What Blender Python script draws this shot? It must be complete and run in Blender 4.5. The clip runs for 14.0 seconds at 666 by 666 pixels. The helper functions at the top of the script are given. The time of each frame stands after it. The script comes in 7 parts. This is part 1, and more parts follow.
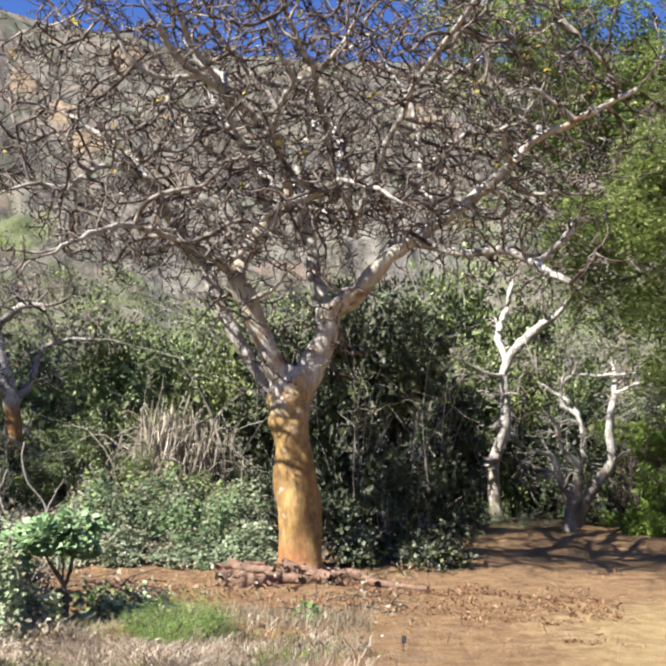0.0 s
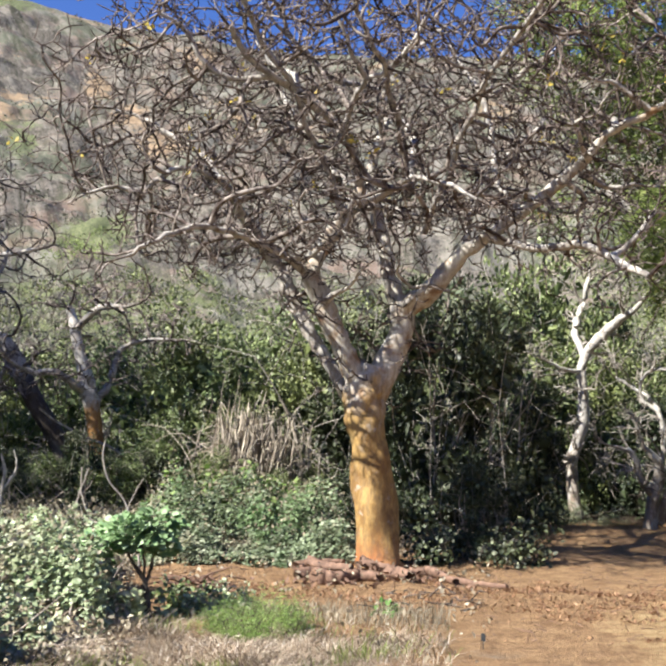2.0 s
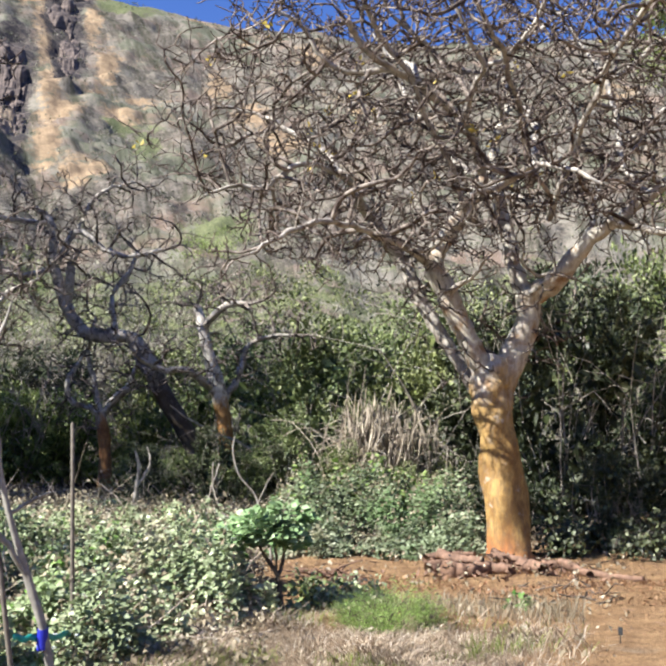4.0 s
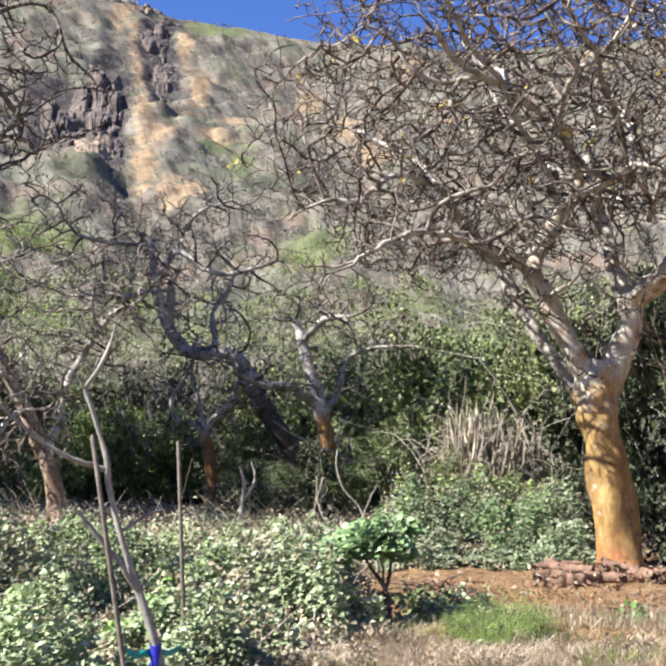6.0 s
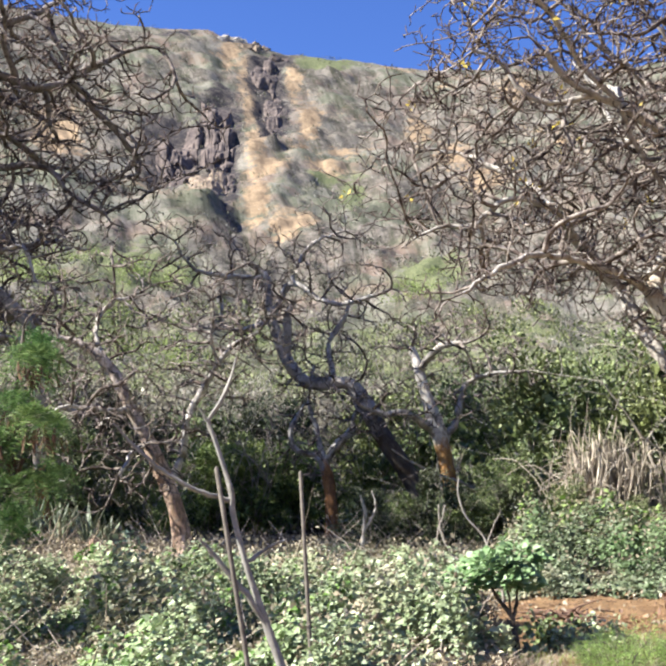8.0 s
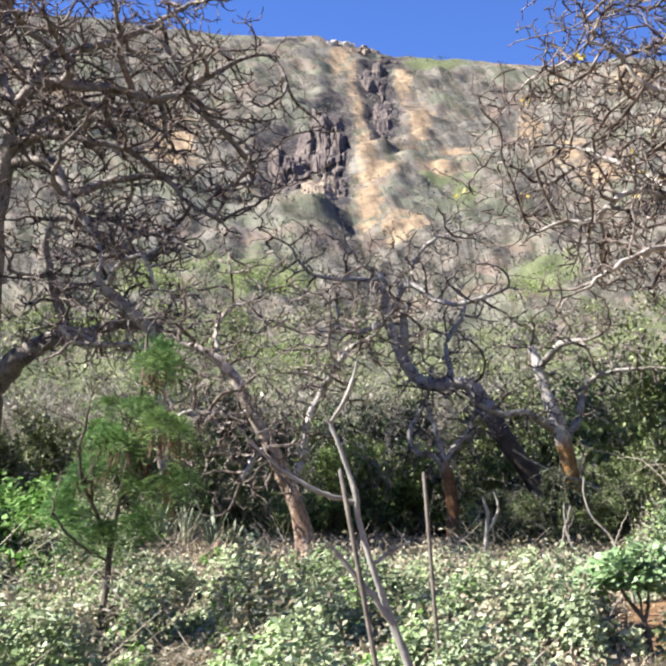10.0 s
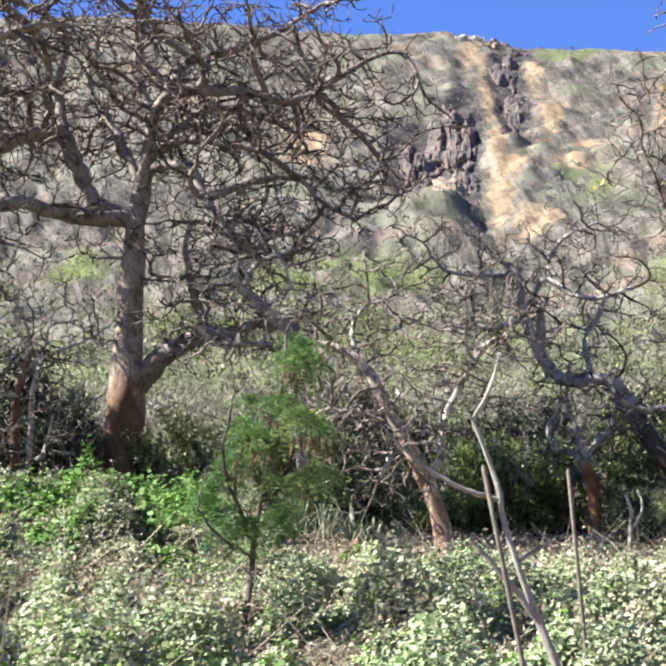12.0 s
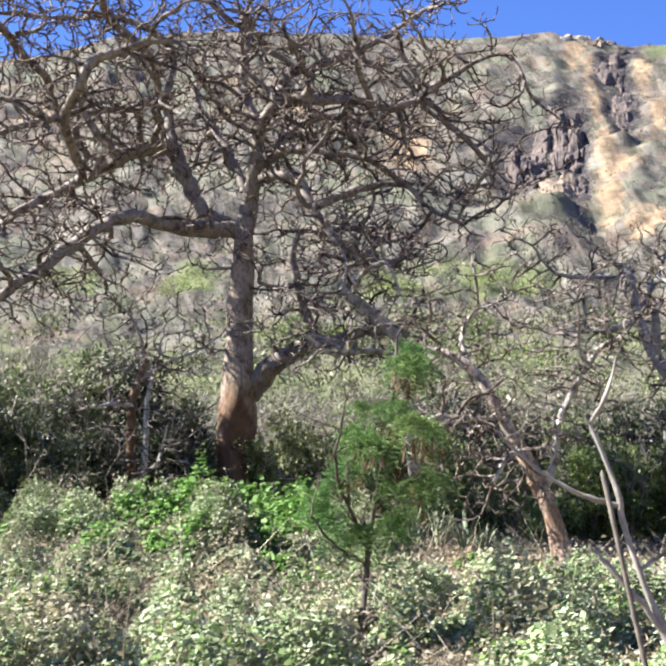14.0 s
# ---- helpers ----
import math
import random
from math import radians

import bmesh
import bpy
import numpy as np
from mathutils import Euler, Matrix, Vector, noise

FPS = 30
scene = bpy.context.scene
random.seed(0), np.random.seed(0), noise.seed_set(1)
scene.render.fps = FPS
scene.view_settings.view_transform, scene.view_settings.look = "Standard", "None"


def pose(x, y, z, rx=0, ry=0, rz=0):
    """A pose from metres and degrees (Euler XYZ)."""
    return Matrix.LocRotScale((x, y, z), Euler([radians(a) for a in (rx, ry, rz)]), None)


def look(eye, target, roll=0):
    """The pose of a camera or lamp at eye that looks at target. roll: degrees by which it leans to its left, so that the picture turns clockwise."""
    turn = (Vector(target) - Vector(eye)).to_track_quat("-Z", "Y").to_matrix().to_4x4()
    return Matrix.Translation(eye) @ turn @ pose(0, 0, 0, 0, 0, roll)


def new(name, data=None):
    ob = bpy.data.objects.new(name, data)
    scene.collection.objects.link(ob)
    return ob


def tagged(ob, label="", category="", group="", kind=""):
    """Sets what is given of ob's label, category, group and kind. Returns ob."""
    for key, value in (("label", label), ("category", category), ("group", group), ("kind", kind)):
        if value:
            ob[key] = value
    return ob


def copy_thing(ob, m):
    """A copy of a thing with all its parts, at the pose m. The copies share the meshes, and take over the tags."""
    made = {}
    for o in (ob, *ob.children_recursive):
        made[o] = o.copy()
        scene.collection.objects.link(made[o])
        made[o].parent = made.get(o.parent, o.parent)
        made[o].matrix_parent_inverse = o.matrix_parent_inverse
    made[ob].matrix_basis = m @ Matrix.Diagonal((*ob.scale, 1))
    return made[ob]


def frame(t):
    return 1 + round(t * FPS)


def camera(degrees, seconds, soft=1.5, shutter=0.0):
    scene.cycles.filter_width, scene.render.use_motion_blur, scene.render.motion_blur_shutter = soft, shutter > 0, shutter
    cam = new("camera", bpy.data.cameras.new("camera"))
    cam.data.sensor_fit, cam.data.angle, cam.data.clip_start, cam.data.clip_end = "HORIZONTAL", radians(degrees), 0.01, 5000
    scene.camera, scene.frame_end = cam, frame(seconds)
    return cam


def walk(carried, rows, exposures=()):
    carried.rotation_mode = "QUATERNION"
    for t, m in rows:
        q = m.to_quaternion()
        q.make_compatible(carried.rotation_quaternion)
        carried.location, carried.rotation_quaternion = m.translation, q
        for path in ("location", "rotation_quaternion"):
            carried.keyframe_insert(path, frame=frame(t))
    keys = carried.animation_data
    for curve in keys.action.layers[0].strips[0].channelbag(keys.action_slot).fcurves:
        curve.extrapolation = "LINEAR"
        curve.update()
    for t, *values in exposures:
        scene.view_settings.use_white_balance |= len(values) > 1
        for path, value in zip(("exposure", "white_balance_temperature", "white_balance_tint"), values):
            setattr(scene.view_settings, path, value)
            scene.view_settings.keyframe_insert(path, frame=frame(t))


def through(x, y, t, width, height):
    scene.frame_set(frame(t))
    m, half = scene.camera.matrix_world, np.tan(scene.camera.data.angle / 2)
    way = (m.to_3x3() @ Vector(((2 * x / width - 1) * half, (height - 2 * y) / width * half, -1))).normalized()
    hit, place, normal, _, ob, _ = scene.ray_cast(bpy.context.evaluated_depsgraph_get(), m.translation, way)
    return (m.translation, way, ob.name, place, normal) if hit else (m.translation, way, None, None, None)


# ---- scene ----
import collections

# ---- camera: a slow pan to the left from one standing place ----
cam = camera(32.5, 14.0, soft=2.8)
# seconds, x, y, z, pitch, lean, yaw
PATH = [
    (0.0, -0.000, 0.000, 1.600, 9.00, -1.45, 0.00),
    (0.5, -0.004, -0.004, 1.598, 9.08, -1.48, 1.05),
    (1.0, -0.002, -0.002, 1.600, 8.67, -1.18, 2.10),
    (1.5, -0.004, -0.002, 1.602, 8.57, -1.15, 2.93),
    (2.0, -0.005, -0.012, 1.600, 8.79, -1.33, 3.79),
    (2.5, -0.007, -0.006, 1.601, 8.77, -1.28, 5.28),
    (3.0, -0.013, 0.012, 1.598, 8.26, -1.05, 7.14),
    (5.5, -0.014, -0.003, 1.603, 8.70, -0.22, 13.83),
    (6.0, -0.013, -0.003, 1.605, 8.88, 0.36, 15.33),
    (6.5, -0.015, -0.000, 1.608, 9.64, 0.92, 17.28),
    (7.0, -0.024, -0.006, 1.608, 10.27, 1.04, 19.30),
    (9.5, -0.063, 0.016, 1.604, 10.21, 1.12, 24.50),
    (10.0, -0.077, 0.011, 1.605, 10.59, 1.26, 27.18),
    (10.5, -0.086, -0.004, 1.605, 10.61, 1.23, 29.72),
    (11.0, -0.100, -0.013, 1.602, 10.27, 0.83, 31.15),
    (11.5, -0.113, -0.016, 1.602, 10.32, 0.61, 32.24),
    (12.0, -0.114, -0.013, 1.599, 10.61, 0.86, 33.87),
    (12.5, -0.128, -0.010, 1.598, 11.06, 0.84, 35.43),
    (13.0, -0.139, -0.006, 1.597, 11.25, 0.63, 36.71),
    (13.5, -0.143, -0.004, 1.596, 11.13, 0.67, 37.80),
    (14.0, -0.150, -0.002, 1.598, 11.05, 0.84, 39.36),
]

walk(cam, [(t, pose(x, y, z, 90 + pitch, lean, yaw)) for t, x, y, z, pitch, lean, yaw in PATH],
     exposures=[(0.0, 1.50), (3.2, 1.52), (6.5, 1.66), (9.5, 1.80), (14.0, 2.02)])

# ---- light: sun from behind the left shoulder, clear sky ----
SUN_EL, SUN_AZ = radians(42), radians(236)
world = bpy.data.worlds.new("sky")
scene.world = world
world.use_nodes = True
sky = world.node_tree.nodes.new("ShaderNodeTexSky")
sky.sky_type, sky.sun_disc = "NISHITA", False
sky.sun_elevation, sky.sun_rotation = SUN_EL, SUN_AZ
sky.altitude, sky.air_density, sky.dust_density, sky.ozone_density = 100, 1.0, 0.1, 2.5
deep = world.node_tree.nodes.new("ShaderNodeHueSaturation")
deep.inputs["Hue"].default_value, deep.inputs["Saturation"].default_value, deep.inputs["Value"].default_value = 0.512, 1.2, 1.0
world.node_tree.links.new(sky.outputs[0], deep.inputs["Color"])
tint = world.node_tree.nodes.new("ShaderNodeMix")
tint.data_type, tint.blend_type = "RGBA", "MULTIPLY"
tint.inputs[0].default_value, tint.inputs[7].default_value = 1.0, (0.98, 1.05, 1.34, 1)
world.node_tree.links.new(deep.outputs[0], tint.inputs[6])
world.node_tree.links.new(tint.outputs[2], world.node_tree.nodes["Background"].inputs[0])
world.node_tree.nodes["Background"].inputs[1].default_value = 0.050
to_sun = Vector((math.sin(SUN_AZ) * math.cos(SUN_EL), math.cos(SUN_AZ) * math.cos(SUN_EL), math.sin(SUN_EL)))
sun = new("sun", bpy.data.lights.new("sun", "SUN"))
sun.data.energy, sun.data.angle, sun.data.color = 5.0, radians(0.53), (1.0, 0.965, 0.885)
sun.matrix_world = look(to_sun * 60, (0, 0, 0))

# ---- materials ----
class Nodes:
    """Short hand for building a node material."""

    def __init__(self, name):
        self.mat = bpy.data.materials.new(name)
        self.mat.use_nodes = True
        self.t = self.mat.node_tree
        self.bsdf = self.t.nodes["Principled BSDF"]
        self.out = self.t.nodes["Material Output"]

    def n(self, kind):
        return self.t.nodes.new("ShaderNode" + kind)

    def link(self, a, b):
        self.t.links.new(a, b)

    def noise(self, scale, detail=4, rough=0.6, coord="Object", stretch=(1, 1, 1)):
        tc, mp, nz = self.n("TexCoord"), self.n("Mapping"), self.n("TexNoise")
        mp.inputs["Scale"].default_value = stretch
        nz.inputs["Scale"].default_value, nz.inputs["Detail"].default_value, nz.inputs["Roughness"].default_value = scale, detail, rough
        self.link(tc.outputs[coord], mp.inputs[0])
        self.link(mp.outputs[0], nz.inputs[0])
        return nz.outputs["Fac"]

    def ramp(self, fac, *stops):
        r = self.n("ValToRGB")
        while len(r.color_ramp.elements) < len(stops):
            r.color_ramp.elements.new(0.5)
        for e, (at, c) in zip(r.color_ramp.elements, stops):
            e.position, e.color = at, (c, c, c, 1) if isinstance(c, (int, float)) else (*c, 1)
        self.link(fac, r.inputs[0])
        return r.outputs[0]

    def mix(self, fac, a, b, blend="MIX"):
        m = self.n("Mix")
        m.data_type, m.blend_type = "RGBA", blend
        for v, s in ((fac, m.inputs[0]), (a, m.inputs[6]), (b, m.inputs[7])):
            if isinstance(v, bpy.types.NodeSocket):
                self.link(v, s)
            else:
                s.default_value = v if isinstance(v, (int, float)) else (*v, 1)
        return m.outputs[2]

    def math(self, op, a, b=0.0):
        m = self.n("Math")
        m.operation = op
        for v, s in ((a, m.inputs[0]), (b, m.inputs[1])):
            if isinstance(v, bpy.types.NodeSocket):
                self.link(v, s)
            else:
                s.default_value = v
        return m.outputs[0]

    def attr(self, name):
        a = self.n("Attribute")
        a.attribute_name = name
        return a.outputs["Fac"]

    def height(self):
        s = self.n("SeparateXYZ")
        self.link(self.n("TexCoord").outputs["Object"], s.inputs[0])
        return s.outputs[2]

    def bump(self, fac, strength=0.5, distance=0.02):
        b = self.n("Bump")
        b.inputs["Strength"].default_value, b.inputs["Distance"].default_value = strength, distance
        self.link(fac, b.inputs["Height"])
        self.link(b.outputs[0], self.bsdf.inputs["Normal"])

    def done(self, colour, rough=0.8, specular=0.3):
        if isinstance(colour, bpy.types.NodeSocket):
            self.link(colour, self.bsdf.inputs["Base Color"])
        else:
            self.bsdf.inputs["Base Color"].default_value = (*colour, 1)
        self.bsdf.inputs["Roughness"].default_value = rough
        self.bsdf.inputs["Specular IOR Level"].default_value = specular
        return self.mat


def bark(name, low, high, top, lo=1.6, hi=3.0, scale=5.0, flake=0.45, foot=None):
    """Bark that changes from the smooth coloured lower trunk to the pale upper limbs."""
    m = Nodes(name)
    h = m.height()
    patch = m.noise(scale, 5, 0.65, stretch=(1, 1, 0.5))
    fine = m.noise(scale * 9, 4, 0.7, stretch=(1, 1, 0.35))
    up = m.math("ADD", m.math("DIVIDE", m.math("SUBTRACT", h, lo), hi - lo), m.math("MULTIPLY", m.math("SUBTRACT", patch, 0.5), 2.6))
    up = m.ramp(up, (0.25, 0), (0.75, 1))
    dark = m.mix(1.0, low, (0.52, 0.44, 0.38), "MULTIPLY")
    lower = m.mix(m.ramp(m.noise(scale * 1.3, 7, 0.72, stretch=(1, 1, 0.6)), (0.43, 0), (0.58, 1)), dark, low)
    lower = m.mix(m.ramp(m.noise(scale * 2.1, 5, 0.7), (0.60, 0), (0.68, 0.45)), lower, high)
    upper = m.mix(m.ramp(m.noise(scale * 1.7, 5), (0.5, 0), (0.66, 1)), high, top)
    c = m.mix(up, lower, upper)
    if foot:
        c = m.mix(m.ramp(m.math("ADD", h, m.math("MULTIPLY", m.math("SUBTRACT", patch, 0.5), 0.8)), (0.08, 0.8), (0.42, 0)), c, foot)
    c = m.mix(m.ramp(fine, (0.35, flake), (0.6, 0)), c, (0.10, 0.075, 0.055))
    m.bump(m.mix(0.5, patch, fine), 0.7, 0.02)
    return m.done(c, 0.75, 0.25)


def leaf(name, a, b, c=None, rough=0.5, through=0.3, gloss=0.4, patchy=False):
    """Leaves that differ one by one, and let some light through."""
    m = Nodes(name)
    g = m.n("NewGeometry")
    o = m.n("ObjectInfo")
    col = m.ramp(g.outputs["Random Per Island"], (0.0, a), (0.75, b), (1.0, c or b))
    if patchy:
        # withered and fresher stretches
        col = m.mix(m.ramp(m.noise(0.9, 5, 0.7), (0.49, 0), (0.62, 0.75)), col, (0.43, 0.38, 0.29))
        col = m.mix(m.ramp(m.noise(0.75, 4, 0.65, stretch=(1.3, 0.8, 1)), (0.54, 0), (0.62, 0.45)), col, (0.19, 0.32, 0.11))
    hue = m.n("HueSaturation")
    m.link(col, hue.inputs["Color"])
    m.link(m.math("ADD", m.math("MULTIPLY", o.outputs["Random"], 0.04), 0.48), hue.inputs["Hue"])
    m.link(m.math("ADD", m.math("MULTIPLY", m.noise(1.9, 4), 2.0), 0.0), hue.inputs["Value"])
    mat = m.done(hue.outputs[0], rough, gloss)
    tr, mx = m.n("BsdfTranslucent"), m.n("MixShader")
    m.link(hue.outputs[0], tr.inputs[0])
    mx.inputs[0].default_value = through
    m.link(m.bsdf.outputs[0], mx.inputs[1])
    m.link(tr.outputs[0], mx.inputs[2])
    m.link(mx.outputs[0], m.out.inputs[0])
    return mat


def twig(name, a, b):
    m = Nodes(name)
    c = m.ramp(m.noise(7, 4, 0.7), (0.42, a), (0.60, b))
    c = m.mix(m.ramp(m.n("NewGeometry").outputs["Random Per Island"], (0.3, 0), (0.95, 0.65)), c, tuple(0.75 * v for v in a))
    m.bump(m.noise(60, 3), 0.4, 0.005)
    return m.done(c, 0.85, 0.15)


def plain(name, a, b, scale=12.0, rough=0.8):
    m = Nodes(name)
    n1 = m.noise(scale, 5, 0.65)
    m.bump(n1, 0.5, 0.01)
    return m.done(m.ramp(n1, (0.3, a), (0.7, b)), rough, 0.25)


BARK_MAIN = bark("bark_orange_pale", (0.41, 0.265, 0.095), (0.50, 0.47, 0.415), (0.30, 0.185, 0.10), 1.35, 2.5, 3.0, 0.5, (0.40, 0.15, 0.06))
BARK_BIG = bark("bark_brown_pale", (0.19, 0.095, 0.045), (0.42, 0.34, 0.275), (0.15, 0.105, 0.075), 1.3, 3.3, 2.6, 0.8)
BARK_BAND = bark("bark_rust_grey", (0.38, 0.19, 0.075), (0.44, 0.39, 0.33), (0.20, 0.17, 0.14), 1.0, 1.7, 5.0)
BARK_EDGE = bark("bark_grey_rust_foot", (0.55, 0.29, 0.09), (0.64, 0.60, 0.54), (0.24, 0.20, 0.17), 1.45, 1.85, 5.0)
# grey bark whose low colour also holds the shade on the leaning trunk
BARK_GREY = bark("bark_grey_shaded", (0.12, 0.105, 0.09), (0.42, 0.385, 0.345), (0.10, 0.09, 0.08), 1.9, 2.6, 4.0)
BARK_PINK = bark("bark_pink", (0.62, 0.46, 0.36), (0.56, 0.48, 0.42), (0.24, 0.19, 0.155), 0.9, 2.2, 3.0, 0.95)
BARK_WHITE = bark("bark_bleached", (0.44, 0.41, 0.37), (0.56, 0.535, 0.49), (0.33, 0.30, 0.265), 0.6, 1.4, 6.0, 0.5)
BARK_LIMB = bark("bark_limb", (0.32, 0.27, 0.22), (0.46, 0.43, 0.39), (0.15, 0.12, 0.10), -1.0, 0.5, 3.5)
# darker limb bark for the big tree, with its crown's shade in the colour
BARK_SHADED = bark("bark_bough_shaded", (0.095, 0.07, 0.056), (0.29, 0.25, 0.22), (0.05, 0.038, 0.032), -1.0, 0.5, 3.0, 0.7)
TWIG = twig("twig_grey_brown", (0.042, 0.028, 0.025), (0.22, 0.175, 0.155))
BOUGH_GREY = twig("bough_grey", (0.060, 0.043, 0.037), (0.33, 0.285, 0.25))
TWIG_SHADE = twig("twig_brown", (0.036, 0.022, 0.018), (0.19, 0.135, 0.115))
TWIG_MID = twig("twig_pinkish_grey", (0.055, 0.040, 0.034), (0.42, 0.345, 0.315))
TWIG_DARK = twig("twig_dark", (0.07, 0.055, 0.045), (0.20, 0.17, 0.145))
TWIG_PALE = twig("twig_pale", (0.24, 0.21, 0.18), (0.48, 0.44, 0.39))
LOG = plain("dead_wood", (0.075, 0.045, 0.033), (0.27, 0.165, 0.115), 14)
STEM = plain("sapling_bark", (0.14, 0.13, 0.115), (0.36, 0.34, 0.305), 9)
STAKE = plain("weathered_stake", (0.085, 0.072, 0.06), (0.20, 0.175, 0.145), 20)
IVY_DULL = leaf("ivy_leaf_dull", (0.075, 0.092, 0.045), (0.20, 0.24, 0.14), (0.36, 0.39, 0.28), 0.6, 0.3, 0.2, True)
CANE = leaf("dry_cane", (0.20, 0.17, 0.135), (0.50, 0.44, 0.35), (0.68, 0.61, 0.48), 0.8, 0.15, 0.2)
STRAW = leaf("dry_grass", (0.13, 0.095, 0.06), (0.42, 0.34, 0.24), (0.72, 0.66, 0.54), 0.8, 0.2, 0.2)
IVY = leaf("ivy_leaf", (0.16, 0.205, 0.115), (0.32, 0.39, 0.235), (0.48, 0.55, 0.40), 0.8, 0.2, 0.06, True)
IVY_FRESH = leaf("fresh_leaf", (0.045, 0.10, 0.02), (0.15, 0.27, 0.06), (0.33, 0.46, 0.17), 0.65, 0.3, 0.2)
SHRUB_LEAF = leaf("shrub_leaf", (0.12, 0.20, 0.08), (0.30, 0.42, 0.21), (0.48, 0.58, 0.38), 0.7, 0.25, 0.1)
WEED = leaf("weed_leaf", (0.16, 0.26, 0.06), (0.34, 0.48, 0.15), (0.50, 0.60, 0.26), 0.5, 0.4, 0.3)
SPIKE = leaf("spiky_leaf", (0.12, 0.15, 0.09), (0.27, 0.31, 0.21), (0.42, 0.45, 0.34), 0.5, 0.1, 0.4)
SCRUB = leaf("scrub_leaf", (0.038, 0.055, 0.02), (0.165, 0.21, 0.07), (0.32, 0.37, 0.17), 0.5, 0.15, 0.45)
LEAFY = leaf("bush_leaf", (0.05, 0.075, 0.022), (0.20, 0.27, 0.08), (0.36, 0.43, 0.18), 0.5, 0.25, 0.35)
# dark leaf sunk to near black, so understory shade is in the colour
SHADED_LEAF = leaf("shaded_leaf", (0.018, 0.024, 0.012), (0.045, 0.062, 0.024), (0.15, 0.175, 0.09), 0.5, 0.12, 0.45)
BRIGHT_LEAF = leaf("bright_leaf", (0.12, 0.18, 0.035), (0.23, 0.31, 0.06), (0.36, 0.42, 0.12), 0.5, 0.4, 0.4)
FEATHER = leaf("feathery_leaf", (0.048, 0.10, 0.034), (0.165, 0.285, 0.095), (0.37, 0.50, 0.21), 0.5, 0.3, 0.4)
KIAWE = leaf("kiawe_leaf", (0.07, 0.11, 0.033), (0.23, 0.31, 0.10), (0.46, 0.53, 0.23), 0.5, 0.5, 0.35)
SLOPE_GREEN = leaf("slope_green", (0.15, 0.18, 0.06), (0.30, 0.34, 0.11), (0.44, 0.47, 0.19), 0.6, 0.35, 0.3)
GREY_SCRUB = leaf("grey_scrub", (0.17, 0.155, 0.125), (0.31, 0.29, 0.235), (0.42, 0.395, 0.33), 0.8, 0.25, 0.2)
HILL_SCRUB = leaf("hill_scrub", (0.055, 0.062, 0.038), (0.175, 0.168, 0.125), (0.38, 0.36, 0.31), 0.85, 0.3, 0.15)
YELLOW_LEAF = leaf("yellow_leaf", (0.5, 0.42, 0.06), (0.65, 0.58, 0.12), None, 0.5, 0.4, 0.3)
LITTER = leaf("leaf_litter", (0.18, 0.145, 0.10), (0.36, 0.30, 0.22), (0.54, 0.48, 0.38), 0.8, 0.2, 0.2)
BROWN_LEAF = leaf("brown_leaf", (0.16, 0.085, 0.045), (0.30, 0.17, 0.09), (0.42, 0.28, 0.16), 0.7, 0.25, 0.3)


POD_SKIN = plain("dry_pod", (0.05, 0.028, 0.018), (0.20, 0.12, 0.075), 40)
EARTH_CLOD = plain("earth_clod", (0.20, 0.10, 0.05), (0.38, 0.24, 0.13), 30)
TEAL = plain("teal_plastic", (0.01, 0.22, 0.20), (0.03, 0.33, 0.29), 30, 0.4)
BLUE = plain("blue_tape", (0.015, 0.02, 0.30), (0.03, 0.04, 0.45), 30, 0.45)
FILM = plain("crumpled_film", (0.45, 0.50, 0.56), (0.72, 0.76, 0.80), 60, 0.3)
BLACK = plain("black_plastic", (0.015, 0.016, 0.016), (0.035, 0.036, 0.035), 40, 0.45)


ROCK_DARK = plain("dark_basalt", (0.024, 0.020, 0.022), (0.16, 0.125, 0.11), 0.5, 0.95)
ROCK_TAN = plain("tan_rock", (0.10, 0.075, 0.055), (0.30, 0.23, 0.165), 0.7)
ROCK_PALE = plain("pale_rock", (0.16, 0.135, 0.115), (0.46, 0.42, 0.37), 0.7)


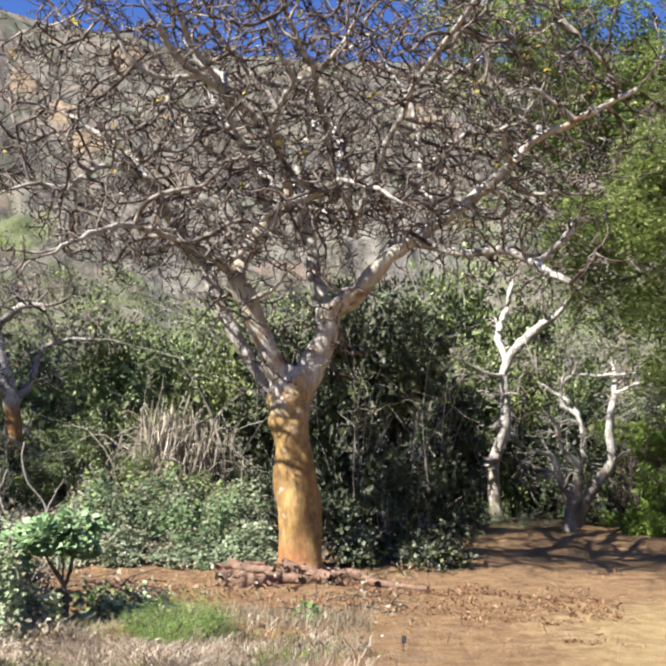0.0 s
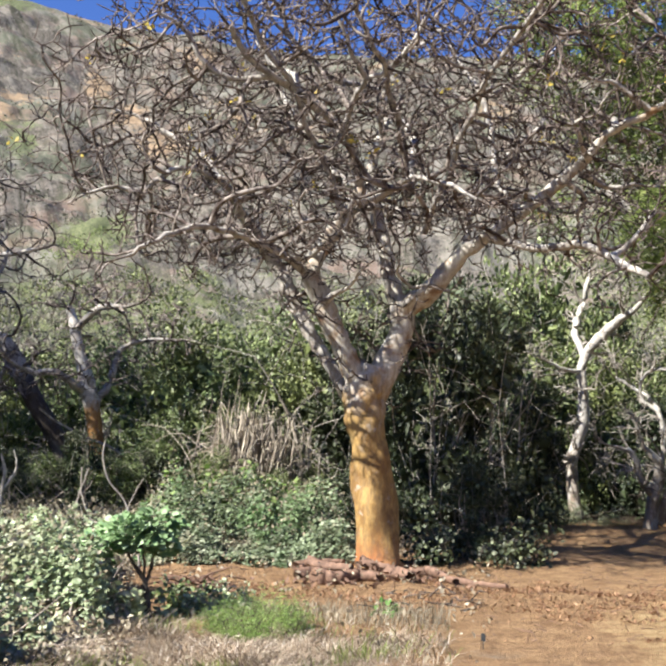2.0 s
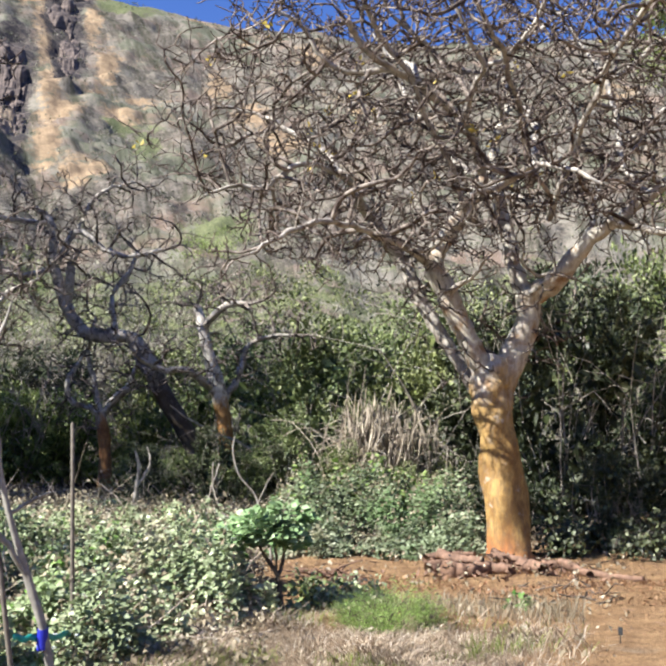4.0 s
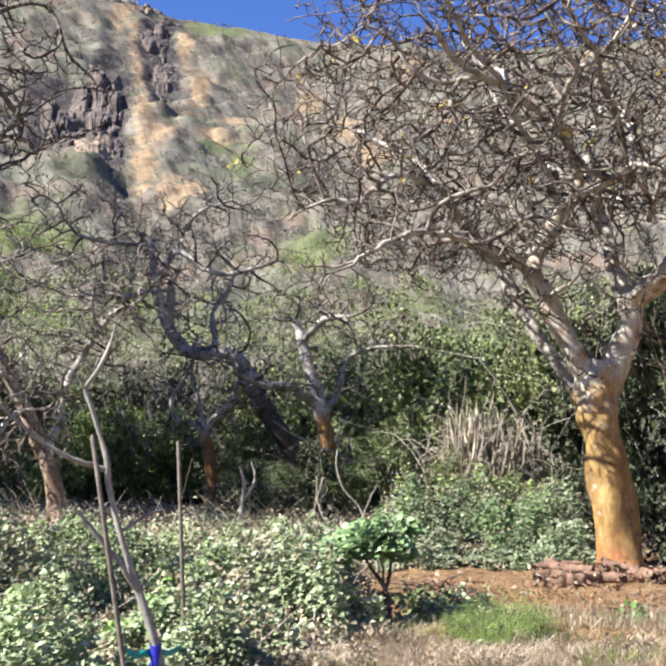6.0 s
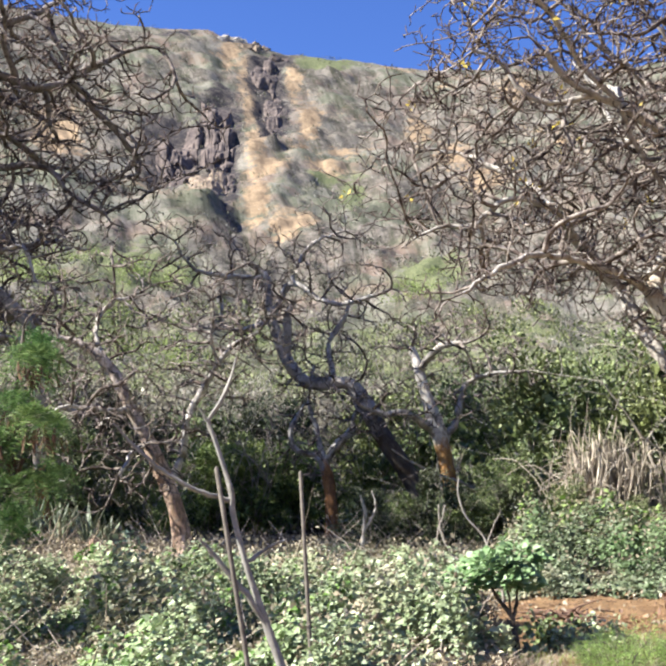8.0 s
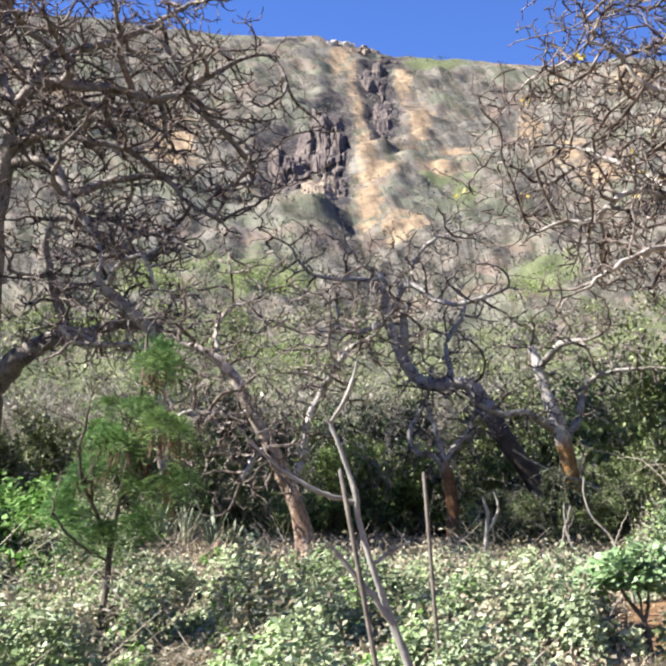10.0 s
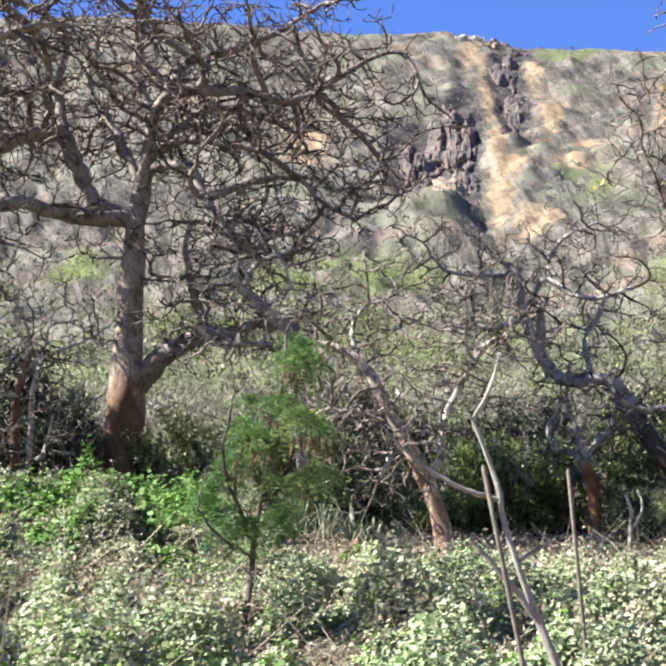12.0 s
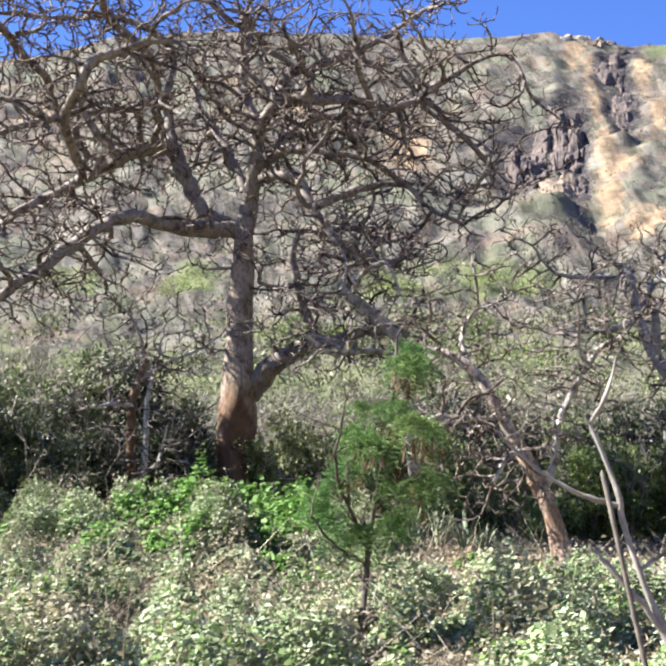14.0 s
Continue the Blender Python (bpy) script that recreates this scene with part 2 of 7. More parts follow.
def ground_material():
    m = Nodes("hillside_and_soil")
    big = m.noise(0.05, 6, 0.65)
    mid = m.noise(0.35, 6, 0.7)
    fine = m.noise(6, 6, 0.7)
    grit = m.noise(45, 4, 0.7)
    # far slope: dry scrub in mauve, grey-green and straw, combed downhill, with bare earth, rock and green
    tuft = m.noise(1.4, 6, 0.75)
    hair = m.noise(4.5, 6, 0.8, stretch=(1, 1, 0.6))
    comb = m.n("TexNoise")
    comb.inputs["Scale"].default_value, comb.inputs["Detail"].default_value, comb.inputs["Roughness"].default_value = 1.0, 6, 0.7
    run = m.n("Attribute")
    run.attribute_name = "downhill"
    m.link(run.outputs["Vector"], comb.inputs[0])
    comb = comb.outputs["Fac"]
    scrub = m.mix(m.ramp(m.math("ADD", m.math("MULTIPLY", tuft, 0.5), m.math("MULTIPLY", hair, 0.5)), (0.42, 0), (0.58, 1)), (0.035, 0.034, 0.026), (0.175, 0.150, 0.128))
    scrub = m.mix(m.ramp(big, (0.50, 0), (0.56, 0.7)), scrub, (0.115, 0.125, 0.085))
    scrub = m.mix(m.ramp(m.noise(0.075, 5, 0.6, stretch=(1.2, 1, 0.8)), (0.54, 0), (0.61, 0.5)), scrub, (0.205, 0.195, 0.165))
    scrub = m.mix(m.ramp(m.noise(0.09, 6, 0.7, stretch=(1, 1, 0.4)), (0.52, 0), (0.62, 0.6)), scrub, (0.20, 0.135, 0.105))
    scrub = m.mix(m.ramp(m.math("ADD", m.math("MULTIPLY", comb, 0.7), m.math("MULTIPLY", mid, 0.3)), (0.50, 0), (0.60, 0.55)), scrub, (0.235, 0.215, 0.18))
    scrub = m.mix(m.ramp(comb, (0.38, 0.8), (0.48, 0)), scrub, (0.045, 0.047, 0.030))
    soil = m.mix(m.ramp(m.math("ADD", m.math("MULTIPLY", comb, 0.5), m.math("MULTIPLY", m.noise(0.7, 8, 0.75, stretch=(1, 1, 0.5)), 0.5)), (0.42, 0), (0.58, 1)), (0.14, 0.10, 0.068), (0.325, 0.238, 0.15))
    rock = m.mix(m.ramp(m.noise(0.8, 8, 0.8, stretch=(1, 1, 0.5)), (0.45, 0), (0.7, 1)), (0.028, 0.026, 0.030), (0.15, 0.125, 0.105))
    green = m.mix(m.ramp(hair, (0.4, 0), (0.6, 1)), (0.06, 0.075, 0.035), (0.18, 0.19, 0.10))
    rag = m.math("MULTIPLY", m.math("SUBTRACT", m.noise(0.3, 8, 0.85), 0.5), 2.4)

    def mask(name):
        return m.ramp(m.math("ADD", m.attr(name), rag), (0.44, 0), (0.56, 1))
    far = m.mix(mask("green"), scrub, green)
    far = m.mix(mask("soil"), far, soil)
    far = m.mix(mask("rock"), far, rock)
    # near: orange earth with grit, litter and straw-coloured patches
    earth = m.mix(m.ramp(fine, (0.35, 0), (0.65, 1)), (0.23, 0.135, 0.070), (0.42, 0.272, 0.145))
    earth = m.mix(m.ramp(grit, (0.34, 0.8), (0.52, 0)), earth, (0.13, 0.08, 0.05))
    earth = m.mix(m.ramp(m.noise(2.2, 7, 0.75, stretch=(1, 2.2, 1)), (0.52, 0), (0.66, 0.4)), earth, (0.15, 0.095, 0.06))
    sandy = m.mix(m.ramp(fine, (0.35, 0), (0.65, 1)), (0.32, 0.215, 0.10), (0.47, 0.345, 0.18))
    earth = m.mix(m.ramp(m.math("ADD", m.attr("sand"), m.math("MULTIPLY", m.math("SUBTRACT", fine, 0.5), 0.8)), (0.3, 0), (0.7, 1)), earth, sandy)
    litter = m.mix(m.ramp(grit, (0.35, 0), (0.6, 1)), (0.14, 0.095, 0.06), (0.34, 0.26, 0.18))
    # near-black soil colour that paints deep shade under scrub and creepers
    painted_shade = m.mix(m.ramp(grit, (0.35, 0), (0.6, 1)), (0.022, 0.016, 0.011), (0.08, 0.058, 0.04))
    litter = m.mix(m.attr("painted_shade"), litter, painted_shade)
    near = m.mix(m.ramp(m.math("ADD", m.attr("litter"), m.math("MULTIPLY", m.math("SUBTRACT", fine, 0.5), 0.9)), (0.35, 0), (0.65, 1)), earth, litter)
    dusty = m.mix(m.ramp(fine, (0.35, 0), (0.65, 1)), (0.34, 0.245, 0.19), (0.56, 0.44, 0.36))
    near = m.mix(m.ramp(m.math("ADD", m.attr("bank"), m.math("MULTIPLY", m.math("SUBTRACT", fine, 0.5), 0.9)), (0.35, 0), (0.65, 0.85)), near, dusty)
    m.bump(m.mix(m.attr("far"), m.mix(0.5, fine, grit), m.mix(0.6, tuft, hair)), 0.9, 0.12)
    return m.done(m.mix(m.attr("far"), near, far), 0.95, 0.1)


GROUND = ground_material()

# ---- helpers for meshes ----
def link_mesh(name, verts, faces, mat, parent=None, label="", smooth=False):
    """One mesh object out of arrays; faces: (n, 3) or (n, 4), or a list of such arrays."""
    verts = np.asarray(verts, dtype=np.float32)
    blocks = [np.asarray(f, dtype=np.int32) for f in (faces if isinstance(faces, list) else [faces]) if len(f)]
    me = bpy.data.meshes.new(name)
    me.vertices.add(len(verts))
    me.vertices.foreach_set("co", verts.ravel())
    total = sum(b.size for b in blocks)
    me.loops.add(total)
    me.loops.foreach_set("vertex_index", np.concatenate([b.ravel() for b in blocks]))
    sizes = np.concatenate([np.full(len(b), b.shape[1], dtype=np.int32) for b in blocks])
    me.polygons.add(len(sizes))
    me.polygons.foreach_set("loop_start", np.concatenate([[0], np.cumsum(sizes)[:-1]]).astype(np.int32))
    if smooth:
        me.polygons.foreach_set("use_smooth", np.ones(len(sizes), dtype=bool))
    me.update(calc_edges=True)
    me.validate()
    me.materials.append(mat)
    ob = new(name, me)
    ob.parent = parent
    if label:
        ob["label"] = label
    return ob


def polar(az, d):
    """The place at a bearing (degrees to the left of straight ahead) and distance from the viewpoint."""
    return -np.sin(np.radians(az)) * d, np.cos(np.radians(az)) * d


def hashed(ix, iy, seed):
    h = (ix * 374761393 + iy * 668265263 + seed * 1442695041) & 0x7FFFFFFF
    h = ((h ^ (h >> 13)) * 1274126177) & 0x7FFFFFFF
    return ((h ^ (h >> 16)) & 0xFFFF) / 65535.0


def value_noise(x, y, seed=0):
    x, y = np.asarray(x, dtype=float), np.asarray(y, dtype=float)
    ix, iy = np.floor(x).astype(np.int64), np.floor(y).astype(np.int64)
    fx, fy = x - ix, y - iy
    fx, fy = fx * fx * (3 - 2 * fx), fy * fy * (3 - 2 * fy)
    a, b = hashed(ix, iy, seed), hashed(ix + 1, iy, seed)
    c, d = hashed(ix, iy + 1, seed), hashed(ix + 1, iy + 1, seed)
    return (a + (b - a) * fx) * (1 - fy) + (c + (d - c) * fx) * fy


def fbm(x, y, octaves=4, seed=0):
    total, amp = 0.0, 0.5
    for k in range(octaves):
        total = total + amp * (value_noise(x * 2 ** k, y * 2 ** k, seed + k) - 0.5)
        amp *= 0.5
    return total * 2


# ---- the ground: a gentle slope that climbs into the crater wall ----
# bearing, angle above the eye, half width, half height (degrees) of patches on the wall
# third rock patch: the shadow below the cliff, coloured as dark rock
ROCKS = [(26.9, 20.3, 0.95, 1.6), (29.2, 19.6, 1.5, 1.2), (29.4, 18.4, 0.9, 0.8), (26.4, 17.9, 0.45, 1.1), (24.1, 21.1, 0.75, 1.3),
         (24.5, 23.0, 0.8, 0.75), (23.7, 23.7, 0.6, 0.3), (29.2, 24.9, 0.7, 0.12)]
SOILS = [(26.3, 24.1, 0.6, 0.7), (25.5, 22.9, 0.5, 0.9), (25.2, 21.2, 0.5, 1.3), (25.0, 19.3, 0.6, 1.0), (24.4, 18.4, 1.1, 0.6), (25.0, 16.9, 0.75, 1.1),
         (27.5, 17.7, 1.1, 0.8), (22.2, 20.6, 0.6, 1.2), (23.0, 22.7, 0.5, 0.9), (21.2, 18.5, 1.0, 0.35), (16.4, 20.5, 0.7, 0.8), (14.7, 18.9, 0.9, 0.9),
         (13.2, 17.6, 1.2, 0.7), (11.2, 21.5, 1.1, 0.4), (35.2, 20.5, 1.3, 1.3), (23.2, 15.6, 1.3, 0.6)]
GREENS = [(21.4, 18.1, 0.8, 0.4), (20.1, 17.2, 0.7, 0.8), (31.1, 13.9, 2.8, 0.95), (28.1, 8.2, 1.7, 0.75), (16.3, 13.0, 1.7, 0.85),
          (29.1, 13.7, 1.3, 0.65), (21.4, 23.6, 1.7, 0.35), (33.8, 11.0, 2.2, 0.9), (36.5, 12.8, 1.6, 0.6), (30.2, 8.8, 1.5, 0.8), (40.5, 10.5, 2.0, 0.8), (25.0, 10.5, 1.5, 0.7), (52.0, 13.8, 1.3, 0.65), (46.2, 13.7, 1.3, 0.75)]
RIM_AZ = [-180, -60, -13, 9.2, 11, 16, 18.8, 23.2, 25.2, 26.6, 27.3, 31.8, 36.3, 45.4, 51, 54.2, 60, 90, 180]
RIM_EL = [10, 18, 22.0, 22.7, 23.1, 23.25, 23.65, 24.05, 24.5, 24.8, 25.1, 25.25, 25.5, 25.8, 25.15, 24.1, 23, 18, 10]
SLOPE_D = [0, 30, 45, 70, 110, 160, 215, 270]
SLOPE_Z = [0, 2.43, 4.2, 10.0, 27.0, 52.0, 86.0, 124.6]


def wall_shape(az, d):
    """Height without fine relief."""
    z = np.interp(d, SLOPE_D, SLOPE_Z)
    rim = 1.6 + 270 * np.tan(np.radians(np.interp(az, RIM_AZ, RIM_EL)))
    k = np.clip((d - 45) / 60, 0, 1)
    z = z * (1 + k * (rim / 124.6 - 1))
    over = np.interp(d, [270, 285, 400, 700, 1600], [1, 1.0, 0.6, 0.12, 0.0])
    return np.where(d > 270, rim * over, z)


def patches(az, el, spots):
    best = np.zeros_like(az)
    for a, e, ra, re in spots:
        best = np.maximum(best, 1.0 - 0.5 * np.hypot((az - a) / ra, (el - e) / re))
    return np.clip(best, 0, 1)


def ground_z(x, y):
    x, y = np.asarray(x, dtype=float), np.asarray(y, dtype=float)
    d = np.hypot(x, y)
    az = np.degrees(np.arctan2(-x, y))
    z = wall_shape(az, d)
    hill = np.clip((d - 40) / 80, 0, 1) * np.clip((320 - d) / 60, 0, 1)
    el = np.degrees(np.arctan2(z - 1.6, np.maximum(d, 1)))
    z = z + hill * (3.2 * fbm(x / 30, y / 30, 5, 3) + 2.4 * fbm(x / 6, y / 6, 4, 9) + 1.0 * fbm(x / 2.2, y / 2.2, 2, 27) + 1.5 * fbm(az / 2.6 + 1.5 * fbm(x / 40, y / 40, 2, 17), d / 50, 4, 13)) * np.clip((272 - d) / 20, 0.35, 1)
    cliff = patches(az, el, ROCKS) * (d > 90) * np.clip((250 - d) / 20, 0.06, 1)
    z = z + cliff * (1.2 * np.abs(fbm(x / 5, y / 9, 4, 21)) - 1.0)
    near = np.clip((30 - d) / 10, 0, 1)
    z = z + near * (0.10 * fbm(x / 1.7, y / 1.7, 3, 31) + 0.035 * fbm(x * 2.2, y * 2.2, 3, 37)) * np.clip(d / 4, 0, 1)
    # the low bank behind the path, and the overgrown mound under the big trees
    z = z + 0.14 * np.exp(-((x - 2.9) / 2.4) ** 2 - ((y - 15.8) / 1.0) ** 2)
    mx, my = polar(47.0, 16.5)
    z = z + 0.75 * np.exp(-((x - mx) ** 2 + (y - my) ** 2) / 3.4 ** 2)
    return z


def gz(x, y):
    return float(ground_z(x, y))


def build_ground():
    az = np.concatenate([np.linspace(-180, -20, 60)[:-1], np.linspace(-20, 62, 390)[:-1], np.linspace(62, 180, 45)[:-1]])
    d = np.concatenate([[0.002], np.geomspace(1.2, 6, 12)[:-1], np.linspace(6, 22, 105)[:-1], np.linspace(22, 60, 60)[:-1],
                        np.linspace(60, 272, 160)[:-1], np.linspace(272, 320, 8)[:-1], np.geomspace(320, 1600, 10)])
    A, D = np.meshgrid(az, d)
    X, Y = polar(A, D)
    Z = ground_z(X, Y)
    n, m = A.shape
    i, j = np.meshgrid(np.arange(n - 1), np.arange(m), indexing="ij")
    k = (j + 1) % m
    faces = np.stack([i * m + j, i * m + k, (i + 1) * m + k, (i + 1) * m + j], -1).reshape(-1, 4)[:, ::-1]
    ob = link_mesh("ground", np.stack([X, Y, Z], -1).reshape(-1, 3), faces, GROUND, smooth=True)
    El = np.degrees(np.arctan2(wall_shape(A, D) - 1.6, np.maximum(D, 1)))
    wall = np.clip((D - 60) / 30, 0, 1)
    wild = np.clip(fbm(X / 16, Y / 16, 4, 51) * 1.5, 0, 1) * np.clip((El - 12) / 6, 0, 1)
    dirt = np.clip(1.2 - np.hypot((X - 1.2) / 4.2, (Y - 11.5) / 4.0), 0, 1)
    layers = {
        "far": np.clip((D - 26) / 10, 0, 1),
        "soil": np.clip(np.maximum(0.88 * patches(A, El, SOILS), 0.62 * wild), 0, 1) * wall,
        "rock": np.clip(1.4 * patches(A, El, ROCKS), 0, 1) * wall,
        "green": np.maximum(patches(A, El, GREENS), 0.8 * np.clip((15 - El) / 8, 0, 1)) * np.clip((D - 30) / 20, 0, 1),
        "sand": np.clip((X - 0.8) / 2.0, 0, 1) * np.clip((11.5 - Y) / 2.0, 0, 1),
        "litter": np.clip(np.maximum((A - 13) / 2.5, np.maximum(np.minimum((8.9 - D) / 0.5, (A + 2.5 + 7 * fbm(X / 0.8, Y / 0.8, 4, 107)) / 4), (D - np.interp(A, [-6, 1], [18.0, 13.4])) / 1.2)), 0, 1) * (1 - 0.6 * (dirt > 0.6) * (A < 12) * (D > 9)),
    }
    # strong below the scrub, weaker below creepers: shade darkened into the ground
    layers["painted_shade"] = np.maximum(np.clip((D - 17.2) / 1.2, 0, 1) * np.where((A > 27) & (A < 41), 0.35, 1.0), 0.35 * np.clip((A - 15) / 1.5, 0, 1) * np.clip((D - 8.4) / 0.6, 0, 1) * (D < 17.3))
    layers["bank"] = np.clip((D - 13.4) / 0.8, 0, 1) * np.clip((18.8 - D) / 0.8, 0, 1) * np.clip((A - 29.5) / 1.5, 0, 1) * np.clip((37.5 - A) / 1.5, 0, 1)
    layers["painted_shade"] = layers["painted_shade"] * (1 - layers["bank"])
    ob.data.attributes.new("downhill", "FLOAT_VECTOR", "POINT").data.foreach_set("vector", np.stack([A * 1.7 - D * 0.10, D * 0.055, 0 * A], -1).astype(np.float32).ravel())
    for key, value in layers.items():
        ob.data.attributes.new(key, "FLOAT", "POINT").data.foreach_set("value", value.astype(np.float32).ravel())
    return tagged(ob, "orange earth slope rising to a dry scrubby crater wall", "ground", kind="structure")


build_ground()


# ---- rock outcrops in the crater wall ----
def on_wall(az, el):
    """The place on the wall that lies at this bearing and angle above the eye."""
    d = np.linspace(60, 269, 500)
    angle = np.degrees(np.arctan2(wall_shape(np.full_like(d, az), d) - 1.6, d))
    best = float(np.interp(el, angle, d))
    x, y = polar(az, best)
    return np.array([x, y, gz(x, y)])


def block_mesh(rng, size):
    """An angular boulder: the hull of a few random corners."""
    bm = bmesh.new()
    for _ in range(16):
        p = rng.normal(0, 1, 3)
        p /= np.max(np.abs(p)) ** 0.7 * np.linalg.norm(p) ** 0.3
        bm.verts.new(p * size * rng.uniform(0.75, 1.0, 3))
    bmesh.ops.convex_hull(bm, input=bm.verts)
    me = bpy.data.meshes.new("block")
    bm.to_mesh(me)
    bm.free()
    return me


def outcrop(spot, count, size, mat, label, seed, tall=2.0, sunk=1.1):
    az, el, ra, re = spot
    rng = np.random.default_rng(seed)
    root = new("rock_outcrop")
    root.location = on_wall(az, el)
    for _ in range(count):
        a, q = rng.uniform(0, 6.283), rng.random() ** 0.5
        p = on_wall(az + ra * q * math.cos(a), el + re * q * math.sin(a))
        p[2] -= sunk * size
        me = block_mesh(rng, size * (0.6 + 1.3 * rng.random() ** 2) * np.array([1, 0.8, tall]))
        me.materials.append(mat)
        ob = new("block", me)
        ob.parent = root
        ob.matrix_local = Matrix.Translation(Vector(p) - root.location) @ pose(0, 0, 0, *rng.uniform(-9, 9, 2), az + rng.uniform(-16, 16))
    return tagged(root, label, "rock")


def cells(x, y, seed):
    """Blocks of uneven size: a random number for each block, and how near its edge is."""
    ix, iy = np.floor(x).astype(np.int64), np.floor(y).astype(np.int64)
    first, second, pick = np.full(x.shape, 9.0), np.full(x.shape, 9.0), np.zeros(x.shape)
    for dx in (-1, 0, 1):
        for dy in (-1, 0, 1):
            gx, gy = ix + dx, iy + dy
            d = np.hypot(gx + 0.1 + 0.8 * hashed(gx, gy, seed) - x, gy + 0.1 + 0.8 * hashed(gx, gy, seed + 1) - y)
            closer = d < first
            second = np.where(closer, first, np.minimum(second, d))
            pick = np.where(closer, hashed(gx, gy, seed + 2), pick)
            first = np.where(closer, d, first)
    return pick, second - first


def rock_face(spot, deep, mat, label, seed, nu=100, nv=80):
    """A craggy cliff of jointed blocks that stands out of the wall."""
    az, el, ra, re = spot
    u, v = np.meshgrid(np.linspace(-1.3, 1.3, nu), np.linspace(-1.3, 1.3, nv))
    A, E = az + u * ra, el + v * re
    base = np.array([on_wall(a, e) for a, e in zip(A.ravel(), E.ravel())]).reshape(nv, nu, 3)
    ragged = 1.0 - np.maximum(np.hypot(u, v), 1.1 * np.abs(v)) + 0.7 * fbm(u * 1.3 + seed, v * 1.3, 4, seed)
    warp = 0.5 * fbm(A * 1.7, E * 1.7, 3, seed + 4)
    big, crack = cells(A * 1.6 + warp + seed, E * 1.9 + warp, seed + 1)
    small, gap = cells(A * 4.2 + warp + seed, E * 5.0 - warp, seed + 2)
    bulk = 0.55 + 0.45 * big + 0.16 * small - 0.2 * (crack < 0.12) + 0.7 * fbm(A * 2.4 + warp, E * 2.0, 5, seed + 3)
    out = np.clip(ragged * 3.0, -1.0, 1) * (1 + 0.25 * v) * deep * bulk
    out = np.where(ragged < 0, -2.5, out)
    e = np.radians(E)
    way = np.stack([np.sin(np.radians(A)) * np.cos(e), -np.cos(np.radians(A)) * np.cos(e), -np.sin(e)], -1)
    pts = base + way * out[..., None]
    root = new("rock_outcrop")
    root.location = on_wall(az, el)
    n, m = nv, nu
    i, j = np.meshgrid(np.arange(n - 1), np.arange(m - 1), indexing="ij")
    faces = np.stack([i * m + j, i * m + j + 1, (i + 1) * m + j + 1, (i + 1) * m + j], -1).reshape(-1, 4)
    keep = np.max(ragged.ravel()[faces], axis=1) > -0.12
    link_mesh("rock_face", pts.reshape(-1, 3) - np.array(root.location), faces[keep], mat, root)
    return tagged(root, label, "rock")


rock_face((26.95, 20.3, 0.9, 1.5), 3.6, ROCK_DARK, "dark broken basalt cliff in the crater wall", 201)
rock_face((29.0, 19.7, 1.4, 1.1), 3.4, ROCK_DARK, "dark jointed basalt buttress beside the cliff", 210)
# shadow under the main cliff, built as a dark ledge
rock_face((29.4, 18.4, 0.85, 0.75), 2.2, ROCK_DARK, "dark ledge standing in for the shadow below the cliff", 202, 60, 60)
rock_face((27.5, 17.8, 1.0, 0.85), 1.8, ROCK_TAN, "tan rock face under the dark cliff", 203, 60, 60)
rock_face((26.3, 17.9, 0.35, 0.95), 1.6, ROCK_DARK, "narrow dark rib above bare earth", 211, 40, 60)
rock_face((24.1, 21.0, 0.65, 1.2), 2.6, ROCK_DARK, "dark rock rib beside a pale scree", 204, 60, 80)
rock_face((24.6, 23.0, 0.75, 0.7), 2.4, ROCK_DARK, "dark basalt step near the rim", 205, 60, 60)
outcrop((23.7, 23.75, 0.55, 0.2), 16, 0.9, ROCK_DARK, "dark ledge under the rim", 206, 0.9, 0.2)
outcrop((26.2, 24.75, 0.75, 0.15), 24, 0.9, ROCK_PALE, "pale boulders along the rim", 207, 1.2, 0.2)
outcrop((24.8, 24.3, 0.8, 0.12), 20, 0.9, ROCK_TAN, "brown boulders along the rim", 212, 1.2, 0.2)
outcrop((28.3, 18.5, 1.5, 0.4), 9, 1.1, ROCK_DARK, "fallen dark blocks at the cliff's foot", 209, 1.2)

# ---- branches ----
def catmull(pts, steps):
    """A smooth curve through rows of numbers."""
    p = np.asarray(pts, dtype=float)
    p = np.vstack([2 * p[0] - p[1], p, 2 * p[-1] - p[-2]])
    out = []
    for k in range(1, len(p) - 2):
        a, b, c, d = p[k - 1:k + 3]
        for s in np.arange(steps) / steps:
            out.append(0.5 * (2 * b + (c - a) * s + (2 * a - 5 * b + 4 * c - d) * s * s + (3 * b - a - 3 * c + d) * s ** 3))
    out.append(p[-2])
    return np.array(out)


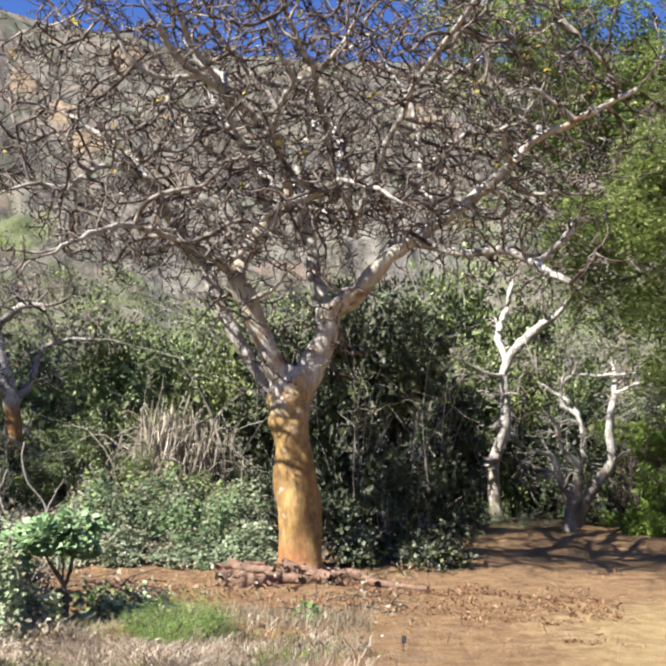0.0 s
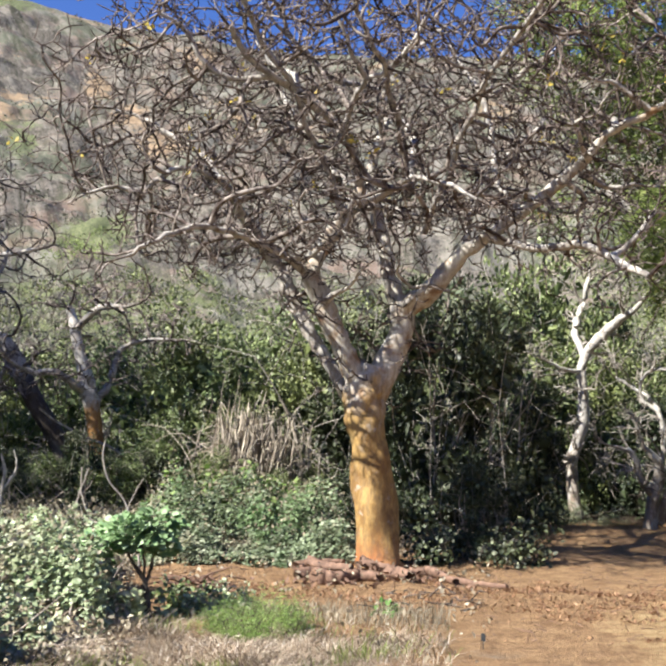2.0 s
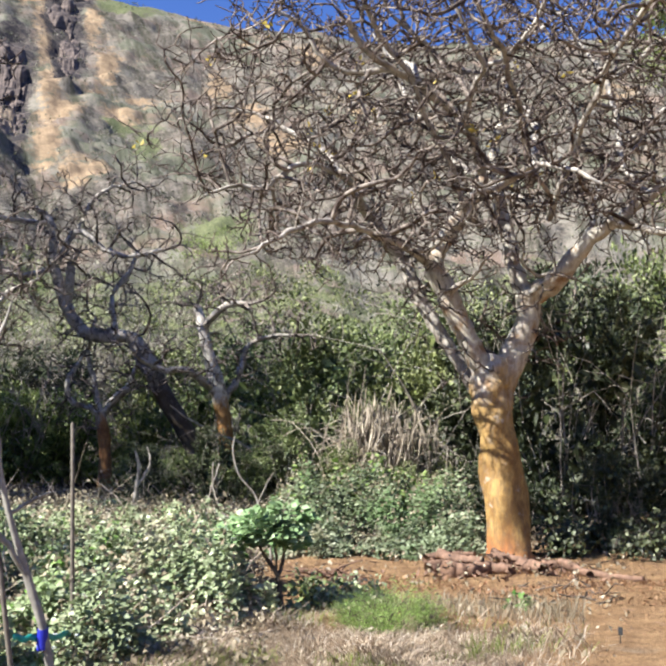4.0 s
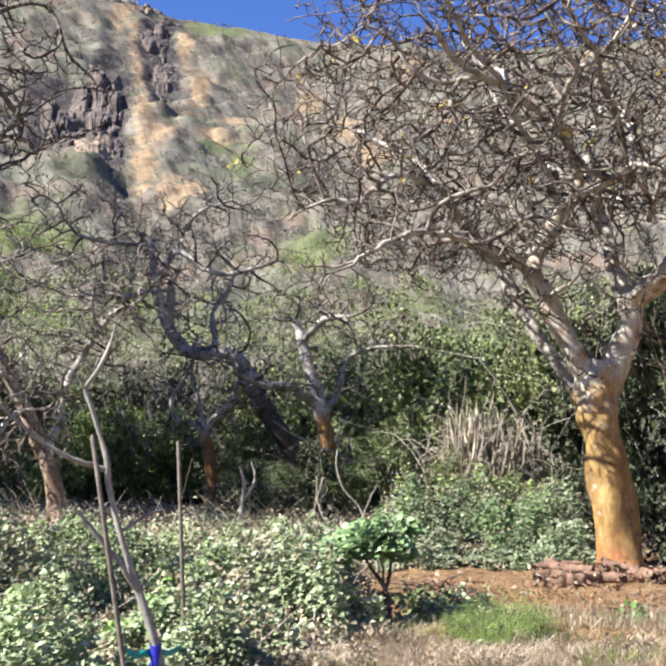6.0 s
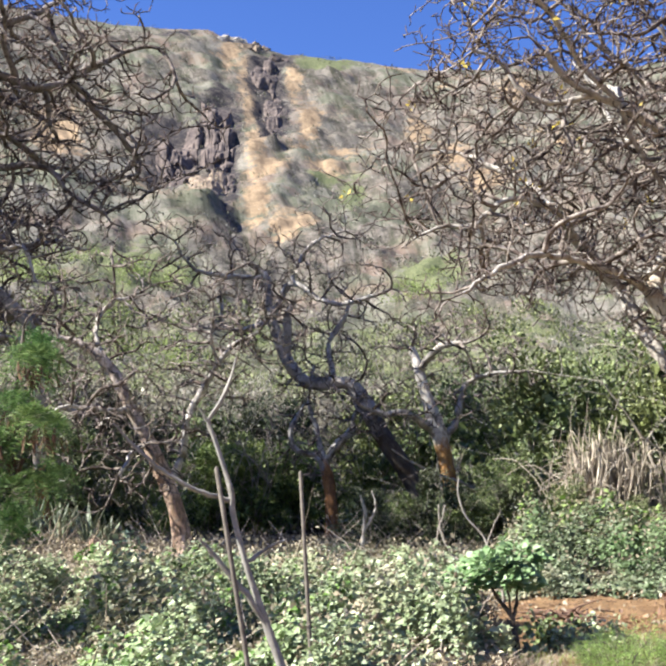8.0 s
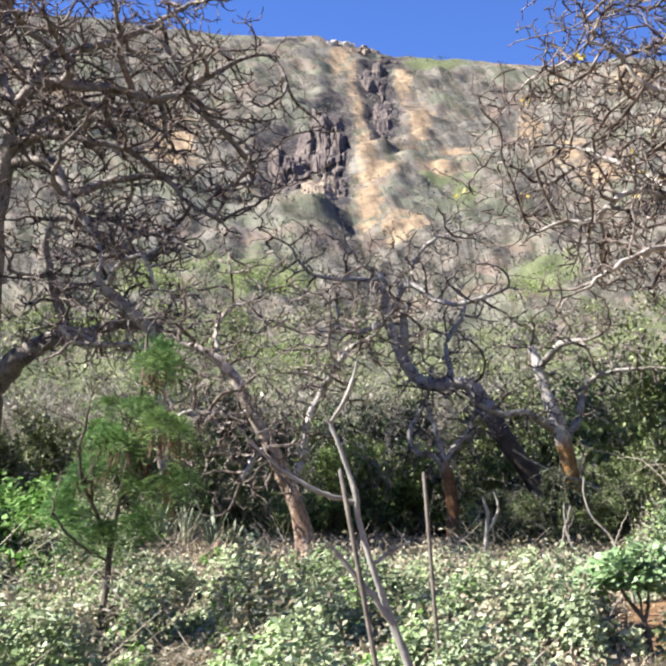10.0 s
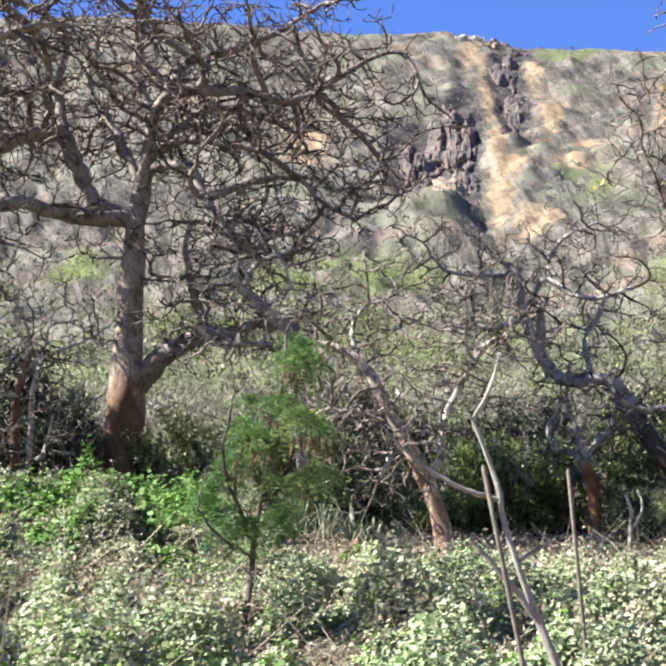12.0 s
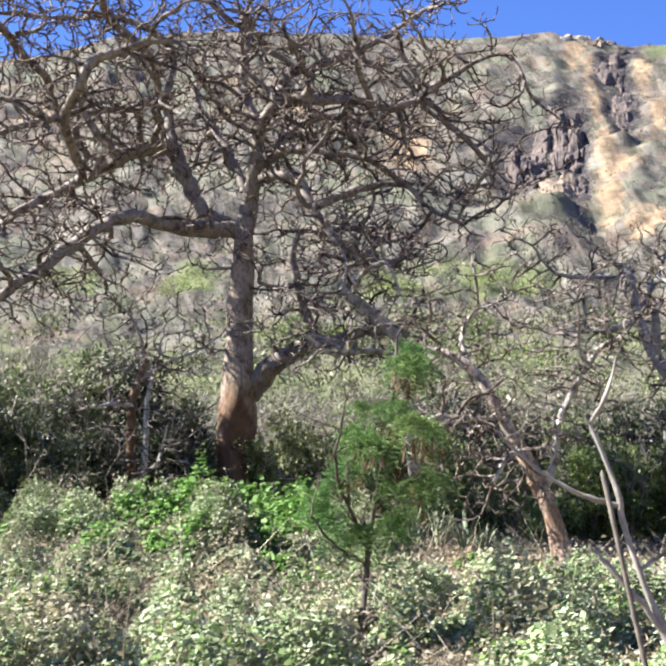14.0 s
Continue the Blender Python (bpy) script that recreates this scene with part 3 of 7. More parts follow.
class Tubes:
    """Collects tapered tubes into one mesh."""

    def __init__(self):
        self.v, self.f, self.count = [], [], 0

    def add(self, path, radius, sides):
        path, radius = np.asarray(path), np.asarray(radius)
        t = np.gradient(path, axis=0)
        t /= np.linalg.norm(t, axis=1)[:, None] + 1e-9
        side = np.cross(t, np.array([0.13, 0.31, 0.94]))
        bad = np.linalg.norm(side, axis=1) < 0.2
        side[bad] = np.cross(t[bad], np.array([1.0, 0.1, 0.0]))
        side /= np.linalg.norm(side, axis=1)[:, None]
        up = np.cross(t, side)
        ang = np.arange(sides) * (2 * math.pi / sides)
        ring = side[:, None, :] * np.cos(ang)[None, :, None] + up[:, None, :] * np.sin(ang)[None, :, None]
        rr = radius[:, None] if radius.ndim == 1 else radius
        self.v.append((path[:, None, :] + ring * rr[:, :, None]).reshape(-1, 3))
        n = len(path)
        i, j = np.meshgrid(np.arange(n - 1), np.arange(sides), indexing="ij")
        k = (j + 1) % sides
        self.f.append(np.stack([i * sides + j, i * sides + k, (i + 1) * sides + k, (i + 1) * sides + j], -1).reshape(-1, 4) + self.count)
        self.count += n * sides

    def link(self, name, mat, parent, label="", smooth=True):
        return link_mesh(name, np.concatenate(self.v), np.concatenate(self.f), mat, parent, label, smooth)


class Tree:
    def __init__(self, name, at, mat, limb_mat, seed, fat=1.0):
        x, y, z, az = at
        self.fat = fat
        self.root = new(name)
        self.root.matrix_world = pose(x, y, z, 0, 0, az)
        self.mat, self.limb_mat, self.rng, self.limbs = mat, limb_mat, np.random.default_rng(seed), []


def limb(tree, *rows):
    """A trunk (the first one) or main limb through rows of right, away, up and radius, in metres from the tree's foot."""
    rows = np.array(rows)
    first = not tree.limbs
    curve = catmull(rows, 7 if first else 5)
    path, r = curve[:, :3].copy(), np.maximum(curve[:, 3] * (1 if first and tree.fat < 1.3 else tree.fat), 0.004)
    sides = 20 if first else (12 if r[0] > 0.08 else 8)
    if not first:
        step = np.linalg.norm(np.diff(path, axis=0), axis=1).mean()
        path[1:-1] += tree.rng.normal(0, 0.10, (len(path) - 2, 3)) * np.minimum(step, 0.25)
    ang = np.arange(sides) * (2 * math.pi / sides)
    s = np.arange(len(path))[:, None]
    k = tree.rng.random() * 9
    lumps = 1 + 0.09 * np.sin(2 * ang + s * 0.31 + k) + 0.06 * np.sin(3 * ang - s * 0.47 + 2 * k) + 0.05 * (tree.rng.random((len(path), sides)) - 0.5)
    tubes = Tubes()
    tubes.add(path, r[:, None] * lumps, sides)
    ob = tubes.link("trunk" if first else "limb", tree.mat if first or (r[0] > 0.085 and tree.limb_mat != BARK_SHADED) else tree.limb_mat, tree.root)
    tree.limbs.append((path, r))
    return ob


def grow(rng, tubes, p, d, length, r, level, spec, tips):
    n = (2, 4, 6, 7)[level]
    path, rad, dirs = [p], [r], []
    for k in range(n):
        d = d + rng.normal(0, spec["wiggle"], 3) + np.array([0, 0, spec["lift"]])
        d = d / np.linalg.norm(d)
        p = p + d * (length / n) * rng.uniform(0.75, 1.25)
        path.append(p)
        rad.append(max(r * (1 - 0.6 * (k + 1) / n), spec["tip"] * (1.0 if k < n - 1 else 0.8)))
        dirs.append(d)
    tubes.add(path, rad, (3, 3, 4, 6)[level])
    if level == 0:
        tips.append((path[-1], dirs[-1]))
        return
    for k in range(1, n + 1):
        for _ in range(spec["kids"][level]):
            if rng.random() < spec["chance"][level]:
                side = np.cross(dirs[k - 1], rng.normal(0, 1, 3))
                side /= np.linalg.norm(side) + 1e-9
                turn = rng.uniform(0.5, 1.25)
                nd = dirs[k - 1] * math.cos(turn) + side * math.sin(turn)
                grow(rng, tubes, path[k], nd, length * rng.uniform(0.30, 0.52), max(rad[k] * 0.75, spec["tip"]), level - 1, spec, tips)


FULL = dict(wiggle=0.34, lift=0.04, tip=0.010, kids=(0, 2, 2, 2), chance=(0, 0.48, 0.46, 0.4))


def crown(tree, spacing, reach, mat, spec=FULL, level=2, start=0.35, flat=0.35, label="tangled bare twigs", skip_first=True, room=0.5, most=3):
    """Bare twigs along all limbs. Returns the tips."""
    tubes, tips, rng = Tubes(), [], tree.rng
    taken = collections.Counter()
    for n, (path, r) in enumerate(tree.limbs):
        if n == 0 and skip_first:
            continue
        seg = np.linalg.norm(np.diff(path, axis=0), axis=1)
        run = np.concatenate([[0], np.cumsum(seg)])
        at = run[-1] * (0.12 if r[0] <= 0.06 else start if n else 0.4)
        while at < run[-1]:
            p = np.array([np.interp(at, run, path[:, c]) for c in range(3)])
            q = np.array([np.interp(min(at + 0.1, run[-1]), run, path[:, c]) for c in range(3)])
            t = (q - p) / (np.linalg.norm(q - p) + 1e-9)
            here = np.interp(at, run, r)
            at += spacing * rng.uniform(0.5, 1.5)
            cell = tuple(np.floor(p / room).astype(int))
            taken[cell] += 1
            if taken[cell] > most:
                continue
            side = np.cross(t, rng.normal(0, 1, 3))
            side /= np.linalg.norm(side) + 1e-9
            side[2] = side[2] * (1 - flat) + 0.25
            d = t * rng.uniform(0.4, 1.2) + side
            grow(rng, tubes, p, d / np.linalg.norm(d), reach * rng.uniform(0.55, 1.25), min(here * 0.6, 0.03 if level < 3 else 0.05), level, spec, tips)
        if r[-1] > 0.05:
            continue
        grow(rng, tubes, path[-1], (path[-1] - path[-2]) / np.linalg.norm(path[-1] - path[-2]), reach, max(r[-1] * 0.9, 0.006), level, spec, tips)
    tagged(tubes.link("twig_tangle", mat, tree.root, label), kind="stuff")
    return tips


# ---- leaves ----
def leaf_mesh(name, centre, axis, normal, size, mat, parent=None, label="", shape="oval", width=0.55, fold=0.18):
    """Many leaves in one mesh: centre, the way each points, its upper side, its length."""
    axis = axis / (np.linalg.norm(axis, axis=1)[:, None] + 1e-9)
    side = np.cross(axis, normal)
    side /= np.linalg.norm(side, axis=1)[:, None] + 1e-9
    up = np.cross(side, axis)
    L = np.asarray(size)[:, None] * np.ones((len(centre), 1))
    W = L * width * 0.5
    n = len(centre)
    base = np.arange(n)[:, None]
    if shape == "oval":
        v = np.stack([centre, centre + axis * L * 0.5 + side * W + up * L * fold, centre + axis * L, centre + axis * L * 0.45 - side * W + up * L * fold], 1)
        f = base * 4 + np.array([[0, 1, 2, 3]])
        a, b = f[:, [0, 1, 2]], f[:, [0, 2, 3]]
        return link_mesh(name, v.reshape(-1, 3), np.concatenate([a, b]), mat, parent, label)
    v = np.stack([centre, centre + axis * L * 0.12 + side * W * 0.8 + up * L * fold * 0.7, centre + axis * L * 0.55 + side * W + up * L * fold,
                  centre + axis * L - up * L * fold * 0.6, centre + axis * L * 0.55 - side * W + up * L * fold, centre + axis * L * 0.12 - side * W * 0.8 + up * L * fold * 0.7], 1)
    f1, f2 = base * 6 + np.array([[0, 1, 2, 3]]), base * 6 + np.array([[0, 3, 4, 5]])
    return link_mesh(name, v.reshape(-1, 3), np.concatenate([f1, f2]), mat, parent, label)


def unit(rng, n):
    v = rng.normal(0, 1, (n, 3))
    return v / np.linalg.norm(v, axis=1)[:, None]


def cloud(rng, n, blobs, shell=0.55):
    """Places for leaves in and on clumpy blobs: rows of x, y, z, radius, height."""
    blobs = np.asarray(blobs, dtype=float)
    w = blobs[:, 3] ** 2
    pick = rng.choice(len(blobs), n, p=w / w.sum())
    u = unit(rng, n)
    rad = rng.uniform(shell, 1.0, n) ** 0.5
    b = blobs[pick]
    return b[:, :3] + u * rad[:, None] * np.stack([b[:, 3], b[:, 3], b[:, 4]], 1), u

def ball(rng, n, blobs):
    """Random places in a union of ellipsoids: rows of right, away, up and the three half axes."""
    b = np.asarray(blobs, dtype=float)
    w = np.prod(b[:, 3:], axis=1)
    b = b[rng.choice(len(b), n, p=w / w.sum())]
    return b[:, :3] + unit(rng, n) * rng.random((n, 1)) ** (1 / 2.4) * b[:, 3:]


def clumps(rng, n, blobs, count, spread):
    """Random places gathered into clumps within ellipsoids."""
    centre = ball(rng, count, blobs)
    return centre[rng.integers(0, count, n)] + rng.normal(0, spread, (n, 3)) * np.array([1, 1, 0.7])


def colonise(rng, grown, goals, step, kill, wander, level, most=150):
    """Branches that grow from those grown so far towards the nearest free places until all are reached."""
    pos, parent, way = ([*q] for q in grown)
    kids = [0] * len(pos)
    best = np.full(len(goals), 1e9)
    near = np.zeros(len(goals), dtype=int)
    fresh = np.arange(len(pos))
    for _ in range(most):
        for part in np.array_split(fresh, max(1, len(fresh) // 150)):
            gap = np.linalg.norm(goals[:, None, :] - np.array([pos[i] for i in part])[None, :, :], axis=2)
            k = gap.argmin(axis=1)
            d = gap[np.arange(len(goals)), k]
            closer = d < best
            best[closer], near[closer] = d[closer], part[k[closer]]
        alive = best > kill
        goals, best, near = goals[alive], best[alive], near[alive]
        if not len(goals):
            break
        start = len(pos)
        at = np.array(pos)
        use = best < 1.6
        pull = np.zeros((len(pos), 3))
        np.add.at(pull, near[use], (goals[use] - at[near[use]]) / best[use, None])
        for i in np.unique(near[use]):
            if kids[i] > 2:
                continue
            v = pull[i] / (np.linalg.norm(pull[i]) + 1e-9) * np.array([1, 1, level]) + 0.45 * way[i] + rng.normal(0, wander, 3)
            v /= np.linalg.norm(v)
            pos.append(pos[i] + v * step * rng.uniform(0.7, 1.3))
            parent.append(i)
            way.append(v)
            kids.append(0)
            kids[i] += 1
        fresh = np.arange(start, len(pos))
        if not len(fresh):
            break
    return pos, parent, way


def full_crown(tree, twigs, goals, step=0.14, kill=0.2, wander=0.34, tip=0.007, spurs=1.0, spur=0.16, start=0.45, bough=0.034, power=2.05, level=0.8, coarse=0.06, label="tangled bare twigs"):
    """Gnarled boughs that fill the crown, and short curved twigs at their ends. Returns the ends."""
    rng = tree.rng
    seeds, room = [], []
    for n, (path, r) in enumerate(tree.limbs):
        run = np.concatenate([[0], np.cumsum(np.linalg.norm(np.diff(path, axis=0), axis=1))])
        first = run[-1] * (0.15 if r[0] <= 0.06 else start if n else 0.8)
        for at in np.arange(first, run[-1], 0.12):
            seeds.append([np.interp(at, run, path[:, c]) for c in range(3)])
            room.append(np.interp(at, run, r))
        seeds.append(path[-1])
        room.append(r[-1])
    count = len(seeds)
    grown = [np.array(p) for p in seeds], [-1] * count, [np.zeros(3)] * count
    grown = colonise(rng, grown, goals[rng.random(len(goals)) < coarse], step * 1.7, kill * 2.2, wander * 0.75, level)
    pos, parent, way = (np.array(q) for q in colonise(rng, grown, goals, step, kill, wander, level))
    thick = np.zeros(len(pos))
    kids = [[] for _ in pos]
    for i in range(len(pos) - 1, count - 1, -1):
        thick[i] = max(thick[i], tip ** power)
        thick[parent[i]] += thick[i]
        kids[parent[i]].append(i)
    rad = thick ** (1 / power)
    for i in range(count, len(pos)):
        cap = room[parent[i]] * 0.8 if parent[i] < count else rad[parent[i]]
        rad[i] = max(min(rad[i], cap), tip * 0.9)
    tubes, tips = Tubes(), []
    starts = [(s, k) for s in range(count) for k in kids[s]]
    while starts:
        a, i = starts.pop()
        path, r = [pos[a], pos[i]], [min(rad[i] * 1.1, room[a] if a < count else 1), rad[i]]
        while kids[i]:
            order = sorted(kids[i], key=lambda k: -rad[k])
            starts += [(i, k) for k in order[1:]]
            i = order[0]
            path.append(pos[i])
            r.append(rad[i])
        tips.append((pos[i], way[i]))
        if len(path) > 4 and r[0] > 0.02:
            rows = catmull(np.column_stack([path, r]), 2)
            path, r = rows[:, :3], np.maximum(rows[:, 3], tip * 0.8)
        sides = 8 if r[0] > 0.03 else 5 if r[0] > 0.014 else 3
        if r[0] > bough:
            one = Tubes()
            one.add(path, np.asarray(r)[:, None] * rng.uniform(0.86, 1.14, (len(path), sides)), sides)
            one.link("bough", tree.limb_mat, tree.root)
        else:
            tubes.add(path, r, sides)
    tagged(tubes.link("branch_tangle", twigs[0], tree.root, "crooked bare branches"), kind="stuff")
    small = Tubes()
    thin = np.flatnonzero((rad < tip * 2.6) & (np.arange(len(pos)) >= count))
    for i in thin[rng.random(len(thin)) < min(spurs, 1.0)]:
        for _ in range(1 + (spurs > 1 and rng.random() < spurs - 1)):
            d = 0.5 * way[i] + rng.normal(0, 0.7, 3) + np.array([0, 0, 0.15])
            bend = rng.normal(0, 0.35, 3) + np.array([0, 0, 0.2])
            p, path = pos[i], [pos[i]]
            reach = spur * rng.uniform(0.5, 1.5)
            for k in range(3):
                d = d / np.linalg.norm(d)
                p = p + d * reach / 3
                path.append(p)
                d = d + bend * 0.8 + rng.normal(0, 0.2, 3)
            small.add(path, tip * np.array([1.0, 0.95, 0.9, 0.7]), 3)
    tagged(small.link("twig_tangle", twigs[1], tree.root, label), kind="stuff")
    return tips


def around_limbs(tree, n, r, start=0.35):
    """Places round the outer stretches of all limbs."""
    rng, pts = tree.rng, []
    for k, (path, rad) in enumerate(tree.limbs):
        first = int(len(path) * (0.05 if rad[0] <= 0.06 else start if k else 0.9))
        pts.append(path[first:])
    pts = np.concatenate(pts)
    return pts[rng.integers(0, len(pts), n)] + unit(rng, n) * r * rng.random((n, 1)) ** 0.5 * np.array([1.0, 1.0, 0.8]) + np.array([0, 0, 0.12 * r])


# ---- the wiliwili trees ----
# the spread of the crowns: right, away and up from the tree's foot, and three half axes
MAIN_CROWN = [(0.0, 0.0, 5.6, 3.3, 3.0, 1.8), (-2.3, -0.2, 5.0, 1.6, 2.0, 1.2), (2.1, -0.4, 5.1, 1.8, 1.9, 1.1), (-0.9, -0.4, 4.1, 1.2, 1.2, 0.7), (0.9, -0.3, 4.3, 1.3, 1.3, 0.6),
              (-2.2, -1.0, 3.8, 1.2, 1.2, 0.6), (-0.7, -0.6, 3.5, 0.8, 0.8, 0.4), (-0.4, -1.2, 4.1, 1.6, 1.0, 0.6)]
BIG_CROWN = [(-0.5, 0.3, 8.3, 4.6, 4.2, 1.9), (2.6, -0.6, 6.6, 2.3, 2.6, 1.8), (-3.2, -0.2, 7.0, 2.4, 2.6, 1.9), (2.2, -1.2, 4.6, 1.6, 1.4, 0.8), (-3.6, -1.2, 4.6, 1.4, 1.6, 0.9), (-3.0, -1.5, 3.9, 1.7, 1.5, 0.7), (-1.5, -0.9, 4.6, 1.4, 1.2, 0.5), (1.2, -0.8, 6.6, 1.6, 1.4, 0.8), (4.2, -0.8, 7.2, 1.4, 1.5, 0.8), (4.3, -1.2, 5.7, 1.4, 1.3, 0.6)]


def main_tree():
    tree = Tree("wiliwili_tree", (-0.28, 12.40, 0.96, 1.3), BARK_MAIN, BARK_LIMB, 11)
    limb(tree, (-0.03, 0.00, -0.04, 0.304), (-0.05, 0.00, 0.15, 0.254), (-0.09, 0.00, 0.68, 0.226), (-0.15, 0.00, 1.13, 0.212), (-0.19, -0.00, 1.40, 0.207), (-0.22, 0.00, 1.63, 0.207), (-0.24, 0.00, 1.86, 0.212), (-0.20, 0.00, 2.07, 0.194), (-0.16, -0.00, 2.20, 0.138))
    limb(tree, (-0.25, 0.00, 1.66, 0.110), (-0.31, -0.03, 1.95, 0.125), (-0.41, -0.10, 2.25, 0.122), (-0.55, -0.15, 2.55, 0.116), (-0.68, -0.20, 2.82, 0.112), (-0.84, -0.20, 3.17, 0.111), (-0.72, -0.10, 3.48, 0.092), (-0.51, 0.00, 3.85, 0.088), (-0.32, 0.10, 4.23, 0.083))
    limb(tree, (-0.29, 0.10, 1.70, 0.075), (-0.48, 0.25, 2.00, 0.080), (-0.68, 0.35, 2.32, 0.080), (-0.92, 0.45, 2.72, 0.085), (-1.13, 0.50, 3.11, 0.085), (-1.31, 0.50, 3.45, 0.083), (-1.53, 0.30, 3.75, 0.074), (-1.69, 0.00, 3.96, 0.065), (-1.77, -0.30, 4.11, 0.051))
    limb(tree, (-0.17, 0.00, 1.70, 0.129), (-0.07, 0.00, 2.03, 0.152), (0.04, 0.00, 2.30, 0.143), (0.16, 0.00, 2.60, 0.134), (0.17, -0.00, 2.88, 0.138))
    limb(tree, (0.15, 0.00, 2.83, 0.111), (0.04, 0.10, 3.16, 0.097), (-0.03, 0.20, 3.52, 0.083), (-0.13, 0.30, 3.94, 0.074), (-0.24, 0.50, 4.39, 0.069), (-0.16, 0.70, 4.93, 0.060), (-0.02, 0.90, 5.37, 0.051), (-0.11, 1.00, 5.73, 0.041))
    limb(tree, (0.20, 0.00, 2.84, 0.124), (0.50, -0.10, 3.06, 0.106), (0.77, -0.20, 3.38, 0.083), (1.04, -0.30, 3.58, 0.074), (1.42, -0.40, 3.84, 0.065), (1.77, -0.50, 4.10, 0.060), (2.10, -0.60, 4.41, 0.055), (2.28, -0.70, 4.62, 0.046), (2.65, -0.90, 4.77, 0.041), (2.99, -1.00, 4.94, 0.032), (3.32, -1.10, 5.10, 0.023))
    limb(tree, (1.04, -0.30, 3.58, 0.051), (1.53, -0.60, 3.42, 0.046), (2.02, -0.90, 3.37, 0.041), (2.35, -1.20, 3.10, 0.037), (2.54, -1.40, 2.96, 0.028))
    limb(tree, (-0.32, 0.10, 4.23, 0.059), (-0.40, -0.20, 4.48, 0.052), (-0.50, -0.50, 4.71, 0.048), (-0.71, -0.80, 4.79, 0.044), (-0.97, -1.10, 4.93, 0.041), (-1.22, -1.30, 5.00, 0.037), (-1.50, -1.50, 5.22, 0.037), (-1.61, -1.70, 5.36, 0.030))
    limb(tree, (-1.22, -1.30, 5.00, 0.030), (-1.65, -1.30, 4.99, 0.030), (-1.92, -1.40, 5.14, 0.026), (-2.09, -1.50, 5.41, 0.022), (-2.35, -1.60, 5.55, 0.015))
    limb(tree, (-0.50, -0.50, 4.71, 0.037), (-0.38, -0.80, 4.99, 0.033), (-0.27, -1.00, 5.10, 0.030), (-0.41, -1.20, 5.30, 0.026), (-0.50, -1.30, 5.53, 0.022), (-0.68, -1.40, 5.80, 0.018))
    limb(tree, (-0.27, -1.00, 5.10, 0.026), (-0.03, -1.00, 5.21, 0.026), (0.21, -1.10, 5.45, 0.022), (0.37, -1.20, 5.74, 0.018))
    limb(tree, (-0.58, 0.00, 3.85, 0.044), (-0.40, -0.40, 3.88, 0.044), (-0.13, -0.80, 3.88, 0.041), (0.20, -1.20, 3.96, 0.033), (0.53, -1.50, 3.84, 0.026), (0.84, -1.80, 3.59, 0.018))
    limb(tree, (-1.77, -0.30, 4.11, 0.037), (-1.92, -0.60, 4.16, 0.033), (-2.25, -0.80, 4.18, 0.030), (-2.59, -1.00, 3.88, 0.026), (-2.87, -1.10, 3.89, 0.022), (-3.17, -1.20, 3.74, 0.015))
    limb(tree, (-1.77, -0.30, 4.11, 0.033), (-2.11, 0.20, 4.60, 0.030), (-2.50, 0.40, 4.91, 0.026), (-2.88, 0.50, 5.16, 0.022), (-3.26, 0.60, 5.31, 0.018), (-3.67, 0.60, 5.48, 0.015))
    limb(tree, (1.42, -0.40, 3.84, 0.033), (1.19, -0.10, 4.27, 0.033), (1.16, 0.20, 4.86, 0.033), (1.07, 0.40, 5.39, 0.030), (0.88, 0.60, 5.83, 0.026), (0.70, 0.70, 6.18, 0.022), (0.49, 0.80, 6.55, 0.015))
    limb(tree, (1.07, 0.40, 5.39, 0.026), (1.29, 0.30, 5.49, 0.030), (1.54, 0.20, 5.69, 0.026), (1.85, 0.10, 5.87, 0.022), (2.18, 0.00, 6.09, 0.015))
    limb(tree, (-0.11, 1.00, 5.73, 0.030), (0.04, 1.20, 6.20, 0.026), (0.41, 1.40, 6.52, 0.022), (0.79, 1.50, 6.87, 0.018))
    limb(tree, (-0.84, -0.20, 3.17, 0.044), (-1.15, -0.70, 3.28, 0.041), (-1.45, -1.20, 3.33, 0.033), (-1.80, -1.70, 3.32, 0.030), (-2.15, -2.10, 3.09, 0.022), (-2.40, -2.30, 2.88, 0.015))
    limb(tree, (-0.32, 0.10, 4.23, 0.041), (-0.69, 0.80, 4.68, 0.037), (-1.00, 1.40, 5.24, 0.033), (-1.32, 1.90, 5.80, 0.030), (-1.62, 2.30, 6.59, 0.022))
    limb(tree, (0.77, -0.20, 3.38, 0.037), (0.93, 0.50, 4.02, 0.033), (1.12, 1.10, 4.67, 0.030), (1.64, 1.60, 5.28, 0.026), (2.14, 2.00, 5.84, 0.018))
    # limbs added mostly out of view: forward to shadow the path, back over scrub
    limb(tree, (0.2, 0.0, 4.1, 0.035), (0.0, -1.0, 5.0, 0.03), (-0.4, -2.0, 5.6, 0.025), (-0.7, -3.2, 6.0, 0.02), (-1.0, -4.4, 6.3, 0.012))
    limb(tree, (-0.4, -0.2, 3.6, 0.035), (-1.0, -1.2, 4.9, 0.03), (-1.6, -2.2, 5.7, 0.025), (-1.9, -3.4, 6.2, 0.02), (-2.2, -4.5, 6.4, 0.012))
    limb(tree, (0.4, 0.0, 3.7, 0.035), (1.0, -1.2, 5.0, 0.03), (1.6, -2.3, 5.7, 0.025), (2.0, -3.3, 6.0, 0.015))
    limb(tree, (0.2, 0.2, 4.2, 0.07), (0.3, 1.3, 5.2, 0.05), (0.2, 2.6, 5.9, 0.03), (0.4, 3.6, 6.2, 0.015))
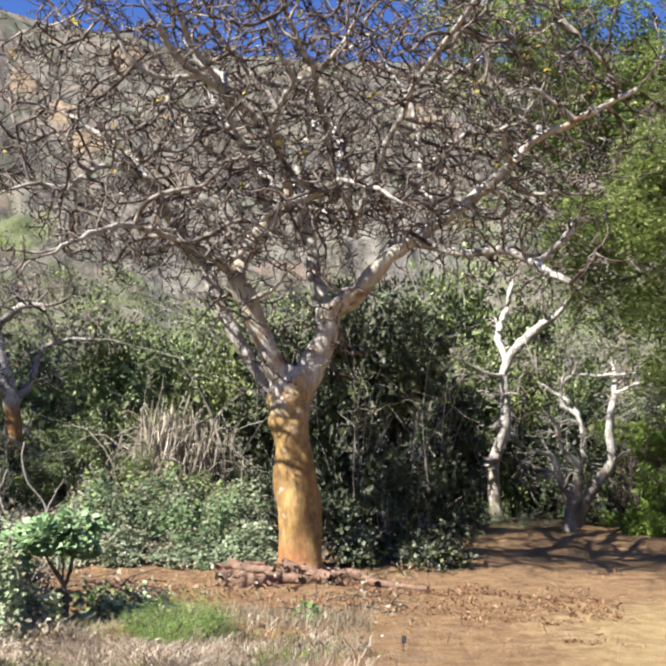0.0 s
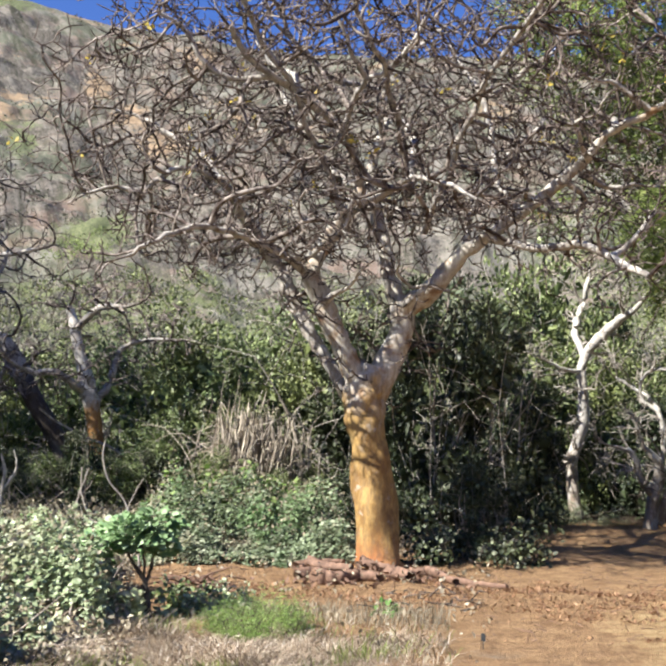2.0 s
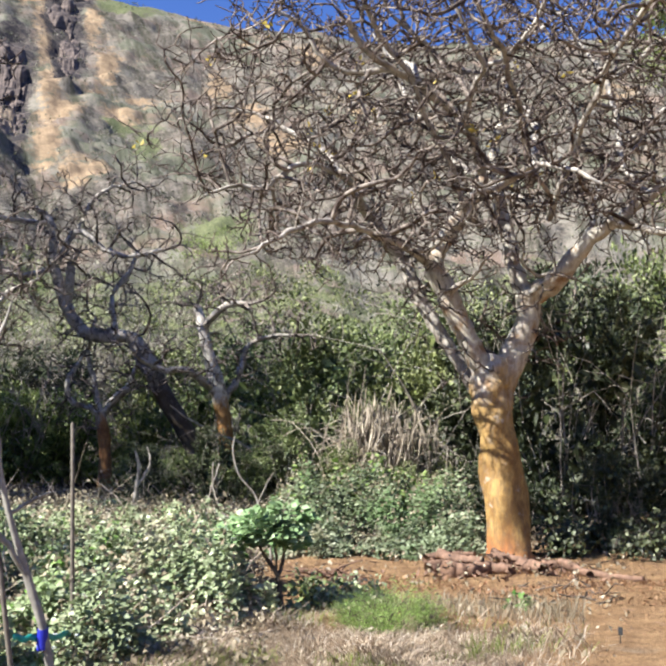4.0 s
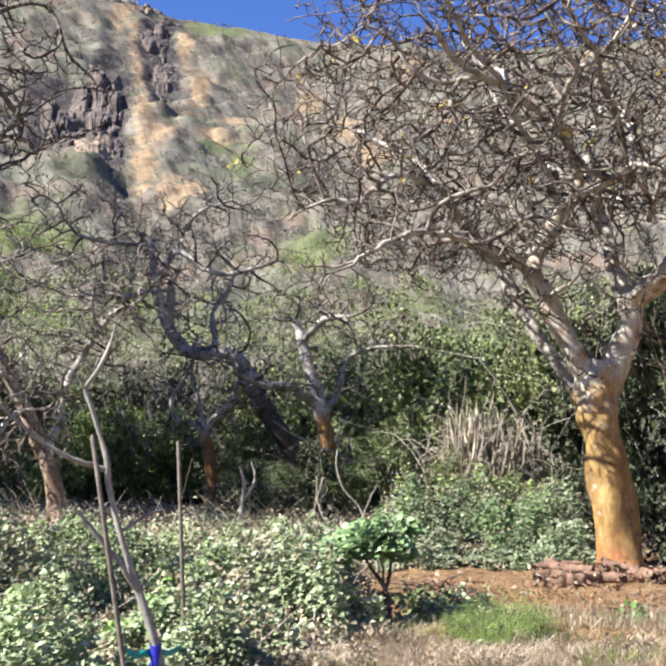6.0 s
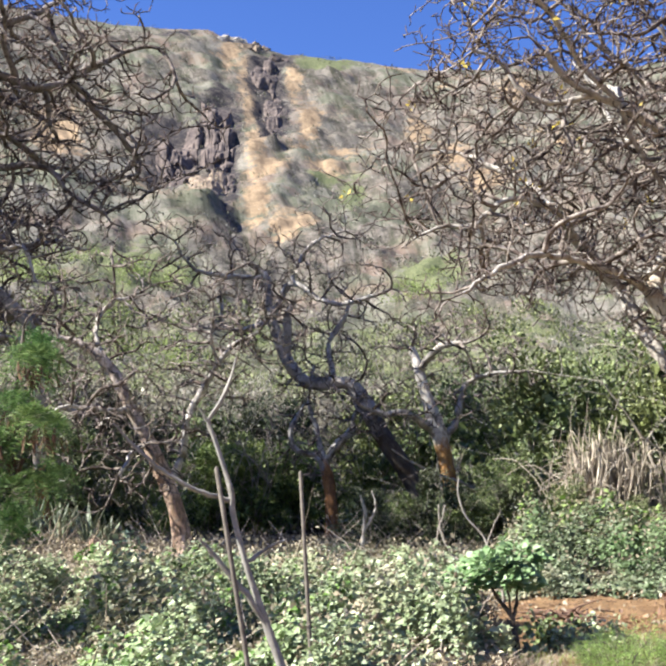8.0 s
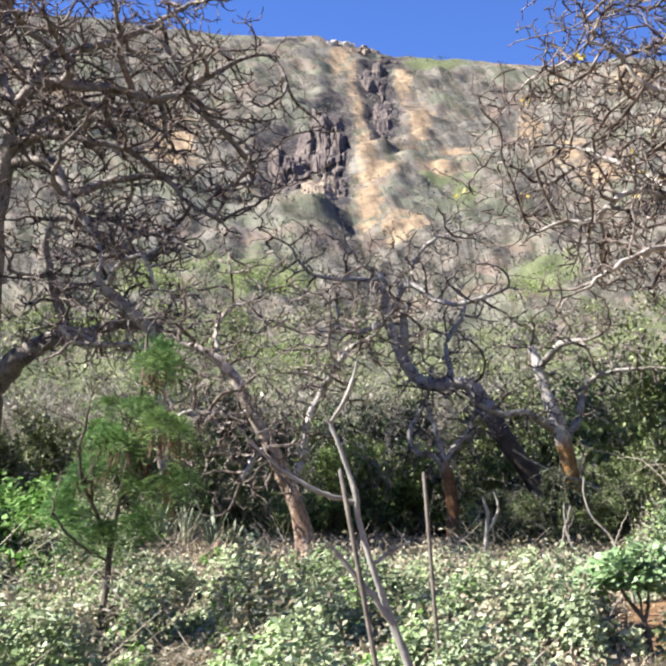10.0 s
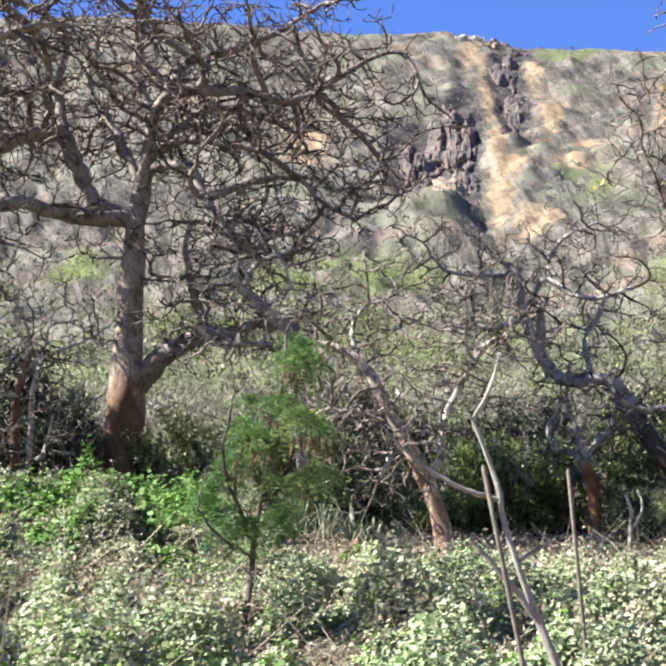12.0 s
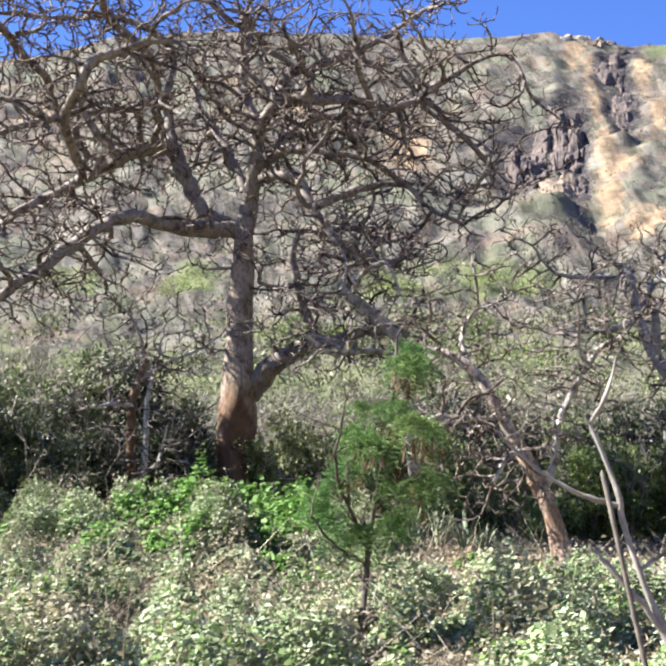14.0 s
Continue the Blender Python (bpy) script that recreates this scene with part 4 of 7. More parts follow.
    goals = np.concatenate([around_limbs(tree, 2600, 0.8), ball(tree.rng, 2600, MAIN_CROWN), clumps(tree.rng, 3600, MAIN_CROWN, 110, 0.34),
                            ball(tree.rng, 1900, [(-0.8, -0.9, 3.4, 1.3, 0.8, 0.5), (0.3, -1.0, 3.9, 1.2, 0.8, 0.4), (-2.0, -0.8, 3.5, 0.9, 0.9, 0.5), (1.8, -0.7, 3.6, 1.2, 0.8, 0.35)])])
    tips = full_crown(tree, (BOUGH_GREY, TWIG), goals, 0.12, 0.14, 0.27, tip=0.0076, spurs=1.0, spur=0.14, power=1.85, level=0.7, coarse=0.045)
    rng = tree.rng
    some = [tips[k] for k in rng.choice(len(tips), 60, replace=False) if tips[k][0][2] > 3.5]
    c = np.repeat(np.array([t[0] for t in some]), 4, axis=0)
    n = len(c)
    leaf_mesh("leaves", c + rng.normal(0, 0.03, (n, 3)), unit(rng, n), unit(rng, n), rng.uniform(0.05, 0.10, n), YELLOW_LEAF, tree.root, "last yellow leaves")
    tagged(tree.root, "bare wiliwili tree with smooth orange trunk and pale forked limbs", "tree")


def big_tree():
    tree = Tree("wiliwili_tree", (-14.07, 14.36, 2.15, 44.1), BARK_BIG, BARK_SHADED, 12, 1.1)
    limb(tree, (0.00, 0.00, -0.04, 0.373), (-0.00, -0.00, 0.84, 0.332), (0.00, 0.00, 1.72, 0.318), (0.03, 0.00, 2.32, 0.311), (0.04, 0.00, 3.24, 0.256), (0.07, 0.00, 4.01, 0.221), (0.11, 0.00, 4.72, 0.194), (0.15, 0.00, 5.27, 0.180))
    limb(tree, (0.21, -0.00, 2.25, 0.194), (0.51, -0.20, 2.63, 0.166), (0.91, -0.50, 2.88, 0.138), (1.33, -0.80, 3.05, 0.124), (1.75, -1.00, 3.05, 0.097), (2.31, -1.20, 3.19, 0.076), (2.86, -1.40, 3.05, 0.055))
    limb(tree, (1.37, -0.80, 3.05, 0.083), (1.23, -0.80, 3.50, 0.083), (1.08, -0.90, 3.88, 0.076), (0.95, -1.00, 4.46, 0.062), (1.04, -1.00, 4.91, 0.048))
    limb(tree, (0.15, 0.00, 5.23, 0.152), (0.25, 0.00, 5.92, 0.138), (0.33, -0.10, 6.49, 0.124), (0.42, -0.20, 7.15, 0.111), (0.68, -0.30, 7.52, 0.104), (1.01, -0.60, 7.51, 0.090), (1.25, -0.80, 7.56, 0.083), (1.33, -1.00, 7.89, 0.062))
    limb(tree, (0.68, -0.30, 7.52, 0.083), (0.82, -0.10, 8.03, 0.083), (1.05, -0.00, 8.31, 0.076), (1.95, 0.20, 8.74, 0.069), (2.78, 0.30, 9.19, 0.055), (3.30, 0.40, 9.61, 0.048), (3.83, 0.50, 10.03, 0.035))
    limb(tree, (0.35, -0.10, 6.45, 0.085), (0.67, -0.50, 6.51, 0.085), (1.06, -0.90, 6.51, 0.077), (1.63, -1.30, 6.28, 0.062), (2.18, -1.60, 6.10, 0.046))
    limb(tree, (0.10, -0.00, 5.19, 0.155), (-0.60, 0.30, 5.68, 0.147), (-0.96, 0.50, 6.39, 0.139), (-1.21, 0.60, 6.97, 0.132), (-1.75, 0.40, 6.93, 0.116), (-2.48, 0.10, 6.40, 0.101), (-3.22, -0.20, 5.85, 0.085), (-4.09, -0.50, 5.24, 0.062), (-4.68, -0.70, 4.87, 0.039))
    limb(tree, (0.02, 0.00, 5.27, 0.124), (-0.94, -0.50, 5.12, 0.124), (-1.97, -1.00, 5.19, 0.108), (-2.58, -1.40, 4.69, 0.101), (-3.14, -1.70, 4.10, 0.085), (-3.73, -2.00, 3.57, 0.070), (-4.32, -2.20, 3.08, 0.046))
    limb(tree, (-1.21, 0.60, 6.97, 0.101), (-1.39, 1.00, 8.02, 0.093), (-2.12, 1.20, 8.08, 0.085), (-3.36, 1.40, 7.98, 0.077), (-4.58, 1.50, 7.59, 0.054))
    limb(tree, (0.42, -0.20, 7.07, 0.085), (0.14, 0.50, 8.27, 0.077), (0.18, 0.80, 9.32, 0.070), (0.10, 1.00, 10.09, 0.054))
    limb(tree, (-1.39, 1.00, 8.02, 0.077), (-1.22, 1.00, 8.98, 0.070), (-1.43, 1.00, 9.38, 0.070), (-2.14, 1.10, 9.86, 0.062), (-3.15, 1.20, 9.92, 0.046), (-4.64, 1.30, 10.02, 0.031))
    limb(tree, (0.44, -0.20, 6.17, 0.077), (0.98, -1.00, 5.95, 0.077), (1.28, -1.40, 5.25, 0.070), (1.71, -1.70, 4.57, 0.062), (2.38, -2.00, 4.17, 0.046), (2.91, -2.20, 4.23, 0.031))
    limb(tree, (1.08, -0.70, 7.49, 0.077), (1.68, -0.90, 7.42, 0.077), (2.26, -1.10, 7.31, 0.070), (2.83, -1.30, 7.12, 0.070), (3.54, -1.40, 7.56, 0.054), (4.10, -1.50, 7.89, 0.039))
    limb(tree, (1.28, -1.40, 5.25, 0.062), (2.17, -1.60, 5.57, 0.054), (2.88, -1.70, 5.55, 0.046), (3.21, -1.80, 5.15, 0.039), (3.76, -1.90, 4.83, 0.031))
    limb(tree, (0.25, 0.00, 5.83, 0.077), (-0.31, 1.30, 7.46, 0.070), (-0.84, 2.00, 8.62, 0.062), (-0.69, 2.40, 9.82, 0.046))
    limb(tree, (0.33, 0.00, 6.40, 0.077), (1.20, 1.40, 7.87, 0.062), (2.30, 2.20, 8.30, 0.054), (3.53, 2.80, 8.08, 0.039))
    goals = np.concatenate([around_limbs(tree, 3200, 1.0), ball(tree.rng, 2000, BIG_CROWN), clumps(tree.rng, 2200, BIG_CROWN, 80, 0.5)])
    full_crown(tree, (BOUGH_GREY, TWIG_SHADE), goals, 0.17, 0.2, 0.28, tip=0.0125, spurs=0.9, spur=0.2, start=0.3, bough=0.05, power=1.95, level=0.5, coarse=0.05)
    tagged(tree.root, "large bare wiliwili tree with thick brown trunk above green creepers", "tree")


def small_tree(name, at, mat, seed, spacing, reach, label, limbs, twigs=TWIG_MID, spec=None, limb_mat=None, fill=0, fat=1.0):
    tree = Tree(name, at, mat, limb_mat or BARK_LIMB, seed, fat)
    limbs(tree)
    if fill:
        full_crown(tree, (BOUGH_GREY, twigs), around_limbs(tree, fill, reach), 0.14, 0.18, 0.3, tip=0.0088, spurs=0.8, spur=0.18, start=0.3, power=1.95, level=0.65, coarse=0.08)
    else:
        crown(tree, spacing, reach, twigs, skip_first=False, start=0.3, spec=spec or dict(FULL, tip=0.0088))
    tagged(tree.root, label, "tree")
    return tree


def pale_limbs(tree):
    limb(tree, (0.01, -0.00, -0.07, 0.108), (-0.07, 0.00, 0.58, 0.095), (-0.02, 0.00, 1.00, 0.102), (0.11, 0.00, 1.42, 0.095), (0.13, 0.00, 1.98, 0.083), (0.10, -0.00, 2.33, 0.083), (0.20, -0.00, 2.62, 0.076))
    limb(tree, (0.20, -0.00, 2.62, 0.070), (0.44, -0.20, 2.87, 0.083), (0.71, -0.40, 3.09, 0.076), (0.95, -0.60, 3.23, 0.045), (1.16, -0.80, 3.46, 0.025))
    limb(tree, (0.15, 0.00, 2.54, 0.057), (0.01, 0.20, 2.93, 0.057), (0.06, 0.30, 3.24, 0.057), (0.17, 0.40, 3.59, 0.051), (0.28, 0.50, 4.16, 0.032))
    limb(tree, (-0.02, -0.00, 0.96, 0.057), (-0.14, -0.20, 0.88, 0.057), (-0.33, -0.40, 0.94, 0.038))
    limb(tree, (0.10, 0.00, 2.30, 0.045), (-0.14, -0.30, 2.29, 0.032), (-0.42, -0.50, 2.40, 0.019))


def multi_limbs(tree):
    limb(tree, (-0.00, -0.00, -0.02, 0.110), (0.05, -0.00, 0.38, 0.104), (0.13, 0.00, 0.70, 0.082), (0.14, -0.10, 0.94, 0.066), (-0.01, -0.20, 1.11, 0.049))
    limb(tree, (0.12, 0.10, 0.08, 0.077), (0.25, 0.10, 0.42, 0.077), (0.48, 0.10, 0.80, 0.077), (0.64, 0.10, 1.08, 0.071), (0.61, 0.10, 1.59, 0.060), (0.69, 0.10, 2.13, 0.044), (0.66, 0.20, 2.56, 0.027))
    limb(tree, (0.05, 0.00, 0.42, 0.049), (-0.12, -0.20, 0.75, 0.049), (-0.24, -0.30, 1.08, 0.038), (-0.49, -0.50, 1.16, 0.022))
    limb(tree, (0.65, 0.10, 2.03, 0.027), (1.01, -0.10, 2.17, 0.027), (1.23, -0.30, 1.99, 0.016))
    limb(tree, (0.24, 0.30, 1.34, 0.033), (0.15, 0.30, 1.73, 0.033), (-0.07, 0.30, 1.89, 0.033), (-0.07, 0.20, 2.20, 0.027), (0.15, 0.10, 2.34, 0.027), (0.52, 0.00, 2.31, 0.022), (1.00, -0.20, 2.32, 0.016))
    limb(tree, (0.16, 0.20, 0.83, 0.044), (0.22, 0.30, 1.34, 0.033), (0.09, 0.40, 1.87, 0.027), (-0.46, 0.50, 2.27, 0.022))


def edge_limbs(tree):
    limb(tree, (0.02, -0.00, -0.02, 0.147), (-0.02, 0.00, 0.92, 0.136), (-0.09, -0.00, 1.49, 0.130), (-0.22, -0.00, 2.00, 0.124), (-0.35, -0.00, 2.44, 0.107), (-0.47, -0.00, 2.88, 0.085), (-0.59, 0.10, 3.31, 0.062))
    limb(tree, (-0.27, 0.00, 1.86, 0.062), (-0.43, -0.20, 1.95, 0.062), (-0.70, -0.40, 2.12, 0.051), (-1.11, -0.60, 2.10, 0.040), (-1.45, -0.80, 2.24, 0.028))
    limb(tree, (-0.10, -0.00, 1.57, 0.057), (0.18, 0.20, 2.15, 0.051), (0.31, 0.30, 2.64, 0.045), (0.68, 0.30, 2.82, 0.034), (1.25, 0.30, 2.85, 0.023))
    limb(tree, (-0.46, -0.00, 2.88, 0.051), (-0.28, -0.20, 3.10, 0.051), (-0.02, -0.40, 3.24, 0.045), (0.40, -0.60, 3.26, 0.023))


def lean_limbs(tree):
    limb(tree, (0.04, 0.00, -0.03, 0.155), (-0.12, -0.00, 0.54, 0.149), (-0.38, 0.00, 1.07, 0.137), (-0.84, 0.00, 1.76, 0.131), (-1.18, 0.00, 2.40, 0.119), (-1.44, 0.00, 2.77, 0.101), (-1.70, 0.00, 2.83, 0.089), (-2.04, 0.00, 2.82, 0.089), (-2.30, 0.00, 2.88, 0.089))
    limb(tree, (-2.30, 0.00, 2.86, 0.089), (-2.50, 0.00, 3.10, 0.092), (-2.66, 0.00, 3.43, 0.085), (-2.81, 0.10, 3.82, 0.072), (-2.92, 0.15, 4.11, 0.066), (-2.97, 0.20, 4.54, 0.056), (-3.01, 0.20, 4.91, 0.050), (-3.31, 0.30, 5.20, 0.030))
    limb(tree, (-2.63, 0.00, 3.36, 0.070), (-2.58, -0.10, 3.70, 0.068), (-2.57, -0.15, 4.05, 0.060), (-2.44, -0.25, 4.30, 0.030))
    limb(tree, (-2.92, 0.15, 4.11, 0.052), (-2.76, 0.10, 4.34, 0.050), (-2.50, 0.00, 4.72, 0.042), (-1.99, -0.20, 4.37, 0.036), (-1.52, -0.30, 4.23, 0.036), (-0.89, -0.50, 4.33, 0.024))
    limb(tree, (-2.95, 0.20, 4.06, 0.042), (-3.27, -0.10, 3.88, 0.042), (-3.69, -0.40, 3.85, 0.030), (-3.74, -0.50, 4.32, 0.024))
    limb(tree, (-2.99, 0.20, 4.88, 0.036), (-3.59, 0.00, 4.89, 0.036), (-4.27, -0.20, 4.99, 0.024), (-4.65, -0.30, 5.54, 0.018))
    limb(tree, (-1.74, -0.00, 2.90, 0.042), (-1.86, 0.30, 3.59, 0.036), (-1.58, 0.40, 4.07, 0.036), (-1.45, 0.40, 4.47, 0.024))
    limb(tree, (-2.50, 0.00, 4.72, 0.036), (-2.32, 0.20, 5.29, 0.030), (-2.01, 0.40, 5.65, 0.024), (-1.53, 0.50, 5.82, 0.018))


def stub_limbs(tree):
    limb(tree, (0.01, -0.00, -0.02, 0.125), (-0.00, -0.00, 0.67, 0.113), (-0.05, -0.00, 1.01, 0.101), (-0.13, -0.00, 1.39, 0.083))
    limb(tree, (-0.10, -0.00, 1.27, 0.054), (0.06, -0.00, 1.57, 0.065), (0.33, -0.20, 1.80, 0.059), (0.46, -0.30, 2.18, 0.030))
    limb(tree, (-0.13, 0.00, 1.35, 0.054), (-0.32, 0.10, 1.47, 0.048), (-0.64, 0.20, 1.60, 0.048), (-0.71, 0.20, 1.95, 0.042), (-0.45, 0.20, 2.41, 0.024))
    limb(tree, (-0.13, -0.00, 1.35, 0.048), (-0.22, 0.20, 1.86, 0.042), (-0.38, 0.30, 2.42, 0.030), (-0.28, 0.30, 3.13, 0.024))


def pink_limbs(tree):
    limb(tree, (0.06, 0.00, -0.14, 0.140), (0.01, 0.00, 0.12, 0.127), (-0.09, 0.00, 0.54, 0.118), (-0.24, 0.00, 0.96, 0.109), (-0.47, -0.00, 1.46, 0.090), (-0.70, 0.00, 1.89, 0.081), (-0.89, 0.00, 2.30, 0.077), (-1.10, -0.00, 2.58, 0.068), (-1.40, 0.00, 2.79, 0.054), (-1.68, 0.00, 2.87, 0.036))
    limb(tree, (-0.18, 0.10, 0.88, 0.063), (-0.01, 0.20, 1.29, 0.059), (0.08, 0.30, 1.83, 0.054), (0.29, 0.30, 2.25, 0.050), (0.49, 0.20, 2.56, 0.045), (0.71, 0.20, 2.83, 0.032), (1.04, 0.10, 2.99, 0.018))
    limb(tree, (-1.10, -0.00, 2.58, 0.041), (-1.22, 0.30, 3.04, 0.036), (-1.05, 0.50, 3.45, 0.027), (-0.76, 0.60, 3.59, 0.018))
    limb(tree, (0.49, 0.20, 2.56, 0.027), (0.38, 0.00, 2.86, 0.027), (0.41, -0.20, 3.18, 0.018))
    limb(tree, (-0.70, 0.00, 1.89, 0.041), (-1.04, -0.40, 1.82, 0.036), (-1.41, -0.70, 1.85, 0.027), (-1.76, -0.90, 1.72, 0.018))
    limb(tree, (-0.47, -0.00, 1.46, 0.041), (-0.65, -0.50, 1.25, 0.036), (-0.80, -0.80, 0.95, 0.027))


def behind_limbs(tree):
    limb(tree, (0.00, -0.00, -0.03, 0.115), (-0.07, -0.00, 0.70, 0.104), (-0.13, -0.00, 1.55, 0.104), (-0.18, -0.00, 2.54, 0.104), (-0.34, -0.00, 3.45, 0.099), (-0.79, -0.00, 3.92, 0.094), (-1.20, -0.00, 4.28, 0.073))
    limb(tree, (-1.20, -0.00, 4.28, 0.047), (-1.15, 0.10, 4.65, 0.042), (-1.22, 0.20, 5.03, 0.031), (-1.50, 0.30, 5.40, 0.021))
    limb(tree, (-1.05, -0.00, 4.18, 0.042), (-0.85, -0.30, 4.49, 0.042), (-0.46, -0.50, 4.59, 0.031), (-0.26, -0.60, 4.03, 0.021))
    limb(tree, (-0.25, -0.00, 3.21, 0.047), (-0.95, -0.40, 3.20, 0.047), (-1.36, -0.70, 3.14, 0.042), (-1.72, -0.90, 3.42, 0.031))
    limb(tree, (-0.18, -0.00, 2.54, 0.047), (0.15, 0.30, 2.25, 0.042), (0.76, 0.50, 2.06, 0.031))


def left_limbs(tree):
    limb(tree, (0.00, 0.00, -0.03, 0.104), (-0.05, -0.00, 0.65, 0.084), (-0.08, -0.00, 1.38, 0.068), (0.01, -0.00, 1.85, 0.052), (0.11, 0.00, 2.19, 0.042), (0.03, -0.00, 2.60, 0.026), (-0.17, -0.00, 3.00, 0.016))
    limb(tree, (0.11, -0.10, 0.12, 0.057), (0.15, -0.10, 0.84, 0.047), (0.16, -0.10, 1.57, 0.042), (0.27, -0.10, 1.97, 0.037), (0.34, -0.00, 2.33, 0.026), (0.43, 0.00, 2.81, 0.016))
    limb(tree, (0.01, -0.00, 1.85, 0.042), (0.34, 0.20, 2.14, 0.037), (0.85, 0.30, 2.39, 0.026), (1.34, 0.40, 2.70, 0.016))
    limb(tree, (-0.08, 0.00, 1.45, 0.047), (-0.33, -0.30, 1.47, 0.037), (-0.71, -0.50, 1.38, 0.026))
    limb(tree, (0.18, -0.10, 0.45, 0.031), (0.35, -0.30, 0.59, 0.026), (0.47, -0.40, 1.14, 0.016))


main_tree()
big_tree()
THIN = dict(FULL, tip=0.007, chance=(0, 0.5, 0.45, 0.5))
small_tree("dead_tree", (2.67, 18.81, 1.63, -8.1), BARK_WHITE, 21, 0.35, 0.7, "slender bleached tree with white trunk in dark scrub", pale_limbs, TWIG_PALE, THIN, BARK_WHITE)
small_tree("dead_tree", (3.47, 17.05, 1.43, -11.5), BARK_WHITE, 22, 0.3, 0.6, "bleached many-stemmed tree on the low earth bank", multi_limbs, TWIG_PALE, THIN, BARK_WHITE)
small_tree("wiliwili_tree", (-5.22, 18.82, 1.59, 15.3), BARK_EDGE, 23, 0.32, 0.80, "bare wiliwili tree with grey trunk and peeling orange bark", edge_limbs, fill=1200, fat=1.15)
small_tree("wiliwili_tree", (-5.77, 19.71, 1.62, 16.1), BARK_GREY, 24, 0.32, 0.98, "leaning wiliwili tree with charcoal grey crooked trunk, darkened low for shade", lean_limbs, fill=1900, fat=1.3)
small_tree("wiliwili_tree", (-7.50, 19.12, 1.68, 21.3), BARK_BAND, 25, 0.34, 0.80, "short wiliwili tree with rust-orange trunk among scrub", stub_limbs, fill=600, fat=1.1)
small_tree("wiliwili_tree", (-7.53, 13.71, 1.53, 28.6), BARK_PINK, 26, 0.28, 0.98, "leaning wiliwili tree with pinkish flaking trunk", pink_limbs, fill=1700)
small_tree("wiliwili_tree", (-10.42, 14.74, 1.53, 35.1), BARK_BAND, 27, 0.30, 0.98, "bent wiliwili tree half hidden behind a feathery acacia", behind_limbs, fill=1700)
small_tree("wiliwili_tree", (-13.75, 11.79, 2.47, 49.1), BARK_BIG, 28, 0.30, 0.92, "twin-stemmed brown wiliwili tree beside dark scrub", left_limbs, fill=1100)


# ---- scrub ----
def scrub_bush(name, seed, w, h, leaves, size, mat, twigs, label, stems=14, width=0.55):
    """A rounded bush of stems and small leaves, standing at the origin."""
    rng = np.random.default_rng(seed)
    root = new(name)
    tubes = Tubes()
    tips = []
    for k in range(stems):
        a = rng.uniform(0, 6.283)
        out = rng.uniform(0.05, 0.8)
        d = np.array([math.cos(a) * out, math.sin(a) * out, 1.0])
        p = np.array([math.cos(a) * w * 0.12, math.sin(a) * w * 0.12, -0.1])
        grow(rng, tubes, p, d / np.linalg.norm(d), h * rng.uniform(0.6, 1.05), 0.010 + 0.006 * h * rng.random(), 2,
             dict(wiggle=0.2, lift=0.06, tip=0.005, kids=(0, 1, 1, 1), chance=(0, 0.6, 0.55, 0.6)), tips)
    tagged(tubes.link("stem_tangle", twigs, root), kind="stuff")
    blobs = []
    for k in range(30):
        a, q = rng.uniform(0, 6.283), rng.random() ** 0.6
        hh = rng.uniform(0.06, 0.92) * h
        s = w * (1 - 0.45 * (hh / h) ** 2)
        r = rng.uniform(0.14, 0.27) * w
        blobs.append((math.cos(a) * s * q * 0.8, math.sin(a) * s * q * 0.8, hh, r, r * 0.75))
    c, u = cloud(rng, leaves, blobs, 0.3)
    c[:, 2] = np.maximum(c[:, 2], 0.02)
    # oversized leaves added inside to block light and darken the gaps
    inner = 800 if mat == SHADED_LEAF else 260
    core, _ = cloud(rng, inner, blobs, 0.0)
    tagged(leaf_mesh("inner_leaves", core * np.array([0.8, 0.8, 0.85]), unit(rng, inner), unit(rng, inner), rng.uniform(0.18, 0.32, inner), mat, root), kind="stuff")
    leaf_mesh("crown", c, u + rng.normal(0, 0.6, (leaves, 3)), unit(rng, leaves) + np.array([-0.3, -0.2, 0.6]), rng.uniform(0.6, 1.3, leaves) * size, mat, root, width=width)
    return tagged(root, label, "bush", "scrub below the crater wall")


def spread(proto, spots, rng):
    """Stand the prototype on the first spot and copies on the others: bearing, distance, scale, and how much taller."""
    for k, (az, d, s, *tall) in enumerate(spots):
        x, y = polar(az, d)
        m = pose(x, y, gz(x, y) - 0.05, 0, 0, rng.uniform(0, 360))
        ob = proto if k == 0 else copy_thing(proto, m)
        ob.matrix_basis = m @ Matrix.Diagonal((s, s, s * (tall[0] if tall else rng.uniform(0.85, 1.15)), 1))


